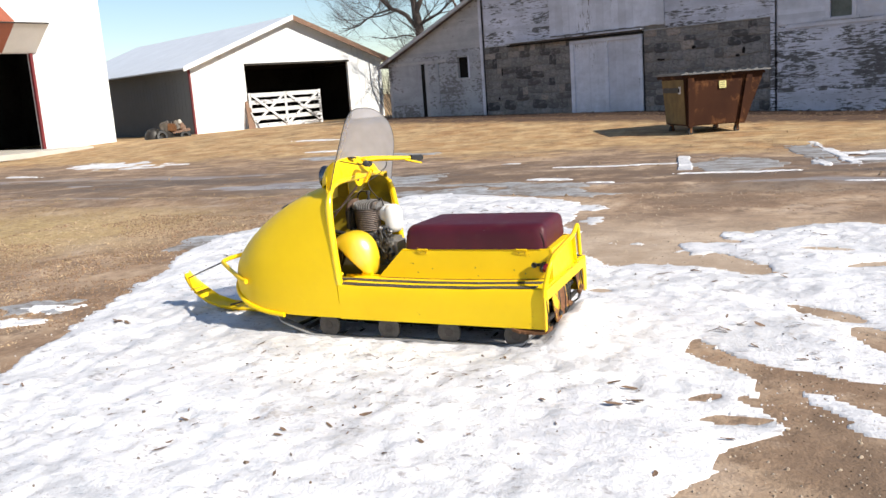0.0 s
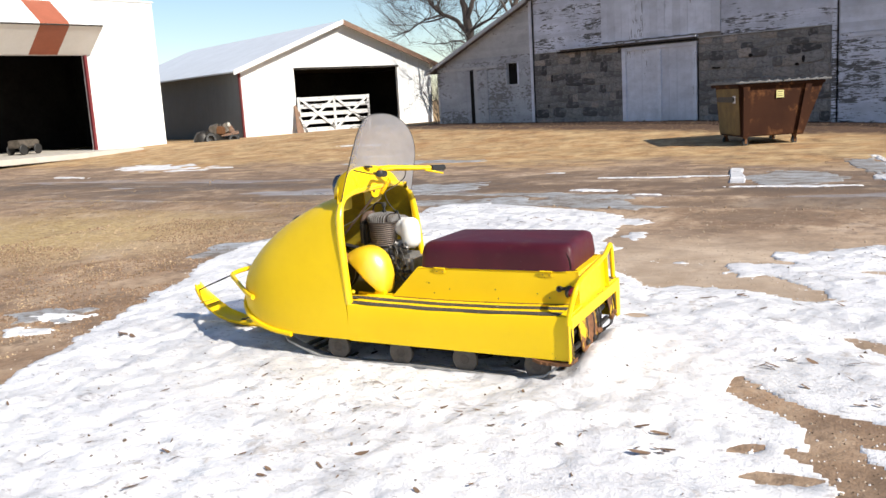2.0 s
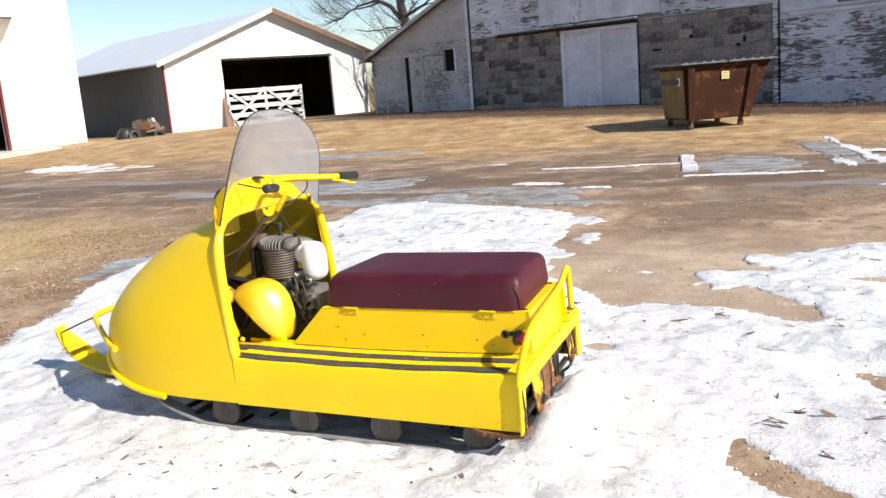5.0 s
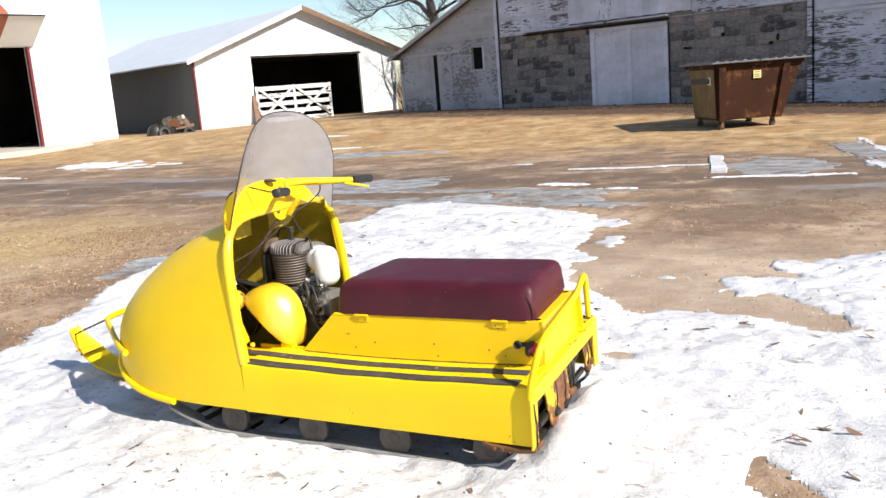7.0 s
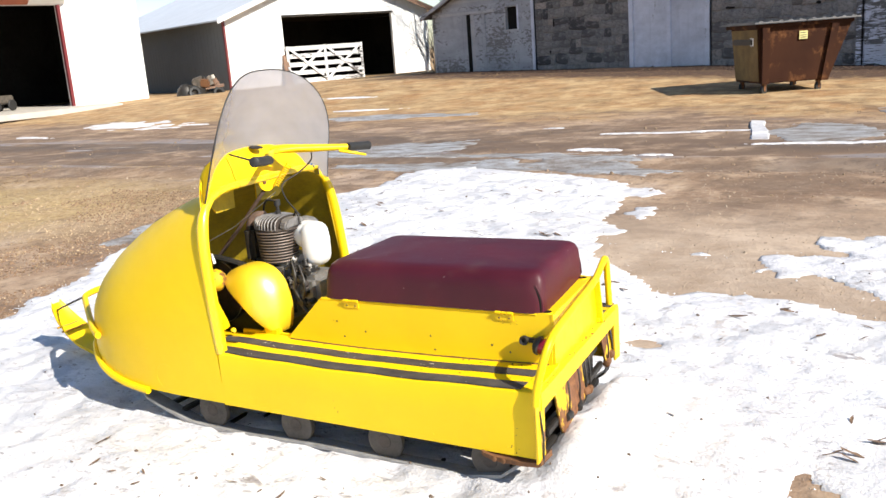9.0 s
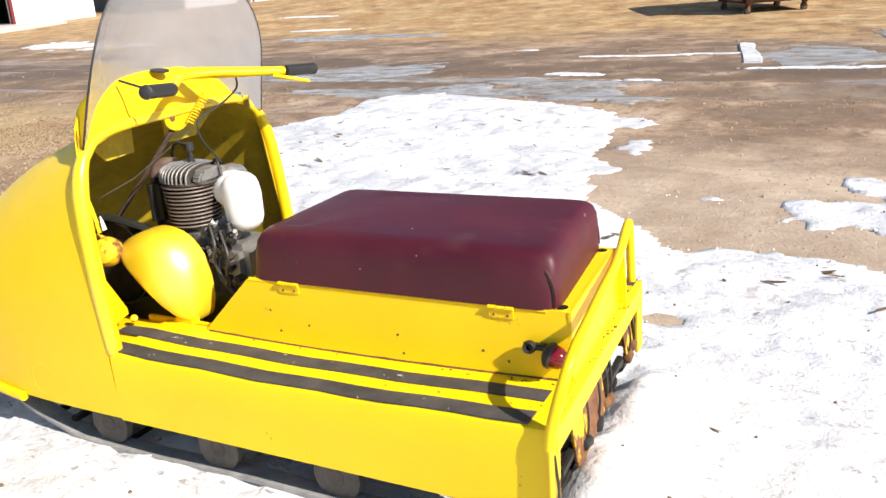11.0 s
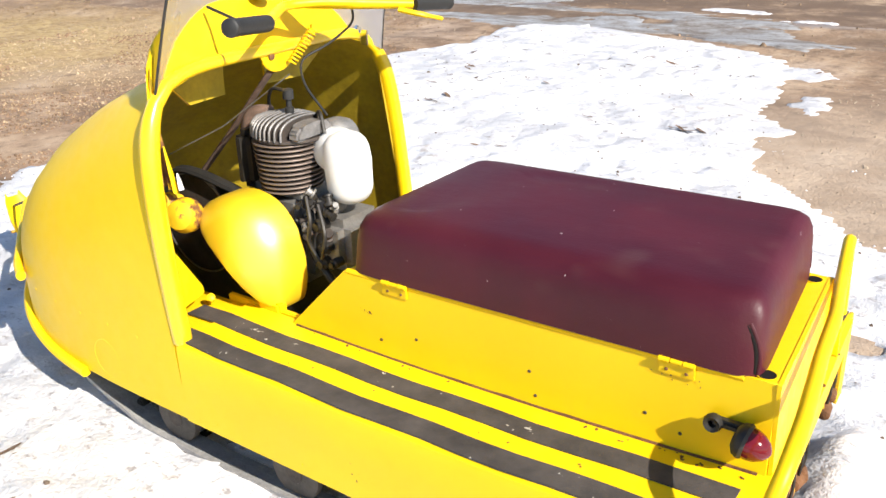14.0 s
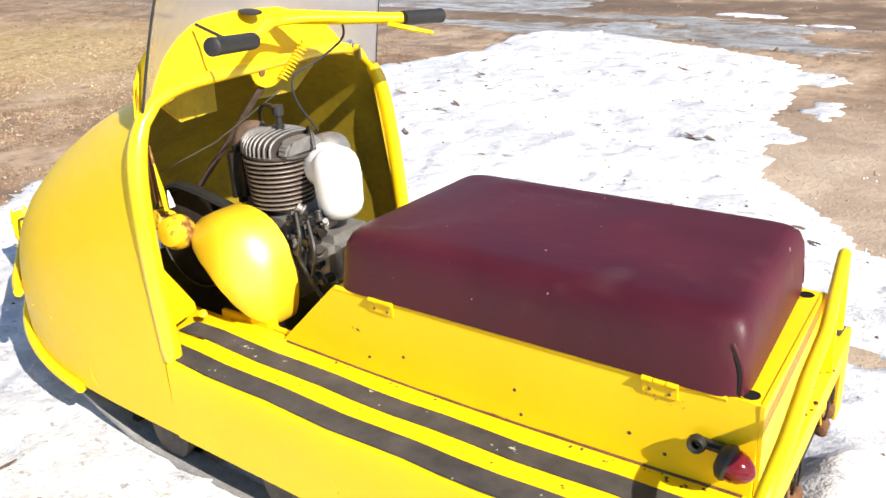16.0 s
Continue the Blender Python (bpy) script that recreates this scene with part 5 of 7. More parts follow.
# rivets on the side
rivets = [(x, 0.285) for x in np.arange(-1.15, -0.5, 0.13)] + [(x, 0.11) for x in np.arange(-0.35, 0.95, 0.30)]
for x, z in rivets:
    bm = bmesh.new()
    u = (x - HOOD_X) / (NOSE_X - HOOD_X)
    y = -0.521 if x > -0.46 else -HALF * math.sqrt(1 - u ** ROUND) - 0.003
    lathe(bm, [(0.0036, 0.0), (0.003, 0.0015), (0.0, 0.002)], along((x, y, z), (x, y - 1, z)), 8)
    part("rivet", bm, YELLOW, sled)
# body sides and running boards


def askew(bm):
    """The tail is bent: its far end sits further forward."""
    for v in bm.verts:
        v.co.x -= 0.055 * (v.co.y + 0.5) * min(1.0, max(0.0, (v.co.x - 0.6) / 0.33))


def board_z(x):
    return 0.312 + 0.012 * (x + 0.5) - 0.014 * math.sin(math.pi * min(1.0, max(0.0, (x + 0.47) / 1.4)))


for side in (-1, 1):
    bm = bmesh.new()
    ring = []
    for x in np.linspace(-0.47, 0.965, 17):
        zt = board_z(x)
        prof = [(0.505, 0.078), (0.5205, 0.080), (0.5205, 0.12), (0.5205, 0.2), (0.5205, zt - 0.018), (0.516, zt - 0.006), (0.505, zt), (0.295, zt + 0.006), (0.266, zt + 0.009), (0.262, zt - 0.004), (0.500, zt - 0.012), (0.505, 0.2)]
        ring.append([bm.verts.new((x, side * y, z)) for y, z in prof])
    bridge(bm, ring, True)
    for r in (ring[0], ring[-1]):
        bm.faces.new(r)
    askew(bm)
    part("running_board", bm, YELLOW, sled)
    for y0, y1, x0 in ((0.338, 0.396, -0.572), (0.449, 0.509, -0.53)):
        bm = bmesh.new()
        ring = []
        for k in range(15):
            x = x0 + (0.908 - x0) * k / 14
            z = board_z(x) + 0.0035 + (0.002 if y0 < 0.4 else 0.0)
            jig = 0.003 * math.sin(k * 1.7 + y0 * 9)
            ring.append([bm.verts.new((x, side * y, z + h)) for y, h in ((y0 + jig, -0.004), (y0 + jig, 0.001), (y1 + jig, 0.001), (y1 + jig, -0.004))])
        bridge(bm, ring, True)
        bm.faces.new(ring[0])
        bm.faces.new(ring[-1])
        part("grip_strip", bm, TAPE, sled, "worn dark non-slip strip")
# seat box, its top rising a little to the rear and its sides leaning in


def lift(x):
    return 0.012 + 0.0125 * min(1.0, max(0.0, (x + 0.09) / 0.98))


def side_y(z):
    return -0.285 + 0.020 * (z - 0.31) / 0.19


for side in (-1, 1):
    bm = bmesh.new()
    plate(bm, [(x, -side * side_y(z), z) for x, z in ((-0.305, 0.298), (0.935, 0.320), (0.932, 0.5225), (0.90, 0.522), (-0.107, 0.503))], -side * 0.006)
    bmesh.ops.bevel(bm, geom=list(bm.edges), offset=0.0015, segments=1, affect="EDGES")
    part("box_side", bm, YELLOW, sled)
    bm = bmesh.new()
    tube(bm, [(-0.10, side * 0.259, 0.501), (0.87, side * 0.259, 0.516)], 0.008, 8)
    part("rolled_edge", bm, YELLOW, sled)
bm = bmesh.new()
plate(bm, [(-0.105, -0.259, 0.489), (0.931, -0.259, 0.5085), (0.896, 0.259, 0.5085), (-0.105, 0.259, 0.489)], 0.012, 2)
part("box_top", bm, YELLOW, sled)
bm = bmesh.new()
plate(bm, [(-0.300, -0.255, 0.31), (-0.11, -0.255, 0.492), (-0.11, 0.255, 0.492), (-0.300, 0.255, 0.31)], 0.01, 0)
part("box_front", bm, YELLOW, sled)
bm = bmesh.new()
plate(bm, [(0.938, -0.280, 0.30), (0.902, 0.275, 0.30), (0.894, 0.264, 0.5225), (0.930, -0.266, 0.5225)], 0.008, 0)
part("box_rear", bm, YELLOW, sled)
for x, y in ((0.903, -0.238), (0.868, 0.232)):
    bm = bmesh.new()
    lathe(bm, [(0.0195, 0.42), (0.0195, 0.5228), (0.0178, 0.5228), (0.0178, 0.44), (0.0, 0.44)], pose(x, y, 0), 16)
    ct = part("corner_tube", bm, YELLOW, sled, "open tube at the box corner")
    # near-black disc at the mouth paints the shade inside the open tube
    bm = bmesh.new()
    lathe(bm, [(0.0, 0.5226), (0.0182, 0.5226), (0.0182, 0.519), (0.0, 0.519)], pose(x, y, 0), 16)
    part("tube_shade", bm, SHADE_BLACK, ct)
for x in (0.055, 0.745):
    up = lift(x)
    hinge = new("hinge")
    hinge.parent = sled
    bm = bmesh.new()
    box(bm, (x - 0.036, -0.2715, 0.462 + up), (x + 0.036, -0.267, 0.490 + up), 0.001)
    part("leaf", bm, YELLOW, hinge)
    bm = bmesh.new()
    tube(bm, [(x - 0.036, -0.272, 0.492 + up), (x - 0.014, -0.272, 0.492 + up)], 0.0062, 8)
    tube(bm, [(x - 0.012, -0.272, 0.492 + up), (x + 0.012, -0.272, 0.492 + up)], 0.0054, 8)
    tube(bm, [(x + 0.014, -0.272, 0.492 + up), (x + 0.036, -0.272, 0.492 + up)], 0.0062, 8)
    part("knuckle", bm, YELLOW, hinge)
    for dx in (-0.02, 0.02):
        bm = bmesh.new()
        lathe(bm, [(0.004, 0), (0.003, 0.002), (0, 0.003)], along((x + dx, -0.2713, 0.472 + up), (x + dx, -1, 0.472 + up)), 8)
        part("screw", bm, RUST, hinge)
for x, z in ((0.015, 0.354), (0.120, 0.383), (0.425, 0.395), (0.444, 0.343), (0.691, 0.386), (0.766, 0.366)):
    bm = bmesh.new()
    lathe(bm, [(0.0042, 0), (0.0035, 0.001), (0, 0.0012)], along((x, side_y(z) - 0.0004, z), (x, -1, z)), 8)
    part("screw_hole", bm, IRON, sled)
bm = bmesh.new()
ring = []
for k in range(25):
    x = -0.27 + 1.19 * k / 24
    w = 0.0012 + 0.004 * max(0.0, wobble(x, 0.0, 14.0, 3.0))
    z = board_z(x) + 0.0092
    ring.append([bm.verts.new((x, y, z + h)) for y, h in ((-0.2885, -0.002), (-0.2865, w), (-0.283, w), (-0.283, -0.001))])
bridge(bm, ring, True)
part("seam_rust", bm, RUST, sled, "rusty seam between box and running board")
# rust showing through chipped paint on the board, the ledge and the rear bar
cp = random.Random(61)


def paint_chip(x, y, z, size, up=(0, 0, 1)):
    """A thin irregular spot of rust that lies on the sheet metal."""
    turn = Vector(up).to_track_quat("Z", "Y").to_matrix().to_4x4()
    bm = bmesh.new()
    plate(bm, [(size * math.cos(a) * cp.uniform(0.45, 1.1), 0.7 * size * math.sin(a) * cp.uniform(0.45, 1.1), 0.0) for a in np.linspace(0, 2 * math.pi, 10)[:-1]], 0.0009, 2)
    bmesh.ops.transform(bm, matrix=Matrix.Translation((x, y, z)) @ turn @ pose(0, 0, 0, 0, 0, cp.uniform(0, 180)), verts=bm.verts)
    part("paint_chip", bm, RUST, sled, soft=False)


for k in range(26):
    x = cp.choice([cp.uniform(0.74, 0.90), cp.uniform(0.55, 0.90), cp.uniform(-0.2, 0.9)])
    paint_chip(x, -0.292 - abs(cp.gauss(0, 0.010)), board_z(x) + 0.0065, cp.uniform(0.002, 0.006))
for k in range(14):
    x = cp.uniform(-0.45, 0.93)
    paint_chip(x, -0.424 + cp.gauss(0, 0.010), board_z(x) + 0.0036, cp.uniform(0.0012, 0.0035))
for k in range(24):
    y = cp.uniform(-0.42, 0.30)
    paint_chip(0.958 - 0.055 * (y + 0.5) + cp.gauss(0, 0.008), y, 0.3185, cp.uniform(0.003, 0.009))
for k in range(7):
    x = cp.uniform(0.84, 0.95)
    paint_chip(x, -0.5212, cp.uniform(0.09, 0.2), cp.uniform(0.001, 0.0035), (0, -1, 0))
for k in range(9):
    x, z = cp.uniform(0.62, 0.90), cp.uniform(0.455, 0.475)
    paint_chip(0.74 + cp.gauss(0.03, 0.03), side_y(0.47) - 0.0008, z + 0.012, cp.uniform(0.0012, 0.003), (0, -1, 0.1))
# bench seat
bm = bmesh.new()
rings = []
profile = [(0.0, 0.000), (0.003, 0.043), (0.004, 0.086), (0.008, 0.116), (0.018, 0.138), (0.034, 0.150), (0.056, 0.156)]
X0, X1, YW, YC = -0.092, 0.886, 0.285, 0.015


def tail_turn(x, y):
    """The rear end of the seat lies a little askew."""
    return (0.016 - 0.050 * (y + 0.26) / 0.54) * min(1.0, max(0.0, (x - 0.35) / 0.5))


for inset, up in profile:
    ring = []
    for k in range(128):
        a = 2 * math.pi * k / 128
        c, s = math.cos(a), math.sin(a)
        e = 0.12
        cx, hx = (X0 + X1) / 2, (X1 - X0) / 2 - inset * 0.8
        ux, uy = math.copysign(abs(c) ** e, c), math.copysign(abs(s) ** e, s)
        x, y = cx + hx * ux, (YW - inset) * uy
        if x < cx:
            x += up * 0.12 * max(0.0, -ux)
        bulge = 0.006 * math.sin(math.pi * min(1, up / 0.15)) * (1 - abs(ux * uy) ** 6)
        y = YC + y + bulge * uy
        y -= 0.006 * uy * math.exp(-((x - 0.845) / 0.022) ** 2 - ((up - 0.105) / 0.02) ** 2) * (abs(uy) > 0.9)
        ring.append(bm.verts.new((x + tail_turn(x, y), y, 0.495 + lift(x) + up)))
    rings.append(ring)
bridge(bm, rings, True)
last = rings[-1]
cx = sum(v.co.x for v in last) / 128
for t in (0.92, 0.84, 0.74, 0.62, 0.5, 0.38, 0.26, 0.14, 0.05):
    ring = []
    for v in last:
        x, y = cx + (v.co.x - cx) * t, YC + (v.co.y - YC) * t
        dome = 0.010 * (1 - t ** 2) + 0.004 * wobble(x, y, 5.0, 2.0) - 0.006 * math.exp(-((x - 0.12 - 0.35 * y) / 0.03) ** 2) * (t < 0.9)
        ring.append(bm.verts.new((x, y, 0.651 + lift(x) + dome)))
    rings.append(ring)
bridge(bm, rings[len(profile) - 1:], True)
bm.faces.new(rings[-1])
bm.faces.new(rings[0][::-1])
seat_shape = BVHTree.FromBMesh(bm)
seat = part("seat", bm, MAROON, sled, "maroon vinyl bench cushion with folded corners")
smooth(seat, 70)
for side in (-1, 1):
    line = []
    for k in range(9):
        t = k / 8
        z = 0.526 + 0.098 * t
        x = (0.884 if side < 0 else 0.836) - 0.024 * t ** 3
        spot = seat_shape.ray_cast(Vector((x, side * 1.0, z)), Vector((0, -side, 0)))[0]
        if spot is not None:
            line.append(spot + Vector((0, -side * 0.0012, 0)))
    # near-black ridge along the seam paints the shade in its slit
    bm = bmesh.new()
    tube(bm, line, [0.002 + 0.0042 * math.sin(math.pi * min(1.0, 0.12 + k / len(line))) for k in range(len(line))], 8, flat=0.45)
    part("corner_slit", bm, SHADE_BLACK, seat, "dark open seam of the folded corner")
    bm = bmesh.new()
    tube(bm, [p + Vector((0.0075, -side * 0.001, 0)) for p in line], 0.0042, 8, flat=0.5)
    part("corner_fold", bm, MAROON, seat, "rolled vinyl edge beside the corner seam")
# rear hoop, bumper bar and plates
bm = bmesh.new()
hoop = [(0.968, -0.530, 0.285), (0.973, -0.530, 0.335), (0.992, -0.514, 0.425), (1.003, -0.483, 0.483), (1.003, -0.425, 0.511), (0.997, -0.345, 0.518), (0.968, -0.118, 0.518), (0.952, 0.064, 0.525), (0.926, 0.22, 0.520), (0.916, 0.29, 0.528), (0.903, 0.38, 0.548), (0.895, 0.44, 0.556), (0.887, 0.482, 0.522), (0.892, 0.492, 0.32), (0.897, 0.495, 0.20)]
tube(bm, rounded(hoop, 0.03, 4), 0.0148, 12)
part("rear_hoop", bm, YELLOW, sled, "bent yellow tube hoop at the tail")
for side in (-1, 1):
    bm = bmesh.new()
    plate(bm, [(0.964, side * 0.546, 0.074), (0.964, side * 0.470, 0.080), (0.964, side * 0.462, 0.315), (0.964, side * 0.528, 0.325), (0.964, side * 0.543, 0.305)], 0.010, 0)
    bmesh.ops.bevel(bm, geom=list(bm.edges), offset=0.002, segments=1, affect="EDGES")
    askew(bm)
    part("rear_flange", bm, CHIPPED, sled, "folded yellow rear flange of the side panel")
bm = bmesh.new()
plate(bm, [(0.972, -0.50, 0.255), (0.972, 0.50, 0.255), (0.972, 0.50, 0.312), (0.972, -0.50, 0.312)], 0.006, 0)
plate(bm, [(0.915, -0.50, 0.312), (0.978, -0.50, 0.312), (0.978, 0.50, 0.312), (0.915, 0.50, 0.312)], 0.006, 2)
askew(bm)
part("rear_bar", bm, CHIPPED, sled, "chipped yellow angle bar with rust")
bm = bmesh.new()
ring = []
for x, z in ((0.75, 0.064), (0.78, 0.054), (0.83, 0.048), (0.90, 0.048), (0.965, 0.054), (0.978, 0.062)):
    ring.append([bm.verts.new((x, y, z + h)) for y, h in ((-0.528, 0.0), (-0.43, -0.006), (-0.43, 0.020), (-0.505, 0.022), (-0.532, 0.018))])
bridge(bm, ring, True)
bm.faces.new(ring[0])
bm.faces.new(ring[-1])
part("corner_plate", bm, RUST, sled, "rusty skid plate under the rear corner")
for x, z in ((0.80, 0.060), (0.835, 0.058)):
    bm = bmesh.new()
    lathe(bm, [(0.010, 0), (0.010, 0.006), (0.006, 0.009), (0, 0.009)], along((x, -0.530, z), (x, -1, z)), 6)
    part("bolt", bm, RUST, sled)
# tail lamp
lamp_ob = new("tail_lamp")
lamp_ob.parent = sled
lamp_ob.location = (0.010, -0.012, 0.020)
bm = bmesh.new()
box(bm, (0.815, -0.285, 0.396), (0.880, -0.262, 0.414), 0.006)
lathe(bm, [(0.008, -0.006), (0.016, -0.010), (0.019, 0.0), (0.016, 0.010), (0.008, 0.006), (0.0078, -0.006)], along((0.822, -0.284, 0.405), (0.822, -1, 0.405)), 14)
part("bracket", bm, BLACK, lamp_ob, "black rubber-mounted bracket")
bm = bmesh.new()
axis = along((0.875, -0.296, 0.398), (1.0, -0.300, 0.372))
lathe(bm, [(0.020, -0.008), (0.032, 0.0), (0.036, 0.012), (0.032, 0.018)], axis, 22)
part("rim", bm, BLACK, lamp_ob)
bm = bmesh.new()
lathe(bm, [(0.031, 0.018), (0.031, 0.026), (0.027, 0.040), (0.018, 0.053), (0.008, 0.060), (0.0, 0.062)], axis, 22)
part("lens", bm, RED_LENS, lamp_ob, "pointed dark red lens")
# track, rollers, rusty cleats
path = [(-0.98, 0.02), (-0.86, -0.025), (-0.72, -0.060), (-0.4, -0.066), (0.0, -0.058), (0.35, -0.066), (0.66, -0.062), (0.80, -0.04), (0.88, 0.03), (0.90, 0.11), (0.86, 0.18), (0.76, 0.215), (0.0, 0.215), (-0.8, 0.215), (-0.98, 0.16), (-1.02, 0.09)]
for y0, y1 in ((-0.492, -0.425), (-0.10, 0.10), (0.425, 0.492)):
    bm = bmesh.new()
    rings = []
    for x, z in path:
        j = 0.006 * math.sin(x * 19)
        rings.append([bm.verts.new((x, y, z + j + h)) for y, h in ((y0, 0), (y1, 0), (y1, 0.014), (y0, 0.014))])
    rings.append(rings[0])
    bridge(bm, rings, True)
    part("track_belt", bm, BELT if y0 < -0.4 else GREASE, sled, "grey rubber track belt" if y0 < -0.4 else "dark greasy track belt")
for k in range(16):
    x = -0.92 + k * 0.108
    z = -0.092 if -0.7 < x < 0.66 else (-0.03 if x < 0 else -0.055)
    bm = bmesh.new()
    box(bm, (x, -0.45, z), (x + 0.028, 0.45, z + 0.02), 0.004)
    part("cleat", bm, GREASE, sled)
for z, x in ((0.02, 0.905), (0.10, 0.925), (0.17, 0.90)):
    bm = bmesh.new()
    box(bm, (x, -0.36, z - 0.012), (x + 0.022, 0.36, z + 0.016), 0.004)
    askew(bm)
    part("cleat", bm, GREASE, sled)
for y0, y1, low in ((-0.25, 0.07, 0.06), (0.37, 0.47, 0.10)):
    bm = bmesh.new()
    plate(bm, [(0.925, y0, 0.25), (0.925, y1, 0.25), (0.950, y1 - 0.01, low + 0.03), (0.946, y1 - 0.05, low), (0.946, y0 + 0.03, low - 0.02), (0.946, y0, low + 0.02)], 0.012, 0)
    bmesh.ops.bevel(bm, geom=list(bm.edges), offset=0.003, segments=1, affect="EDGES")
    askew(bm)
    part("track_guard", bm, RUSTY, sled, "rusty yellow steel flap behind the track")
for y, z in ((-0.15, 0.085), (-0.02, 0.075), (0.07, 0.095), (0.12, 0.085), (0.40, 0.10), (0.46, 0.115)):
    bm = bmesh.new()
    lathe(bm, [(0.008, -0.03), (0.016, -0.026), (0.019, 0.012), (0.010, 0.026)], along((0.955, y, z), (0.955 + 0.3 * math.sin(y * 40), y + 1, z + 0.2 * math.cos(y * 31))), 10)
    askew(bm)
    part("track_pin", bm, RUST if y > 0 else GREASE, sled)
    bm = bmesh.new()
    tube(bm, rounded([(0.945, y + 0.02, 0.25), (0.968, y - 0.015, 0.17), (0.956, y + 0.006, z)], 0.05), 0.0038, 6)
    askew(bm)
    part("spring_wire", bm, GREASE, sled)
bm = bmesh.new()
tube(bm, rounded([(0.975, -0.515, 0.26), (0.984, -0.51, 0.15), (0.976, -0.505, 0.06)], 0.05), 0.004, 6)
part("wire", bm, BLACK, sled)
bm = bmesh.new()
box(bm, (-0.98, -0.38, 0.05), (0.85, 0.38, 0.20), 0.01)
part("tunnel", bm, GREASE, sled, "dark greasy chassis over the track")
for x in (-0.60, -0.14, 0.295, 0.75):
    for y in (-0.47, 0.42):
        roller = new("bogie_wheel")
        roller.parent = sled
        bm = bmesh.new()
        lathe(bm, [(0.03, 0.0), (0.06, -0.004), (0.078, 0.004), (0.080, 0.014), (0.078, 0.026), (0.05, 0.030), (0.03, 0.030)], pose(x, y + 0.030, 0.015, 90, 0, 0), 24)
        part("tyre", bm, WHEEL, roller)
        bm = bmesh.new()
        lathe(bm, [(0.012, 0.0), (0.028, 0.0), (0.034, 0.008)], pose(x, y - 0.002, 0.015, -90, 0, 0), 16)
        part("hub", bm, IRON, roller)
# front ski
ski = new("ski")
ski.parent = sled
bm = bmesh.new()
rows = []
for x, z, w in ((-0.95, -0.045, 0.085), (-1.3, -0.052, 0.09), (-1.7, -0.052, 0.09), (-1.9, -0.040, 0.09), (-2.03, -0.005, 0.088), (-2.13, 0.05, 0.08), (-2.21, 0.115, 0.065), (-2.26, 0.175, 0.045), (-2.275, 0.205, 0.03)):
    n = 0.02
    rows.append([bm.verts.new((x + (0.012 if z > 0 else 0) * (h > 0.01), y, z + h)) for y, h in ((-w, 0.02), (-w * 0.8, 0.0), (w * 0.8, 0.0), (w, 0.02), (w * 0.96, 0.03), (w * 0.75, 0.012), (-w * 0.75, 0.012), (-w * 0.96, 0.03))])
bridge(bm, rows, True)
bm.faces.new(rows[0])
bm.faces.new(rows[-1])
bmesh.ops.translate(bm, verts=bm.verts, vec=(0, 0.05, 0))
part("runner", bm, YELLOW, ski, "yellow upturned steel ski runner")
bm = bmesh.new()
for dx in (0.0, 0.035):
    tube(bm, [(-2.17 + dx, -0.035, 0.10 - dx * 0.6), (-2.165 + dx, 0.05, 0.098 - dx * 0.6), (-2.17 + dx, 0.135, 0.10 - dx * 0.6)], 0.006, 6)
part("strap", bm, BROWN_PRINT, ski)
bm = bmesh.new()
tube(bm, rounded([(-1.85, 0.05, -0.03), (-1.55, 0.05, 0.05), (-1.25, 0.05, 0.05), (-1.0, 0.05, -0.02)], 0.1), 0.016, 8, flat=0.5)
part("leaf_spring", bm, GREASE, ski)
bm = bmesh.new()
tube(bm, [(-1.30, 0.05, 0.04), (-1.22, 0.05, 0.30)], 0.022, 10)
part("spindle", bm, GREASE, ski)
bm = bmesh.new()
tube(bm, rounded([(-2.255, 0.04, 0.175), (-2.03, -0.04, 0.255), (-1.700, -0.15, 0.368)], 0.1), 0.006, 6)
part("tie_cord", bm, BLACK, ski, "black tie cord")
# front bumper loop
bm = bmesh.new()
half = [(-1.245, -0.487, 0.300), (-1.32, -0.452, 0.309), (-1.50, -0.325, 0.338), (-1.695, -0.185, 0.370), (-1.715, -0.10, 0.374), (-1.715, 0.0, 0.375)]
tube(bm, rounded(half + [(x, -y, z) for x, y, z in reversed(half[:-1])], 0.05, 4), 0.0145, 10, flat=1.15)
part("front_loop", bm, YELLOW, sled, "yellow tube bumper loop")
for y in (-0.478, 0.478):
    bm = bmesh.new()
    lathe(bm, [(0.008, 0), (0.008, 0.004), (0.004, 0.006), (0, 0.006)], along((-1.262, y * 1.005, 0.302), (-1.40, y * 2, 0.302)), 6)
    part("bolt", bm, IRON, sled)
# windscreen with black edge
bm = bmesh.new()
cols, rowsn = 24, 18


def screen_point(u, v):
    cap = (1 - max(0.0, (v - 0.393) / 0.607) ** 2.52) ** (1 / 2.52) if v < 1 else 0.0
    y = u * 0.365 * (1.201 - 0.201 * v) * cap
    return Vector((-0.731 + 0.244 * v - 0.056 * v * (1 - v) + 0.14 * (y / 0.376) ** 2, y, 0.826 + 0.619 * v))


def screen_low(u):
    return 0.26 - 0.14 * abs(u) ** 4


rows = [[bm.verts.new(screen_point(u, screen_low(u) + (0.998 - screen_low(u)) * (1 - (1 - j / rowsn) ** 1.5))) for u in (-1 + 2 * i / cols for i in range(cols + 1))] for j in range(rowsn + 1)]
bridge(bm, rows, False)
screen = part("windscreen", bm, WINDSHIELD, sled, "hazy smoked plastic windscreen with black edge")
skin(screen, 0.003)
screen.visible_shadow = True
bm = bmesh.new()
rim = [screen_point(-1, 0.12 + 0.8799 * (1 - (1 - j / 30) ** 2)) for j in range(31)]
rim += [Vector((p.x, -p.y, p.z)) for p in reversed(rim)]
tube(bm, rim, 0.0034, 6)
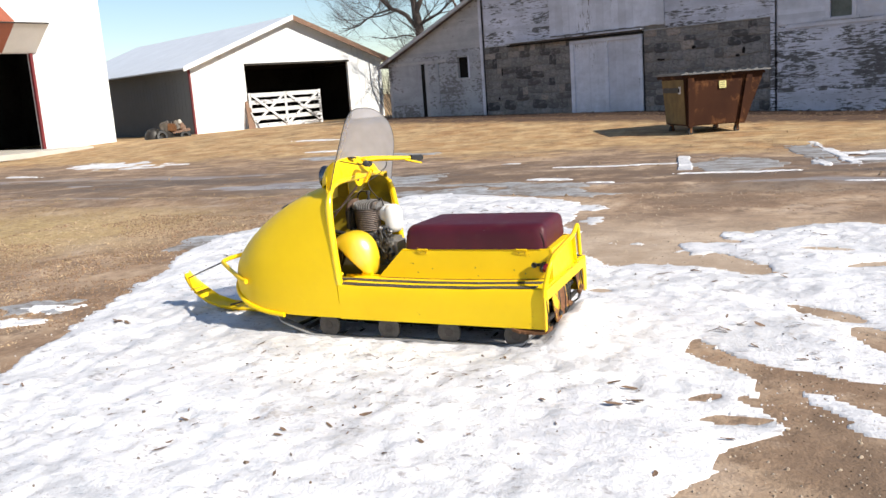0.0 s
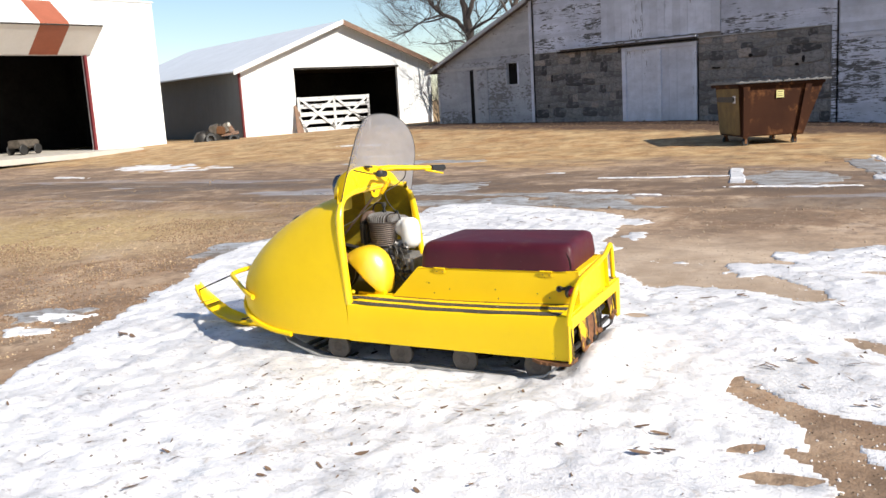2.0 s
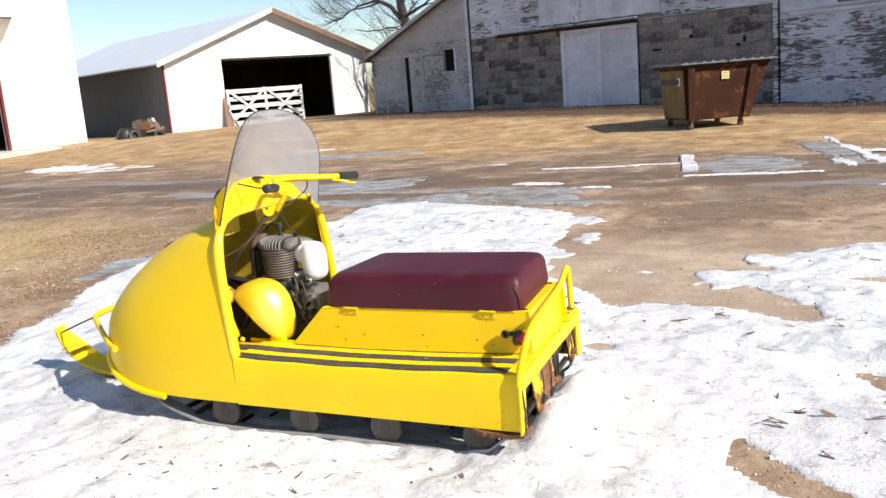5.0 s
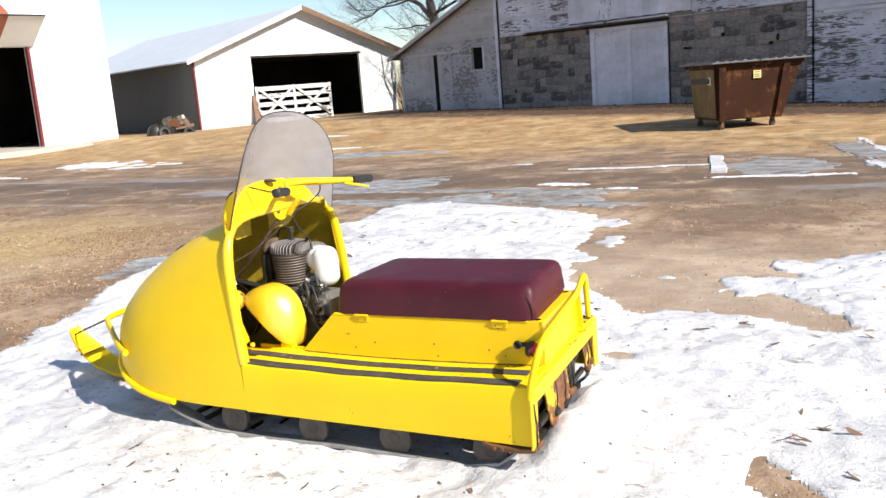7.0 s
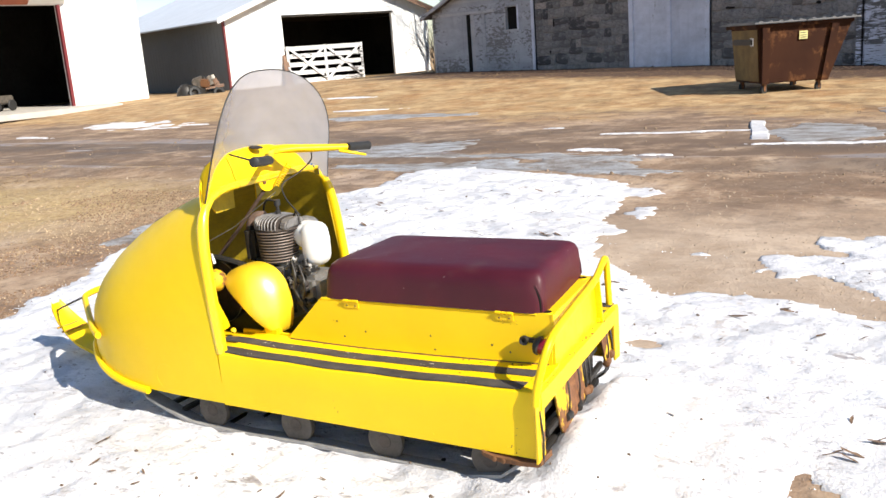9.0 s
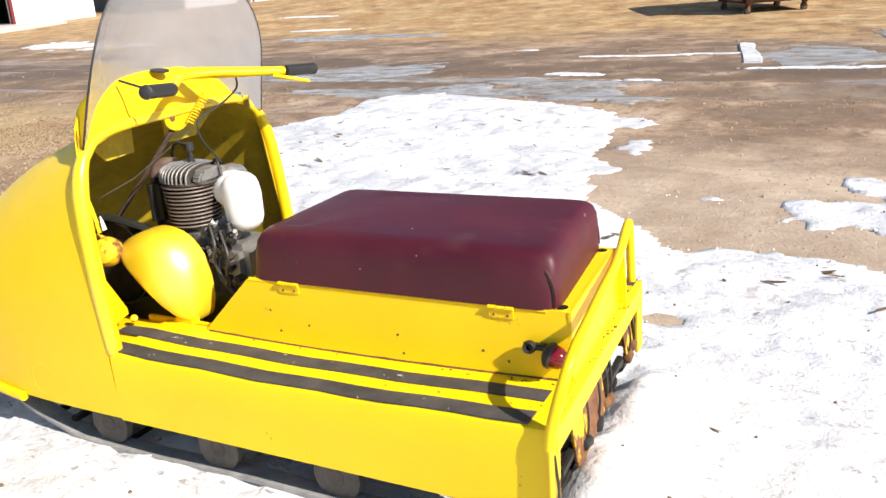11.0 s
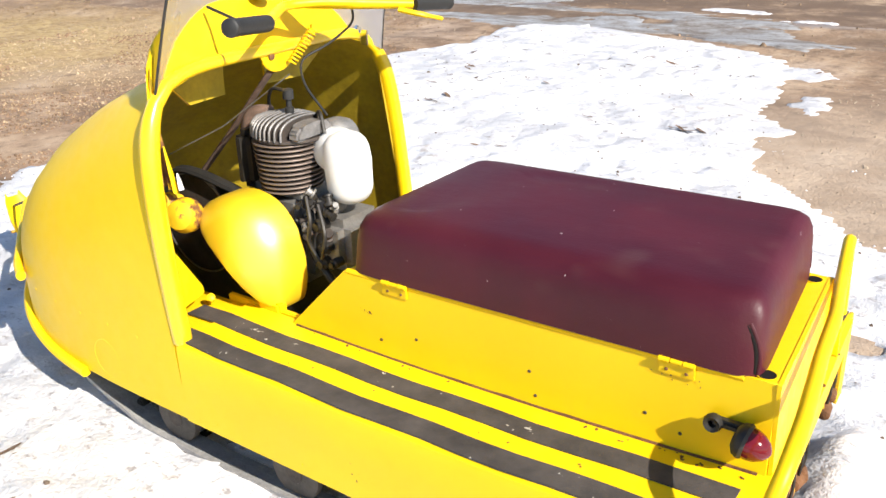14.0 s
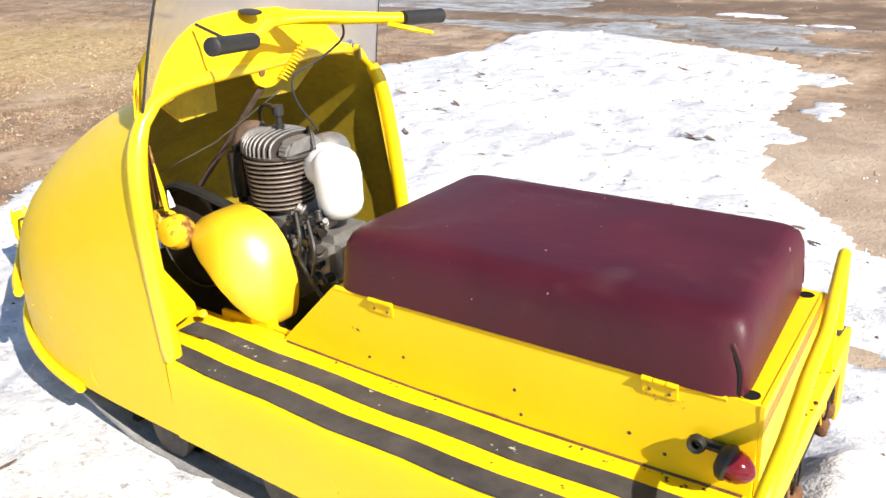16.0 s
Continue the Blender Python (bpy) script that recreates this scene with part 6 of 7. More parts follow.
part("edge_trim", bm, BLACK, screen, "black edge trim")
# headlamp
bm = bmesh.new()
lathe(bm, [(0.0, -0.075), (0.035, -0.068), (0.065, -0.045), (0.076, -0.012), (0.083, 0.0), (0.083, 0.012), (0.075, 0.016)], along((-0.800, -0.02, 0.975), (-1.5, -0.02, 0.95)), 24)
head = part("headlamp", bm, DASH_SHELL, sled, "round headlamp with a tarnished chrome shell")
bm = bmesh.new()
lathe(bm, [(0.075, 0.014), (0.05, 0.024), (0.0, 0.028)], along((-0.800, -0.02, 0.975), (-1.5, -0.02, 0.95)), 24)
part("lens", bm, plain("lamp_glass", (0.6, 0.62, 0.6), 0.1, 0.2, 0.1, 10), head)
bm = bmesh.new()
tube(bm, [(-0.785, -0.02, 0.84), (-0.79, -0.02, 0.93)], 0.018, 8)
part("stem", bm, IRON, head)
# hood latch knob
bm = bmesh.new()
lathe(bm, [(0.024, -0.02), (0.024, 0.006), (0.028, 0.008), (0.028, 0.018), (0.0, 0.022)], along((-1.055, -0.19, 0.778), (-1.17, -0.28, 1.05)), 16)
part("fuel_cap", bm, BLACK, sled, "small black cap on the hood")
# handlebar
bar = new("handlebar")
bar.parent = sled
bm = bmesh.new()
tube(bm, rounded([(-0.235, -0.418, 1.098), (-0.308, -0.243, 1.080), (-0.47, -0.03, 1.088), (-0.42, 0.05, 1.09), (-0.272, 0.25, 1.070), (-0.262, 0.42, 1.056)], 0.10, 5), 0.0125, 10)
part("tube", bm, YELLOW, bar)
bm = bmesh.new()
tube(bm, rounded([(-0.54, 0.055, 1.088), (-0.46, 0.07, 1.088), (-0.38, 0.12, 1.083), (-0.318, 0.20, 1.075), (-0.268, 0.262, 1.069)], 0.05), [0.022, 0.026, 0.027, 0.027, 0.026, 0.026, 0.025, 0.025, 0.024, 0.024, 0.023, 0.022, 0.022, 0.021, 0.021, 0.020, 0.020][:17], 12, flat=0.75)
part("arm", bm, YELLOW, bar, "broad yellow steering arm")
for p, q in (((-0.310, -0.240, 1.080), (-0.232, -0.425, 1.099)), ((-0.265, 0.262, 1.0685), (-0.258, 0.425, 1.055))):
    bm = bmesh.new()
    L = (Vector(q) - Vector(p)).length
    prof = [(0.019, 0.0), (0.020, 0.006)] + [(0.0205 if k % 2 else 0.0185, 0.012 + k * (L - 0.03) / 14) for k in range(15)] + [(0.021, L - 0.012), (0.021, L - 0.004), (0.016, L)]
    lathe(bm, prof, along(p, q), 16)
    part("grip", bm, BLACK, bar, "ribbed black rubber grip")
bm = bmesh.new()
tube(bm, rounded([(-0.278, 0.215, 1.058), (-0.222, 0.24, 1.045), (-0.197, 0.30, 1.028)], 0.03), [0.013] * 5 + [0.010] * 2, 8, flat=0.6)
part("lever", bm, YELLOW, bar, "short yellow throttle lever")
bm = bmesh.new()
lathe(bm, [(0.032, 0.0), (0.032, 0.004), (0.0, 0.006)], along((-0.585, 0.0, 1.1035), (-0.555, 0.0, 1.3)), 20)
part("dash_plug", bm, GREASE, sled)
bm = bmesh.new()
tube(bm, [(-0.565, -0.20, 1.10), (-0.42, -0.235, 1.080), (-0.315, -0.25, 1.080)], 0.0042, 6)
part("control_rod", bm, BLACK, sled)
# throttle spring and cable
bm = bmesh.new()
pts = []
a0, a1 = Vector((-0.488, 0.100, 1.012)), Vector((-0.512, 0.022, 0.925))
axis = (a1 - a0).normalized()
e1 = axis.cross(Vector((1, 0, 0))).normalized()
e2 = axis.cross(e1)
for k in range(161):
    t = k / 160
    a = t * 2 * math.pi * 11
    pts.append(a0.lerp(a1, t) + 0.0125 * (math.cos(a) * e1 + math.sin(a) * e2))
tube(bm, pts, 0.0026, 5)
part("spring", bm, YELLOW, sled, "yellow coil spring")
bm = bmesh.new()
tube(bm, rounded([(-0.40, 0.16, 1.07), (-0.42, 0.19, 1.02), (-0.47, 0.14, 0.965), (-0.51, 0.05, 0.93), (-0.47, 0.02, 0.87), (-0.40, 0.03, 0.79)], 0.06), 0.0035, 6)
part("cable", bm, BLACK, sled, "black throttle cable")
bm = bmesh.new()
lathe(bm, [(0.016, 0.0), (0.016, 0.008), (0.009, 0.010), (0.009, 0.02)], along((-0.555, 0.345, 0.965), (-0.51, 0.345, 0.97)), 16)
box(bm, (-0.535, 0.342, 0.925), (-0.507, 0.348, 0.97), 0.002)
part("ignition_key", bm, CHROME, sled, "chrome ignition switch with key")

# ---- engine ----
engine = new("engine")
engine.parent = sled
EX, EY = -0.453, -0.075
HEAD_AT = (0.006, 0.0, -0.020)
bm = bmesh.new()
lathe(bm, [(0.062, 0.60), (0.062, 0.755)], pose(EX, EY, 0), 24)
part("cylinder", bm, IRON, engine, "sooty finned iron cylinder")
for k in range(11):
    z = 0.610 + k * 0.0132
    bm = bmesh.new()
    r = 0.088 + 0.0012 * k
    lathe(bm, [(0.05, z), (r, z), (r + 0.001, z + 0.002), (r, z + 0.0045), (0.05, z + 0.0045)], pose(EX, EY, 0) @ Matrix.Diagonal((0.95, 1.0, 1, 1)), 28)
    part("fin", bm, FIN_EDGE, engine)
bm = bmesh.new()
lathe(bm, [(0.094, 0.770), (0.097, 0.773), (0.096, 0.781), (0.05, 0.786), (0.0, 0.786)], pose(EX, EY, 0) @ Matrix.Diagonal((1.06, 0.98, 1, 1)), 28)
part("cylinder_head", bm, IRON, engine, "cast alloy cylinder head").location = HEAD_AT
# dark head base and fin plates, brighter edges: shade between fins put into colour
for k in range(10):
    x = EX - 0.098 + k * 0.0165
    d = 0.094 * math.sqrt(max(0.2, 1 - ((x - EX) / 0.112) ** 2))
    h = 0.836 - 1.4 * (x - EX) ** 2
    side = [(EY - d * math.cos(a), 0.779 + (h - 0.779) * math.sin(a) ** 0.55) for a in np.linspace(0, math.pi, 15)]
    bm = bmesh.new()
    plate(bm, [(x, y, z) for y, z in side], 0.003, 0)
    part("fin", bm, IRON, engine).location = HEAD_AT
    bm = bmesh.new()
    tube(bm, [(x + 0.0015, y, z) for y, z in side], 0.0034, 6)
    part("fin_edge", bm, HEAD_ALLOY, engine).location = HEAD_AT
bm = bmesh.new()
side = [(EY - 0.07 * math.cos(a), 0.779 + 0.045 * math.sin(a) ** 0.55) for a in np.linspace(0, math.pi, 15)]
plate(bm, [(EX + 0.062, y, z) for y, z in side], 0.040, 0)
bmesh.ops.bevel(bm, geom=list(bm.edges), offset=0.008, segments=2, affect="EDGES")
part("plain_flank", bm, HEAD_ALLOY, engine).location = HEAD_AT
bm = bmesh.new()
lathe(bm, [(0.013, 0.835), (0.013, 0.85), (0.008, 0.852), (0.008, 0.872), (0.015, 0.874), (0.015, 0.898), (0.008, 0.902)], pose(EX + 0.01, EY, 0), 12)
part("spark_plug", bm, BLACK, engine, "spark plug with black cap").location = HEAD_AT
bm = bmesh.new()
tube(bm, rounded([(EX + 0.01, EY, 0.893), (EX - 0.05, EY, 0.90), (EX - 0.09, EY + 0.02, 0.86), (EX - 0.12, EY + 0.06, 0.76)], 0.05), 0.005, 6)
part("plug_lead", bm, BLACK, engine).location = HEAD_AT
bm = bmesh.new()
box(bm, (-0.60, -0.14, 0.34), (-0.36, 0.10, 0.615), 0.03)
part("crankcase", bm, ALLOY, engine, "stained alloy crankcase")
bm = bmesh.new()
box(bm, (-0.37, -0.12, 0.40), (-0.23, 0.06, 0.55), 0.025)
box(bm, (-0.35, -0.10, 0.55), (-0.29, -0.03, 0.60), 0.01)
part("carburettor", bm, ALLOY, engine, "grimy carburettor body")
for p, r, h in (((-0.31, -0.105, 0.535), 0.020, 0.03), ((-0.285, -0.115, 0.48), 0.016, 0.03), ((-0.30, -0.115, 0.43), 0.018, 0.025), ((-0.255, -0.115, 0.44), 0.014, 0.03), ((-0.35, -0.10, 0.60), 0.014, 0.03)):
    bm = bmesh.new()
    lathe(bm, [(r, 0), (r, h), (r * 0.6, h + 0.004), (r * 0.6, h + 0.012), (0, h + 0.012)], along(p, (p[0], p[1] - 1, p[2])), 10)
    part("fitting", bm, random.Random(int(r * 1e4)).choice([GREASE, IRON, ALLOY]), engine)
bm = bmesh.new()
tube(bm, rounded([(-0.36, -0.12, 0.60), (-0.32, -0.14, 0.54), (-0.34, -0.14, 0.46), (-0.30, -0.13, 0.40), (-0.24, -0.14, 0.36)], 0.05), 0.011, 8)
tube(bm, rounded([(-0.25, -0.17, 0.35), (-0.19, -0.18, 0.40), (-0.15, -0.16, 0.45)], 0.04), 0.010, 8)
part("fuel_hose", bm, BLACK, engine)
# blower shroud behind the cylinder
bm = bmesh.new()
lathe(bm, [(0.03, 0.0), (0.045, 0.006), (0.056, 0.025), (0.055, 0.06), (0.045, 0.09), (0.0, 0.10)], along((-0.385, 0.0, 0.728), (-0.385, 1.0, 0.728)), 24)
part("blower_shroud", bm, ALLOY, engine)
bm = bmesh.new()
box(bm, (-0.60, -0.15, 0.60), (-0.545, 0.02, 0.765), 0.02)
part("exhaust_manifold", bm, GREASE, engine)
bm = bmesh.new()
tube(bm, rounded([(-0.53, -0.06, 0.80), (-0.575, -0.07, 0.80), (-0.60, -0.08, 0.765), (-0.62, -0.06, 0.70)], 0.03), 0.024, 12)
part("exhaust_elbow", bm, SCORCHED, engine, "scorched pinkish exhaust elbow")
cr = random.Random(44)
for k in range(16):
    p = Vector((cr.uniform(-0.36, -0.27), cr.uniform(-0.16, -0.10), cr.uniform(0.44, 0.63)))
    q = p + Vector((cr.uniform(-1, 1), cr.uniform(-1, 0.2), cr.uniform(-1, 1)))
    r, h = cr.uniform(0.007, 0.019), cr.uniform(0.02, 0.045)
    bm = bmesh.new()
    lathe(bm, [(r, 0), (r * 1.1, 0.003), (r * 1.1, h * 0.3), (r * 0.7, h * 0.35), (r * 0.7, h * 0.8), (r, h * 0.82), (r, h), (0, h)], along(p, q), 10)
    part("fitting", bm, cr.choice([GREASE, GREASE, IRON, ALLOY]), engine)
for pts in ([(-0.33, -0.15, 0.62), (-0.29, -0.18, 0.56), (-0.32, -0.17, 0.50), (-0.28, -0.16, 0.44)], [(-0.30, -0.14, 0.60), (-0.25, -0.17, 0.53), (-0.27, -0.17, 0.46)], [(-0.40, -0.02, 0.79), (-0.36, -0.04, 0.83), (-0.33, -0.06, 0.77)]):
    bm = bmesh.new()
    tube(bm, rounded(pts, 0.04), 0.0055, 6)
    part("linkage", bm, GREASE, engine)
# white plastic air box: an upright bulb with a second one lying across its top
bm = bmesh.new()
cap = [(0.0, 0.0), (0.022, 0.003), (0.042, 0.012), (0.055, 0.026), (0.0615, 0.044)]
tall, wide = 0.200, 0.150
lathe(bm, cap + [(0.063, 0.08), (0.065, 0.12)] + [(r, tall - z) for r, z in reversed(cap)], pose(-0.262, -0.046, 0.582, 0, -3, 0), 26)
lathe(bm, cap + [(0.063, 0.075)] + [(r, wide - z) for r, z in reversed(cap)], along((-0.386, -0.004, 0.712), (-0.262, -0.040, 0.7185)), 26)
part("air_box", bm, WHITE_PLASTIC, engine, "white moulded plastic air box")
# teardrop chain guard
CORNERS = [(-0.600, 0.560), (-0.545, 0.600), (-0.475, 0.612), (-0.405, 0.588), (-0.358, 0.528), (-0.341, 0.450), (-0.343, 0.378), (-0.366, 0.322), (-0.410, 0.350), (-0.490, 0.430), (-0.555, 0.505)]
guard_pts = []
for k in range(len(CORNERS)):
    q = [Vector(CORNERS[(k + d) % len(CORNERS)]) for d in (-1, 0, 1, 2)]
    for t in (0.0, 0.25, 0.5, 0.75):
        v = 0.5 * (2 * q[1] + (q[2] - q[0]) * t + (2 * q[0] - 5 * q[1] + 4 * q[2] - q[3]) * t * t + (3 * q[1] - q[0] - 3 * q[2] + q[3]) * t ** 3)
        guard_pts.append(((v.x + 0.455) * 1.145 - 0.013, (v.y - 0.490) * 1.035))
bm = bmesh.new()
rings = []
for off, k in ((0.07, 1.0), (0.02, 1.0), (-0.006, 0.985), (-0.032, 0.91), (-0.058, 0.76), (-0.076, 0.56), (-0.088, 0.32), (-0.092, 0.10)):
    rings.append([bm.verts.new((-0.455 + x * k - (1 - k) * 0.045, -0.235 + off, 0.490 + z * k - (1 - k) * 0.012)) for x, z in guard_pts])
bridge(bm, rings, True)
bm.faces.new(rings[-1])
bm.faces.new(rings[0][::-1])
part("drive_guard", bm, GLOSS_YELLOW, engine, "glossy yellow teardrop drive guard")
bm = bmesh.new()
box(bm, (-0.43, -0.27, 0.312), (-0.35, -0.235, 0.345), 0.006)
part("guard_foot", bm, YELLOW, engine)
# drive pulley, levers and yellow cup at the front of the bay
bm = bmesh.new()
lathe(bm, [(0.02, -0.03), (0.14, -0.028), (0.155, -0.022), (0.08, 0.0), (0.155, 0.022), (0.14, 0.028), (0.02, 0.03)], along((-0.80, -0.12, 0.45), (-0.80, 1.0, 0.45)), 30)
pulley = part("drive_pulley", bm, IRON, engine, "worn drive pulley")
bm = bmesh.new()
tube(bm, [(-0.80 + 0.155 * math.cos(a), -0.145, 0.45 + 0.155 * math.sin(a)) for a in np.linspace(0, 2 * math.pi, 33)], 0.003, 6, caps=False)
part("bright_rim", bm, STEEL, engine)
bm = bmesh.new()
tube(bm, rounded([(-0.95, -0.15, 0.50), (-0.86, -0.15, 0.62), (-0.74, -0.15, 0.615), (-0.58, -0.15, 0.585), (-0.50, -0.15, 0.53)], 0.06), 0.020, 8, flat=0.6)
part("drive_belt", bm, BLACK, engine, "black rubber drive belt")
bm = bmesh.new()
lathe(bm, [(0.012, -0.045), (0.035, -0.040), (0.048, -0.015), (0.050, 0.012), (0.040, 0.036), (0.018, 0.046), (0.0, 0.048)], along((-0.645, -0.30, 0.555), (-0.60, -0.42, 0.60)), 18)
part("oil_cup", bm, WORN_YELLOW, engine, "chipped yellow cup with rust")
bm = bmesh.new()
lathe(bm, [(0.010, -0.035), (0.026, -0.030), (0.032, 0.0), (0.026, 0.026), (0.0, 0.032)], along((-0.690, -0.31, 0.585), (-0.70, -0.42, 0.62)), 14)
part("cup_cap", bm, WORN_YELLOW, engine)
for k, (p, q, m) in enumerate((((-0.655, -0.325, 0.635), (-0.668, -0.325, 0.80), RUSTY), ((-0.630, -0.330, 0.630), (-0.655, -0.330, 0.755), YELLOW), ((-0.680, -0.320, 0.640), (-0.690, -0.320, 0.79), RUST), ((-0.612, -0.325, 0.640), (-0.622, -0.325, 0.685), WHITE_PLASTIC))):
    bm = bmesh.new()
    tube(bm, [p, Vector(p).lerp(Vector(q), 0.5), q], [0.009, 0.007, 0.0025], 8, flat=0.5)
    part("shift_lever", bm, m, engine)
bm = bmesh.new()
plate(bm, [(-0.505, -0.462, 0.54), (-0.556, -0.350, 0.385), (-0.554, -0.350, 0.365), (-0.490, -0.462, 0.385)], 0.006, 0)
part("gusset", bm, YELLOW, sled)
bm = bmesh.new()
lathe(bm, [(0.012, 0), (0.012, 0.012), (0.006, 0.016), (0, 0.016)], along((-0.555, -0.325, 0.335), (-0.50, -0.38, 0.42)), 8)
part("sill_bolt", bm, YELLOW, sled)
bm = bmesh.new()
box(bm, (-0.68, -0.478, 0.286), (-0.455, -0.262, 0.3085), 0.004)
part("sill_plate", bm, YELLOW, sled)
bm = bmesh.new()
box(bm, (-0.56, -0.262, 0.300), (-0.28, -0.245, 0.325), 0.003)
part("sill_flange", bm, YELLOW, sled)
bm = bmesh.new()
tube(bm, [(-0.93, -0.02, 0.535), (-0.74, -0.02, 0.717), (-0.555, -0.02, 0.905)], 0.014, 8, flat=0.5)
part("steering_strut", bm, SCORCHED, sled, "dull brown steering strut")
bm = bmesh.new()
tube(bm, [(-0.90, -0.30, 0.62), (-0.66, -0.12, 0.76), (-0.50, 0.0, 0.90)], 0.0022, 6)
part("control_wire", bm, STEEL, sled)
bm = bmesh.new()
box(bm, (-1.20, -0.48, 0.255), (-0.28, 0.48, 0.285), 0.01)
part("engine_bed", bm, GREASE, sled, "dark oily engine bed")

# ---- ice, slush and litter in the yard ----


def frozen_patch(name, cx, cy, rx, ry, turn, material, label, seed, lift=0.012, ragged=0.5):
    """A thin sheet of ice or slush with a ragged, broken edge that lies on the ground."""
    nx, ny = 64, 28
    c, s = math.cos(turn), math.sin(turn)
    verts, faces, inside = [], [], []
    for j in range(ny + 1):
        for i in range(nx + 1):
            a, b = (2 * i / nx - 1) * 1.45, (2 * j / ny - 1) * 1.45
            u, v = a * rx, b * ry
            x, y = cx + u * c - v * s, cy + u * s + v * c
            d = 1 - math.hypot(a, b) + ragged * (wobble(u, v, 1.1 / min(rx, 0.9), seed) + 0.7 * wobble(u * 0.5, v, 2.4 / max(ry, 0.15), seed + 5)) + 0.15 * wobble(u, v, 14.0, seed)
            h = lift * min(1.0, d * 4) if d > 0 else -0.04
            inside.append(d > -0.15)
            verts.append((x, y, yard_z(x, y) + h + (0.004 if d > 0 else 0.0)))
    for j in range(ny):
        for i in range(nx):
            q = (j * (nx + 1) + i, j * (nx + 1) + i + 1, (j + 1) * (nx + 1) + i + 1, (j + 1) * (nx + 1) + i)
            if any(inside[k] for k in q):
                faces.append(q)
    me = bpy.data.meshes.new(name)
    me.from_pydata(verts, [], faces)
    me.materials.append(material)
    for p in me.polygons:
        p.use_smooth = True
    return tagged(new(name, me), label, "ice" if material is ICE else "snow", kind="stuff")


for k, row in enumerate(((-20.0, 20.8, 2.2, 0.75, -0.26), (-20.5, 18.0, 0.9, 0.16, -0.2), (-5.3, 5.8, 0.26, 0.15, 0.3), (-5.15, 5.28, 0.22, 0.13, 0.2), (-17.0, 20.5, 0.7, 0.12, 0.0), (-3.4, 16.6, 0.7, 0.06, 0.05), (-2.3, 16.75, 0.45, 0.05, 0.05), (-2.72, 14.15, 0.24, 0.10, 0.0), (-3.7, 14.65, 0.35, 0.09, 0.0), (-0.85, 15.2, 0.75, 0.10, 0.02), (0.62, 18.0, 2.1, 0.13, -1.385), (0.48, 16.3, 0.6, 0.11, -1.33), (1.45, 17.9, 0.6, 0.25, 0.0), (1.6, 16.6, 0.7, 0.2, 0.0), (-15.5, 25.5, 0.8, 0.15, 0), (-13.0, 22.6, 1.2, 0.12, 0.1), (1.9, 13.6, 1.0, 0.06, 0.0), (-5.5, 17.6, 0.25, 0.05, 0))):
    frozen_patch("snow_remnant", *row, SNOW, "thin remnant of old snow on wet ground", k * 1.7, 0.012, 0.8)
for k, row in enumerate(((-0.85, 16.6, 0.78, 1.15, 0.12), (0.22, 18.2, 0.30, 2.0, 0.187), (1.7, 16.9, 0.7, 1.2, 0.2), (-5.2, 13.1, 1.7, 0.45, 0.03), (-3.1, 13.0, 1.05, 0.42, -0.35), (-4.1, 13.95, 1.5, 0.30, -0.3), (-7.1, 14.9, 1.5, 0.75, 0.35), (-11.0, 20.9, 2.0, 0.55, 0.1), (-5.0, 14.2, 1.6, 0.22, 0.05), (-6.2, 8.9, 0.35, 0.6, -0.1), (-5.5, 5.8, 0.38, 0.25, 0.2))):
    frozen_patch("ice_sheet", *row, ICE, "grey frozen meltwater on the yard", 40 + k * 1.3, 0.008)
block = bmesh.new()
box(block, (-1.75, 15.65, -0.14), (-1.50, 17.95, -0.068), 0.02)
bmesh.ops.subdivide_edges(block, edges=list(block.edges), cuts=2, use_grid_fill=True)
for v in block.verts:
    v.co += Vector((wobble(v.co.x * 3, v.co.y * 3, 1, 3) * 0.06 - 0.177 * (v.co.y - 15.65), wobble(v.co.x * 2, v.co.y * 2, 1, 9) * 0.08, wobble(v.co.x * 5, v.co.y * 2, 1, 5) * 0.02))
tagged(link_mesh("snow_bank", block, SNOW), "compact white snow slab beside the ice", "snow", kind="stuff")

# dead leaves and clods on the snow
lr = random.Random(21)
leaf_meshes = []
for k in range(5):
    bm = bmesh.new()
    pts = []
    for i in range(9):
        a = 2 * math.pi * i / 9
        r = lr.uniform(0.6, 1.0)
        pts.append(bm.verts.new((math.cos(a) * r, math.sin(a) * r * 0.55, lr.uniform(0.0, 0.25))))
    mid_v = bm.verts.new((0, 0, -0.05))
    for i in range(9):
        bm.faces.new((pts[i], pts[(i + 1) % 9], mid_v))
    me = bpy.data.meshes.new("dead_leaf")
    bm.to_mesh(me)
    bm.free()
    me.materials.append(LEAF)
    leaf_meshes.append(me)
placed = 0
while placed < 220:
    if placed < 115:
        x, y = lr.gauss(-1.6, 0.7), lr.gauss(4.6, 0.5)
    else:
        x, y = lr.uniform(-6, 1.2), lr.uniform(2.6, 12)
    if snow_edge(x, y) < 0.1 or (-2.7 < x < -0.6 and 5.3 < y < 6.6):
        continue
    ob = new("dead_leaf", lr.choice(leaf_meshes))
    size = lr.choice([0.007, 0.010, 0.013, 0.016, 0.020, 0.026]) * lr.uniform(0.7, 1.2)
    ob.matrix_world = Matrix.Translation((x, y, snow_z(x, y) + 0.006)) @ Euler((lr.uniform(-0.3, 0.3), lr.uniform(-0.3, 0.3), lr.uniform(0, 6.3))).to_matrix().to_4x4() @ Matrix.Diagonal((size * lr.uniform(1.1, 1.9), size * lr.uniform(0.5, 1.0), size * 0.45, 1))
    tagged(ob, "curled brown dead leaf frozen on snow", "leaf", "leaves on the snow")
    placed += 1
placed = 0
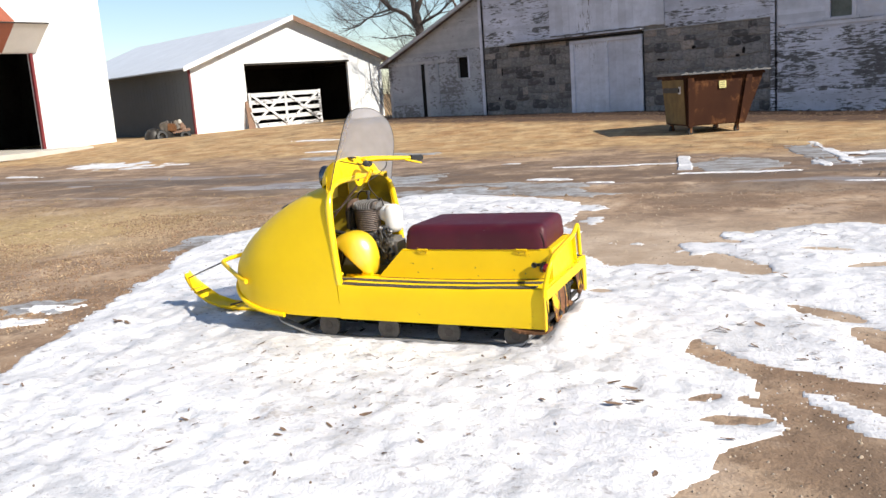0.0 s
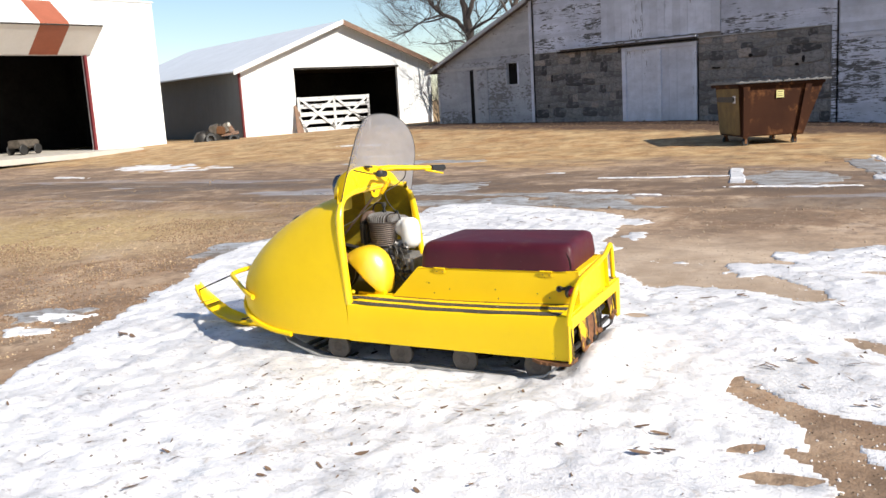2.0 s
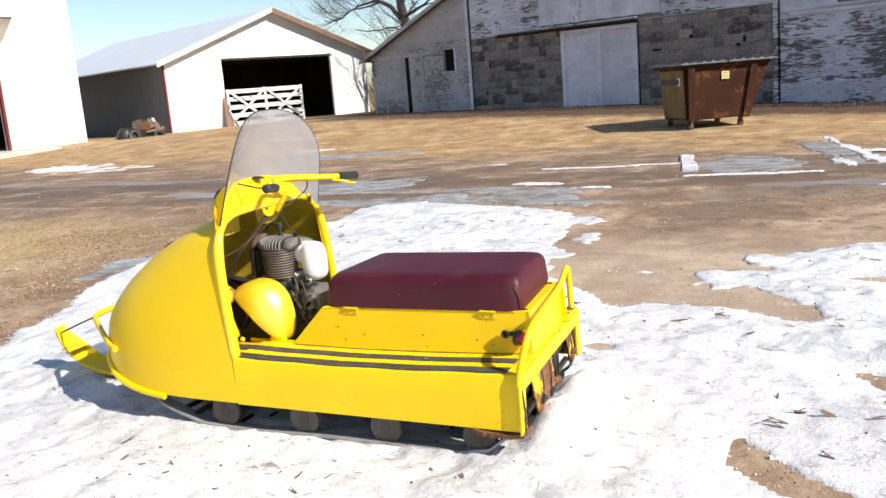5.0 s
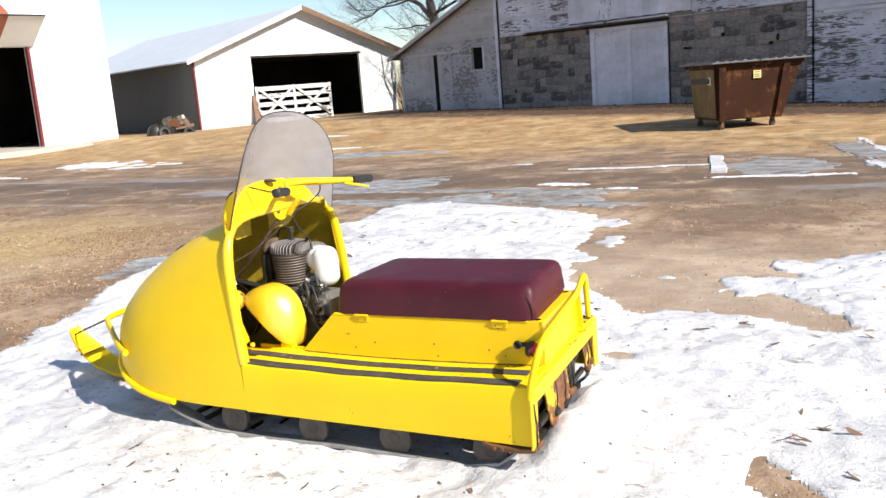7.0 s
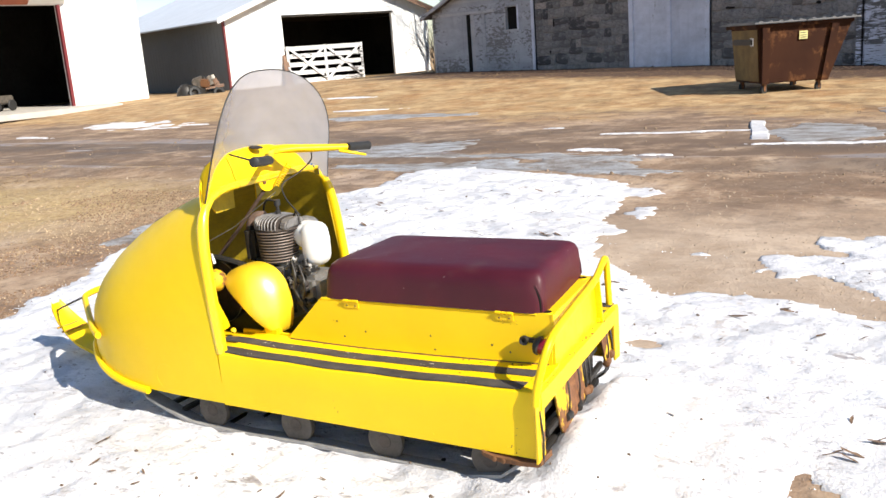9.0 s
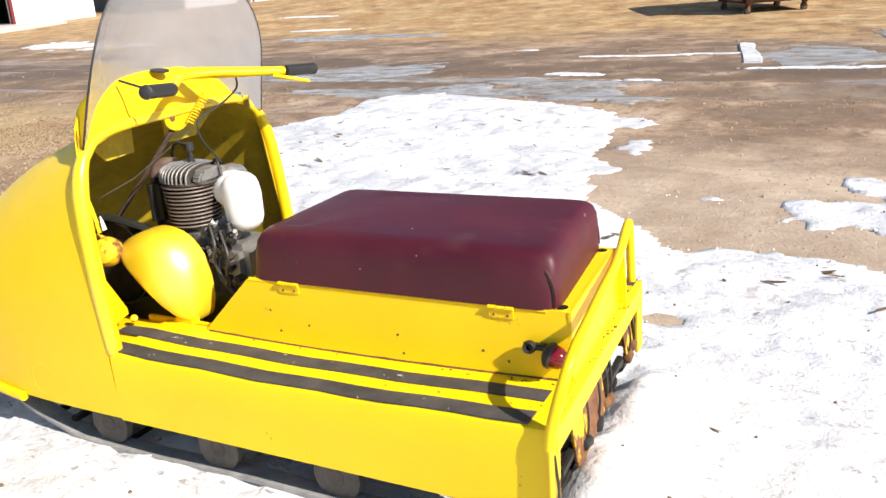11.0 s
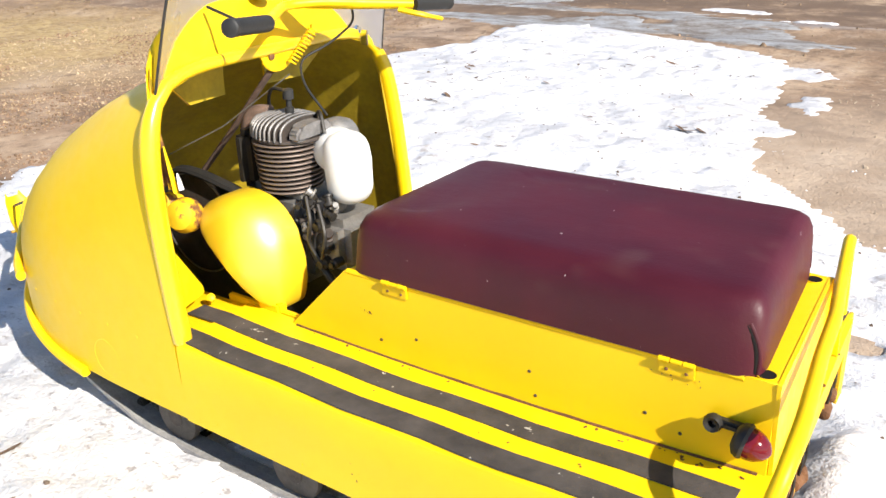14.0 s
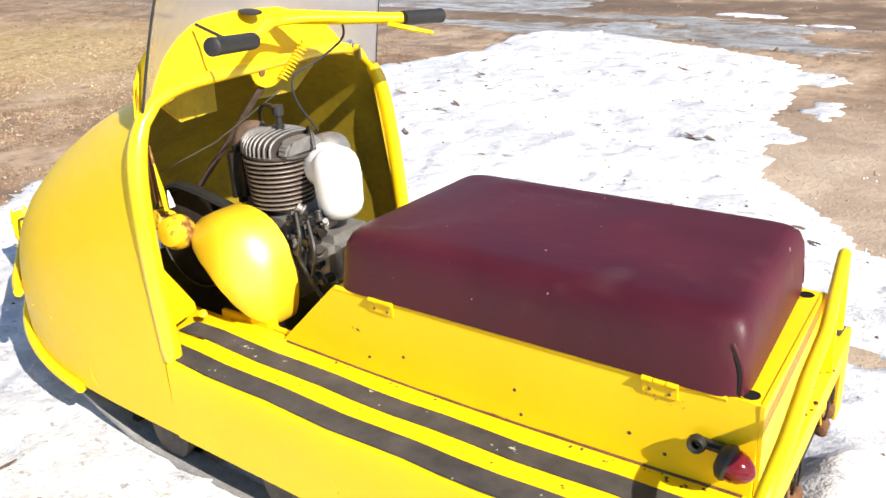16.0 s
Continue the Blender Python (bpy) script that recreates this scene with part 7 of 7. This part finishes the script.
while placed < 60:
    cx, cy = lr.uniform(-5.8, 0.8), lr.uniform(4.2, 12.4)
    if snow_edge(cx, cy) < 0.12 or cy < 6.9 and -4.0 < cx < -0.45:
        continue
    for k in range(lr.choice([1, 2, 2, 3])):
        x, y = cx + lr.gauss(0, 0.05), cy + lr.gauss(0, 0.03)
        ob = new("dead_leaf", lr.choice(leaf_meshes))
        size = lr.uniform(0.022, 0.045)
        ob.matrix_world = Matrix.Translation((x, y, snow_z(x, y) + 0.008)) @ Euler((lr.uniform(-0.4, 0.4), lr.uniform(-0.4, 0.4), lr.uniform(-0.6, 0.6))).to_matrix().to_4x4() @ Matrix.Diagonal((size * lr.uniform(1.0, 1.8), size * lr.uniform(0.5, 0.9), size * 0.5, 1))
        tagged(ob, "dark wet dead leaf sunk into the snow", "leaf", "leaves on the snow")
    placed += 1


def scatter(name, count, area, sizes, material, keep, seed, label, category):
    """Many small stones or clods in one mesh."""
    rnd = random.Random(seed)
    verts, faces = [], []
    done = 0
    while done < count:
        x, y = rnd.uniform(area[0], area[1]), rnd.uniform(area[2], area[3])
        if not keep(x, y):
            continue
        done += 1
        r = rnd.uniform(*sizes) * (2.0 if rnd.random() < 0.04 else 1.0)
        z = max(yard_z(x, y), snow_z(x, y) if -7 < x < 3.4 and -0.9 < y < 13 else -9)
        a = rnd.uniform(0, 6.3)
        base = len(verts)
        ring = [(x + r * math.cos(a + k * 1.257) * rnd.uniform(0.7, 1.2), y + r * math.sin(a + k * 1.257) * rnd.uniform(0.7, 1.2), z - r * 0.15) for k in range(5)]
        verts += ring + [(px * 0.45 + x * 0.55, py * 0.45 + y * 0.55, z + r * rnd.uniform(0.45, 0.9)) for px, py, _ in ring]
        for k in range(5):
            faces.append((base + k, base + (k + 1) % 5, base + 5 + (k + 1) % 5, base + 5 + k))
        faces.append(tuple(base + 5 + k for k in range(5)))
    me = bpy.data.meshes.new(name)
    me.from_pydata(verts, [], faces)
    me.materials.append(material)
    ob = new(name, me)
    return tagged(ob, label, category, kind="stuff")


scatter("gravel", 8000, (-14, 4, 3, 13), (0.003, 0.010), PEBBLE, lambda x, y: snow_edge(x, y) < 0.02, 4, "loose pebbles on the bare ground", "gravel")
scatter("snow_grit", 600, (-6.3, 3, 2.5, 12.5), (0.003, 0.010), plain("dark_grit", (0.12, 0.085, 0.06), 0.9, 0, 0.4, 20), lambda x, y: snow_edge(x, y) > 0.03, 6, "dark grit and bark bits on the snow", "grit")
scatter("snow_crumbs", 320, (-6.3, 2.2, 3.2, 9.5), (0.003, 0.008), SNOW, lambda x, y: -0.07 < snow_edge(x, y) < 0.06, 9, "broken crumbs of crusty snow", "snow")


def tufts(name, count, area, keep, seed, height):
    """Dry bent blades in small bunches, one mesh."""
    rnd = random.Random(seed)
    verts, faces = [], []
    done = 0
    while done < count:
        x, y = rnd.uniform(area[0], area[1]), rnd.uniform(area[2], area[3])
        if not keep(x, y):
            continue
        done += 1
        z = yard_z(x, y) - 0.01
        for _ in range(6):
            a, h = rnd.uniform(0, 6.3), height * rnd.uniform(0.5, 1.2)
            bx, by = x + rnd.uniform(-0.05, 0.05), y + rnd.uniform(-0.05, 0.05)
            dx, dy = math.cos(a) * h * 0.9, math.sin(a) * h * 0.9
            w = 0.006 + height * 0.05
            i = len(verts)
            verts += [(bx - dy * w / h, by + dx * w / h, z), (bx + dy * w / h, by - dx * w / h, z), (bx + dx, by + dy, z + h * 0.7)]
            faces.append((i, i + 1, i + 2))
    me = bpy.data.meshes.new(name)
    me.from_pydata(verts, [], faces)
    me.materials.append(STRAW)
    return tagged(new(name, me), "short dry winter grass on the lawn", "grass", kind="stuff")


tufts("dry_grass", 5000, (-20, -6, 5.5, 13.5), lambda x, y: snow_edge(x, y) < -0.3 and wobble(x, y, 0.5, 21.0) > -0.05, 31, 0.035)
tufts("dry_grass", 6000, (-24, 6, 18.5, 33), lambda x, y: y > 19.5 - 0.1 * x + 3 * wobble(x, y, 0.4, 5.0), 32, 0.035)
scatter("dirt_clods", 2200, (-24, 5, 11, 20), (0.007, 0.020), plain("dry_clods", (0.24, 0.165, 0.105), 0.95, 0, 0.5, 1.0), lambda x, y: snow_edge(x, y) < -0.2 if y < 13.2 else True, 12, "clods and loose stones on the churned mud", "clods")
wall_edge = lambda x, y: (x + 5.85) * 0.2756 + (y - 31.96) * 0.9613
scatter("dark_bits", 9000, (-18, 6, 27, 37), (0.012, 0.030), plain("dark_brown_bits", (0.035, 0.018, 0.011), 0.9, 0, 0.5, 3), lambda x, y: -0.1 > wall_edge(x, y) > -2.0 - 0.9 * wobble(x, y, 0.6, 3.0), 13, "small dark brown bits along the foot of the barn wall", "leaves")
scatter("pebbles", 520, (0.15, 2.3, 2.5, 6.6), (0.003, 0.009), plain("pale_pebbles", (0.38, 0.31, 0.24), 0.9, 0, 0.45, 9.0), lambda x, y: snow_edge(x, y) < -0.03, 17, "pale pebbles pressed into bare dirt", "pebbles")

scatter("straw_chips", 8000, (-10, -4.6, 3.8, 11), (0.003, 0.010), plain("dull_straw_chips", (0.40, 0.29, 0.18), 0.95, 0, 0.6, 9.0), lambda x, y: snow_edge(x, y) < -0.02 and wobble(x, y, 1.1, 14.0) > -0.15, 23, "pale wood and straw chips on the dirt", "chips")
scatter("leaf_bits", 9000, (-10, -4.6, 3.8, 11), (0.004, 0.016), plain("brown_leaf_bits", (0.20, 0.125, 0.075), 0.9, 0, 0.6, 9.0), lambda x, y: snow_edge(x, y) < -0.02 and wobble(x, y, 0.8, 18.0) > -0.1, 25, "brown leaf bits trodden into the dirt", "leaves")
scatter("dirt_lumps", 700, (0.2, 2.3, 2.5, 6.6), (0.002, 0.007), plain("dark_damp_dirt", (0.10, 0.068, 0.045), 0.95, 0, 0.4, 6.0), lambda x, y: snow_edge(x, y) < -0.02, 24, "damp dark lumps of dirt", "dirt")
